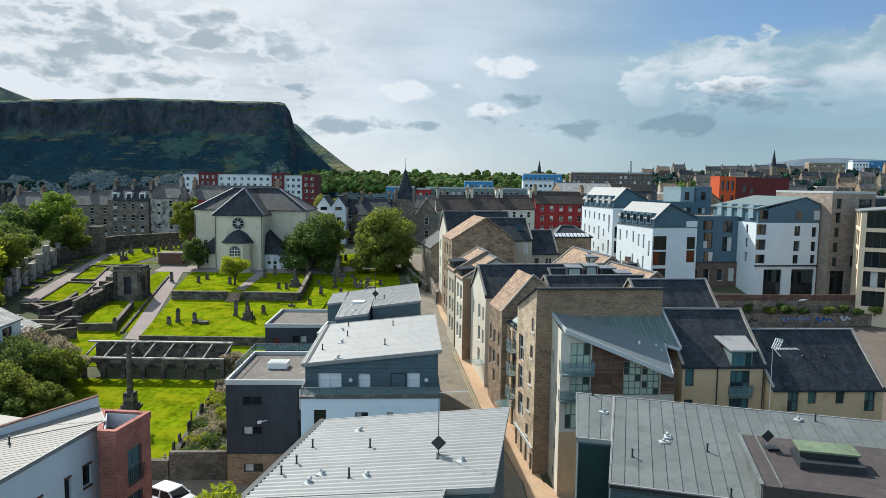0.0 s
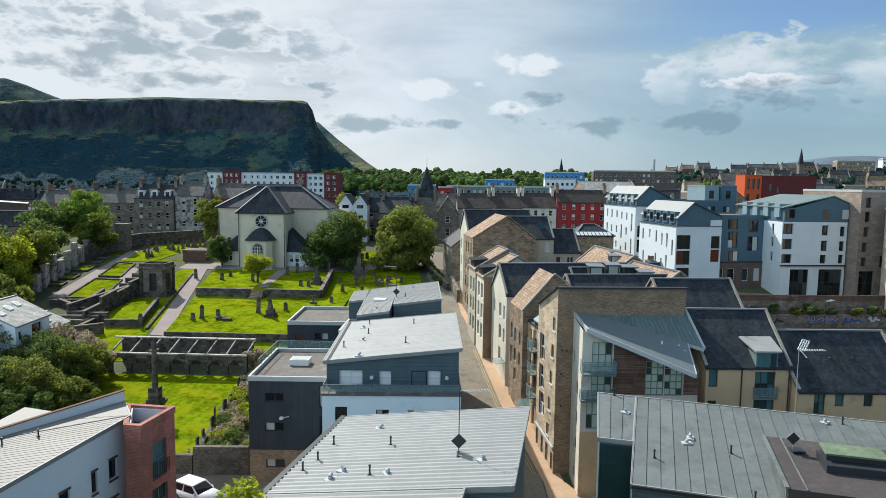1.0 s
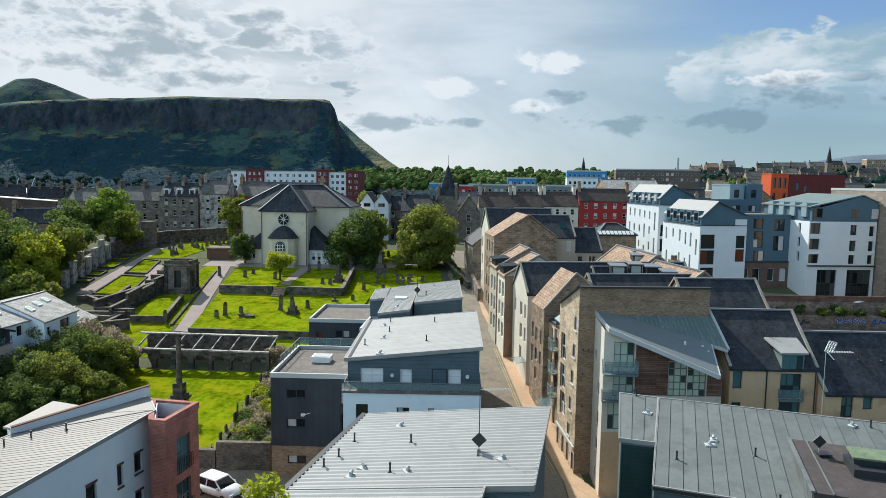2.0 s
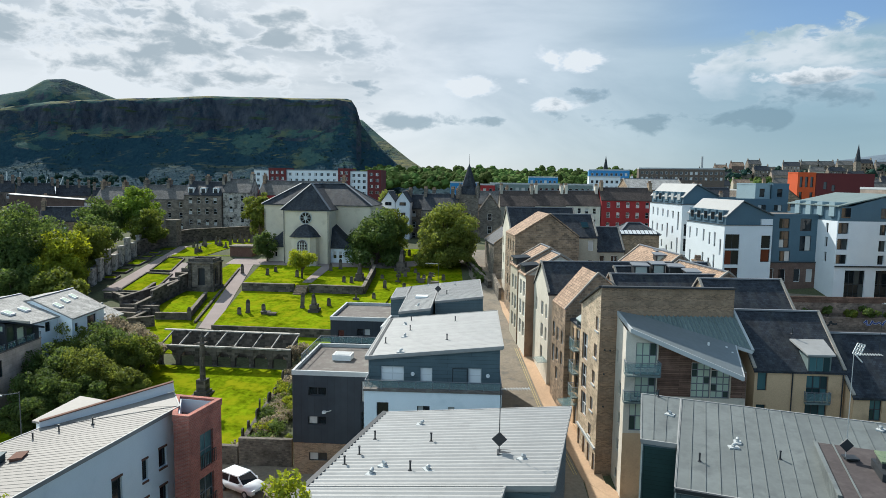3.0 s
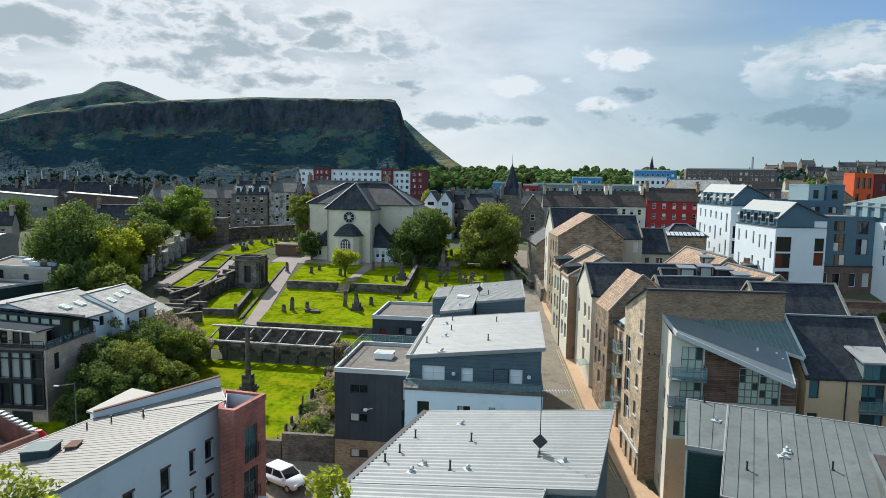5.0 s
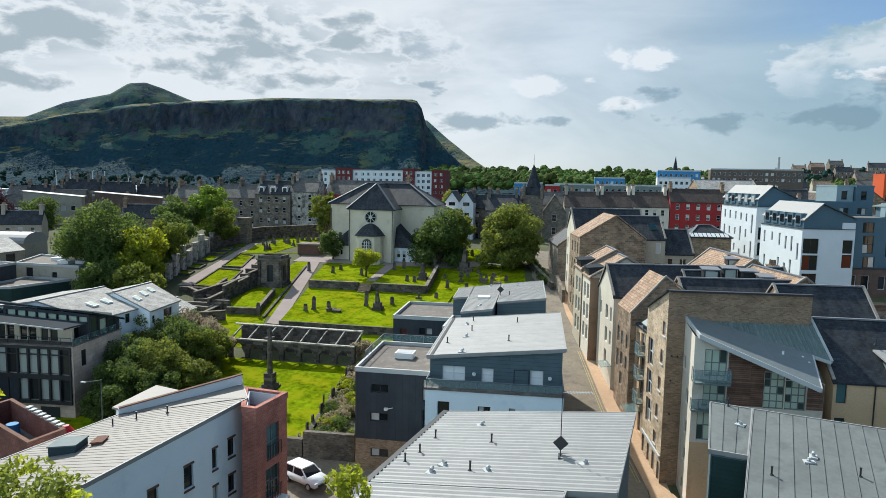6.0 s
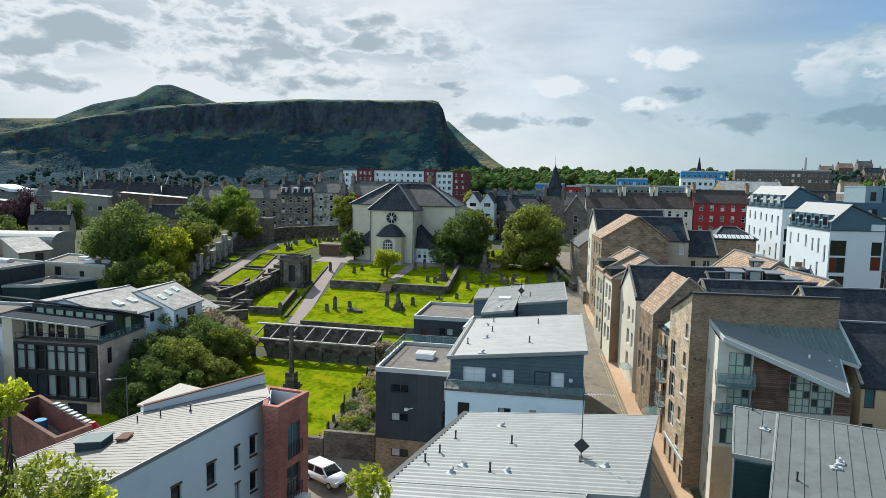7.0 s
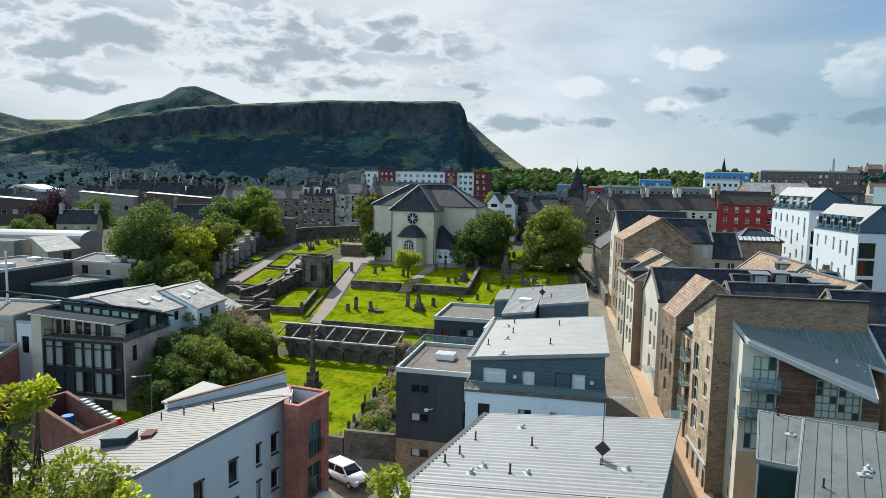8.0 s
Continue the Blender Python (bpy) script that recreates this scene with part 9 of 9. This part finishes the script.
# ---- parked cars ----
def car(x, y, yaw, paint, label):
    th = thing("car", label, "car", "parked cars", at=(x, y, ground_z(x, y) + 0.06))
    th.rotation_euler = (0, 0, radians(yaw))
    prof = [(-2.2, 0.35), (2.2, 0.35), (2.25, 0.7), (2.1, 0.95), (1.1, 1.08), (-2.05, 1.1), (-2.25, 0.8)]
    bm = bmesh.new()
    a = [bm.verts.new((px, -0.9, pz)) for px, pz in prof]
    b = [bm.verts.new((px, 0.9, pz)) for px, pz in prof]
    bm.faces.new(a); bm.faces.new(b[::-1])
    for i in range(len(prof)):
        bm.faces.new((a[i - 1], b[i - 1], b[i], a[i]))
    bmesh.ops.recalc_face_normals(bm, faces=bm.faces)
    bmesh.ops.bevel(bm, geom=bm.edges[:], offset=0.07, segments=2, affect="EDGES")
    body = part("body", bm, paint, th, smooth=True)
    bm = bmesh.new()
    lo = [(-2.0, 1.05), (1.15, 1.05)]
    hi = [(-1.6, 1.62), (0.35, 1.62)]
    v = [bm.verts.new(p) for p in ((lo[0][0], -0.86, 1.05), (lo[1][0], -0.86, 1.05), (lo[1][0], 0.86, 1.05), (lo[0][0], 0.86, 1.05), (hi[0][0], -0.7, 1.6), (hi[1][0], -0.7, 1.6), (hi[1][0], 0.7, 1.6), (hi[0][0], 0.7, 1.6))]
    for f in ((0, 1, 5, 4), (1, 2, 6, 5), (2, 3, 7, 6), (3, 0, 4, 7)):
        bm.faces.new([v[i] for i in f])
    part("window_band", bm, GLASS, th)
    bm = bmesh.new()
    box(bm, -1.68, -0.74, 1.58, 0.42, 0.74, 1.68)
    part("roof", bm, paint, th)
    for s in (-1, 1):
        for q0, q1 in (((1.12, 1.05), (0.4, 1.6)), ((-0.6, 1.05), (-0.6, 1.6)), ((-1.95, 1.05), (-1.6, 1.6))):
            bm = bmesh.new()
            beam(bm, (q0[0], s * 0.87, q0[1]), (q1[0], s * 0.72, q1[1]), 0.1, 0.08)
            part("pillar", bm, paint, th)
    for wx in (-1.4, 1.4):
        for s in (-1, 1):
            bm = bmesh.new()
            tube(bm, (wx, s * 0.72, 0.33), (wx, s * 0.93, 0.33), 0.34, 0.34, 18)
            wh = part("wheel", bm, M_DTRIM, th)
            bm = bmesh.new()
            tube(bm, (wx, s * 0.9, 0.33), (wx, s * 0.945, 0.33), 0.2, 0.2, 12)
            part("rim", bm, M_METAL, wh)
    for s in (-1, 1):
        bm = bmesh.new()
        box(bm, 2.14, s * 0.68 - 0.2, 0.68, 2.27, s * 0.68 + 0.2, 0.84)
        part("headlight", bm, M_WFRAME, th)
        bm = bmesh.new()
        box(bm, 0.75, s * 0.93 - 0.1, 1.02, 0.95, s * 0.93 + 0.1, 1.18)
        part("wing_mirror", bm, paint, th)
    bm = bmesh.new()
    box(bm, 2.2, -0.5, 0.45, 2.3, 0.5, 0.62)
    part("grille", bm, M_DTRIM, th)
    return th


car(-22.6, 53.4, -26, M_CARWHITE, "white sports utility car parked in the yard")
car(88, 119, 100, M_CARBLUE, "pale blue car parked before the flats")


# ---- trees and shrubs ----
def leaves(rs, centres, radii, n, size, flat=0.8):
    """n small leaf blades on the shells of many clumps; gives points and faces."""
    k = len(centres)
    wgt = radii ** 2 / np.sum(radii ** 2)
    pick = rs.choice(k, n, p=wgt)
    v = rs.normal(size=(n, 3))
    v /= np.linalg.norm(v, axis=1)[:, None]
    c = centres[pick] + v * radii[pick][:, None] * rs.uniform(0.55, 1.08, (n, 1)) * [1, 1, flat]
    u = np.cross(v + rs.normal(scale=0.7, size=(n, 3)), rs.normal(size=(n, 3)))
    u /= np.maximum(np.linalg.norm(u, axis=1)[:, None], 1e-6)
    w = np.cross(u, v + rs.normal(scale=0.5, size=(n, 3)))
    w /= np.maximum(np.linalg.norm(w, axis=1)[:, None], 1e-6)
    s = rs.uniform(0.55, 1.2, (n, 1)) * size
    pts = np.stack([c - u * s, c + w * s * 0.5, c + u * s, c - w * s * 0.5], 1).reshape(-1, 3)
    return pts


def leaf_mesh(name, pts, material):
    n = len(pts) // 4
    me = bpy.data.meshes.new(name)
    me.from_pydata(pts.tolist(), [], np.arange(4 * n).reshape(n, 4).tolist())
    me.materials.append(material)
    return me


def tree(name, x, y, height, radius, trunk, material, n, seed, label, z=None, size=0.35, clumps=46, category="tree", skirt=0):
    rs = np.random.RandomState(seed)
    z0 = ground_z(x, y) if z is None else z
    th = thing(name, label, category, at=(x, y, z0))
    bm = bmesh.new()
    rz = (height - trunk) / 2
    top = trunk + min(trunk * 0.3, rz * 0.6)
    tube(bm, (0, 0, -0.4), (radius * 0.03, 0, top), radius * 0.075, radius * 0.05, 8)
    cz = trunk + rz
    d = rs.normal(size=(clumps, 3))
    d /= np.linalg.norm(d, axis=1)[:, None]
    cl = d * rs.uniform(0.35, 0.86, (clumps, 1)) * [radius, radius, rz] + [0, 0, cz]
    cl[:, 2] += (rs.rand(clumps) - 0.5) * rz * 0.2
    if skirt:
        # low boughs that hang to the ground
        t = rs.uniform(0, 2 * math.pi, skirt)
        q = rs.uniform(0.35, 0.8, skirt) * radius
        cl = np.concatenate([cl, np.stack([np.cos(t) * q, np.sin(t) * q, rs.uniform(0.1, 0.3, skirt) * height], 1)])
        clumps += skirt
    for k in range(0, clumps, 5):
        tube(bm, (radius * 0.02, 0, top - (top * 0.4 if trunk < 4 else 1.0) * rs.uniform(0.1, 1)), tuple(cl[k] * 0.9), radius * 0.035, 0.02, 5)
    part("trunk", bm, M_BARK, th)
    cr = rs.uniform(0.18, 0.36, clumps) * radius
    pts = leaves(rs, cl, cr, n, size)
    pts[:, 2] = np.maximum(pts[:, 2], 0.1)
    part("crown", leaf_mesh("crown", pts, material), material, th)
    return th


def shrub(x, y, r, h, material, n, seed, label, size=0.18, z=None, name="shrub"):
    rs = np.random.RandomState(seed)
    z0 = ground_z(x, y) if z is None else z
    th = thing(name, label, "shrub", at=(x, y, z0))
    k = 16
    c = np.stack([rs.uniform(-r, r, k) * 0.7, rs.uniform(-r, r, k) * 0.7, rs.uniform(0.25, 0.8, k) * h], 1)
    pts = leaves(rs, c, rs.uniform(0.25, 0.5, k) * r, n, size)
    pts[:, 2] = np.maximum(pts[:, 2], -0.2)
    part("foliage", leaf_mesh("foliage", pts, material), material, th)
    bm = bmesh.new()
    for j in range(4):
        tube(bm, (0, 0, -0.3), tuple(c[j] * 0.9), 0.06, 0.02, 5)
    part("woody_base", bm, M_BARK, th)
    return th


tree("tree", -12.2, 134, 12.6, 7.0, 0.9, M_LEAF, 19000, 1, "large round broadleaf tree in full leaf", skirt=22)
tree("tree", -27.2, 134.5, 10.8, 6.6, 1.2, M_LEAFD, 13000, 2, "broad dark tree beside the church", skirt=18)
tree("tree", -24.5, 140, 10.6, 4.5, 1.5, M_LEAFO, 7000, 22, "olive-leaved tree behind the dark tree")
tree("tree", -37.9, 118.6, 6.0, 3.3, 1.7, M_LEAFY, 5000, 3, "small yellow-green tree on the grass", z=11.3, size=0.22, clumps=30)
tree("tree", -58.6, 152, 13.0, 4.2, 2.0, M_LEAFO, 7000, 4, "pale flowering tree beside the church")
tree("tree", -50.2, 134.0, 6.4, 3.2, 0.5, M_LEAFD, 6000, 5, "dark clipped evergreen by the church", size=0.25)
tree("tree", -84, 106, 15.5, 8.6, 1.5, M_LEAFD, 16000, 6, "very large dark tree behind the burial ground")
tree("tree", -90.5, 112, 14.0, 7.0, 1.5, M_LEAF, 10000, 7, "large tree behind the burial ground")
tree("tree", -77.0, 106.5, 11.0, 5.6, 1.0, M_LEAFY, 10000, 8, "yellow-green tree over the boundary wall")
tree("tree", -78.5, 116, 11.6, 5.0, 1.0, M_LEAFO, 8000, 9, "tree with pale seed heads by the wall")
tree("tree", -71.5, 98.0, 7.0, 4.6, 0.8, M_LEAFO, 7000, 10, "bushy tree beside the pale slate roof")
tree("tree", -77, 96, 8.0, 4.4, 0.8, M_LEAFD, 7000, 18, "bushy dark tree beside the slate roof")
tree("tree", -85.5, 146, 14.0, 5.6, 1.5, M_LEAFL, 9000, 11, "bright green tree behind the wall")
tree("tree", -92.0, 142, 12.0, 5.6, 1.5, M_LEAFD, 8000, 12, "dark tree behind the wall")
tree("tree", -80.5, 141, 9.5, 4.4, 1.0, M_LEAFO, 6000, 13, "small olive tree behind the wall")
tree("tree", -86, 132, 9.5, 5.0, 1.0, M_LEAFD, 6000, 14, "dark tree in the corner of the wall")
tree("tree", -153, 151, 15, 7.0, 2, M_LEAFP, 9000, 15, "dark purple-leaved tree among roofs", z=10)
tree("tree", -142, 133.5, 12.2, 5.4, 1, M_LEAFD, 6000, 16, "round green tree beside low roofs", z=8)
tree("tree", -145, 159, 11, 6.0, 1, M_LEAFD, 6000, 17, "round dark green tree among roofs", z=12)
# the thicket between the lower lawn and the glazed flats
for k, (x, y, h, r, m) in enumerate(((-48.5, 63.5, 6.2, 3.6, M_LEAFD), (-51, 68, 6.8, 3.6, M_LEAFD), (-46.5, 69, 6.6, 3.6, M_LEAF), (-44.0, 74.0, 6.0, 2.8, M_LEAFO), (-48.5, 74.5, 7.2, 4.0, M_LEAFD), (-52.5, 75, 6.8, 3.6, M_LEAF), (-45.5, 77.5, 5.6, 3.0, M_DRY), (-50, 80, 5.8, 3.2, M_DRY), (-54, 83, 5.0, 3.0, M_LEAFD), (-44.5, 64.5, 4.4, 2.6, M_LEAFD), (-47.5, 59.5, 4.6, 2.6, M_LEAFD), (-42.0, 69.0, 4.0, 2.2, M_LEAF))):
    tree("tree", x, y, h, r, 0.4, m, 9000, 40 + k, "bushy tree of the thicket beside the lower lawn", size=0.18, clumps=40)
# overgrown bank beside the dark flats
rs = np.random.RandomState(77)
for k in range(58):
    y = 58.6 + rs.uniform(0, 21)
    x = -23.2 - (y - 58) * 0.04 + rs.uniform(-2.4, 2.6)
    shrub(x, y, rs.uniform(0.8, 1.5), rs.uniform(0.7, 1.7), (M_LEAFO, M_DRY, M_LEAFD, M_DRY, M_LEAFY)[k % 5], 800, 100 + k, "scrubby bush on an overgrown bank", 0.13)
shrub(-24.5, 82, 1.9, 2.4, M_LEAFO, 2200, 130, "ivy-covered end of the vault row", 0.16)
shrub(-26.2, 81, 1.6, 3.2, M_DRY, 1600, 131, "dry creeper over the vault wall", 0.16)
for k in range(14):
    x = 48 + 3.2 * k + rs.uniform(-1, 1)
    shrub(x, 110.6 + 0.1 * k, rs.uniform(0.8, 1.5), rs.uniform(0.9, 2.0), (M_LEAFD, M_LEAFD, M_LEAFO)[k % 3], 1300, 140 + k, "scrubby bush on the retaining wall", 0.2, z=9.0)
for k in range(5):
    shrub(-4.6 - 0.8 * k, 122 + 3.6 * k, 1.2, 1.6, M_LEAFD, 700, 160 + k, "ivy and bush along the lane wall", 0.18)
# bank trees right under the eye: leafy tops only
for k, (x, y, zc, r) in enumerate(((-12.5, 11.0, 24.9, 0.75), (-11.9, 11.2, 25.3, 0.45), (-10.5, 11.0, 23.5, 1.05), (-11.4, 10.8, 23.1, 1.1), (-9.6, 11.0, 23.2, 0.65), (-12.4, 10.9, 23.4, 0.9), (-4.5, 13.0, 23.3, 0.6))):
    z0 = ground_z(x, y)
    tree("tree", x, y, zc + r - z0, r, zc - r - z0, (M_LEAFY, M_LEAFN, M_LEAF)[k % 3], int(1250 * r), 60 + k, "sunlit leafy tree on the bank below", size=0.08, clumps=26)


for k, (x, y, z0, z1) in enumerate(((-12.6, 10.9, 22.6, 24.2), (-12.0, 10.7, 22.4, 23.6), (-11.2, 10.6, 22.3, 23.0))):
    bm = bmesh.new()
    for j in range(7):
        a = 0.9 * j + k
        tip = (x + 0.5 * math.cos(a), y + 0.3 * math.sin(a), z1 + 0.12 * (j % 3))
        knee = (x + 0.15 * math.cos(a), y + 0.1 * math.sin(a), z0 + (z1 - z0) * 0.6)
        tube(bm, (x, y, z0 - 8), knee, 0.03, 0.025, 5)
        tube(bm, knee, tip, 0.028, 0.012, 5)
    tagged(part("bare_stems", bm, M_BARK), "brown bare stems standing among the leaves", "shrub")


# ---- far woods: too many trees to count ----
def clump_shape():
    """A round of leaves seen from far: a low sphere whose points are pushed in and out."""
    bm = bmesh.new()
    bmesh.ops.create_icosphere(bm, subdivisions=2, radius=1.0)
    v = np.array([p.co[:] for p in bm.verts])
    f = np.array([[p.index for p in face.verts] for face in bm.faces])
    bm.free()
    return v, f


def woods(name, label, a0, a1, r0, r1, n, zf, material, seed, tall=(7, 12), k=5):
    """Many far trees, each a handful of uneven clumps on no two the same outline."""
    rs = np.random.RandomState(seed)
    v0, f0 = clump_shape()
    vs, fs, at = [], [], 0
    for _ in range(n):
        a, r = radians(rs.uniform(a0, a1)), rs.uniform(r0, r1)
        x, y = r * math.sin(a), r * math.cos(a)
        h = rs.uniform(*tall)
        z = zf(x, y)
        for _ in range(k):
            c = np.array((x + rs.uniform(-0.34, 0.34) * h, y + rs.uniform(-0.34, 0.34) * h, z + rs.uniform(0.25, 0.82) * h))
            q = v0 * rs.uniform(0.14, 0.30) * h * (1 + rs.normal(scale=0.13, size=(len(v0), 1))) * [1, 1, rs.uniform(0.75, 1.1)]
            vs.append(q + c)
            fs.append(f0 + at)
            at += len(v0)
    me = bpy.data.meshes.new(name)
    me.from_pydata(np.concatenate(vs).tolist(), [], np.concatenate(fs).tolist())
    me.materials.append(material)
    return tagged(new(name, me), label, "woods", kind="stuff")


def rise(el0, r0, el1, r1):
    def z(x, y):
        r = math.hypot(x, y)
        k = (r - r0) / (r1 - r0)
        return EYE[2] + r * math.tan(radians(el0 + (el1 - el0) * k))
    return z


woods("far_woods", "wooded ridge of many broadleaf trees far off", -13, 22, 600, 900, 1100, rise(-1.2, 560, 0.25, 900), M_WOODST, 31, (9, 17), 6)
woods("park_trees", "scattered park trees below the hill", -60, -8, 420, 660, 520, lambda x, y: 2.0, M_WOODSD, 32, (8, 13))
woods("town_trees", "tree tops showing among the roofs", 5, 44, 300, 760, 110, lambda x, y: town_z(x, y) + 1, M_WOODSD, 33, (7, 11))
woods("hill_scrub", "dark scrub at the foot of the crags", -60, -9, 690, 800, 420, lambda x, y: 6 + max(0, (math.hypot(x, y) - 710) * 0.2), M_WOODSD, 34, (5, 9))
woods("park_trees", "dark trees between the town and the foot of the hill", -60, -26, 560, 985, 700, lambda x, y: 2, M_WOODSD, 36, (6, 10))
tree("tree", 30, 316, 17, 8.5, 1, M_LEAFY, 5000, 70, "large yellow-green tree among far roofs", size=0.7)
tree("tree", 37, 330, 19, 6, 1, M_LEAFD, 3500, 71, "dark tree among far roofs", size=0.7)
tree("tree", -42, 235, 14, 6, 1, M_LEAF, 4000, 72, "tree behind the white gables", size=0.5, z=13)


# gorse and scrub in drifts over the lower slopes of the hill
def hill_gorse():
    rs = np.random.RandomState(35)
    flat = np.zeros(len(crag.data.vertices) * 3)
    crag.data.vertices.foreach_get("co", flat)
    flat = flat.reshape(-1, 3)
    out = []
    for _ in range(9000):
        a, r = radians(rs.uniform(-62, -7)), rs.uniform(715, 1000)
        x, y = r * math.sin(a), r * math.cos(a)
        near = np.argmin((flat[:, 0] - x) ** 2 + (flat[:, 1] - y) ** 2)
        hit = Vector(flat[near])
        if hit.z > 112 or noise.noise(Vector((x * 0.018, y * 0.018, 5))) < 0.02 + 0.2 * (hit.z > 85):
            continue
        h, per = rs.uniform(0.8, 2.0), 9
        v = rs.normal(size=(per, 3)) + [0, 0, 0.5]
        v /= np.linalg.norm(v, axis=1)[:, None]
        hit = Vector((hit.x + rs.uniform(-4, 4), hit.y + rs.uniform(-3, 3), hit.z - 0.5))
        c = np.array(hit) + v * [h * 0.7, h * 0.7, h * 0.5] + [0, 0, h * 0.25]
        u = np.cross(v, rs.normal(size=(per, 3)))
        u /= np.linalg.norm(u, axis=1)[:, None]
        w = np.cross(u, v)
        s = rs.uniform(0.8, 1.6, (per, 1)) * h * 0.3
        out.append(np.stack([c - u * s, c + w * s * 0.8, c + u * s, c - w * s * 0.8], 1).reshape(-1, 3))
    me = leaf_mesh("hill_gorse", np.concatenate(out), M_WOODSD)
    tagged(new("hill_gorse", me), "dark gorse and scrub in drifts on the slope", "scrub", kind="stuff")


hill_gorse()
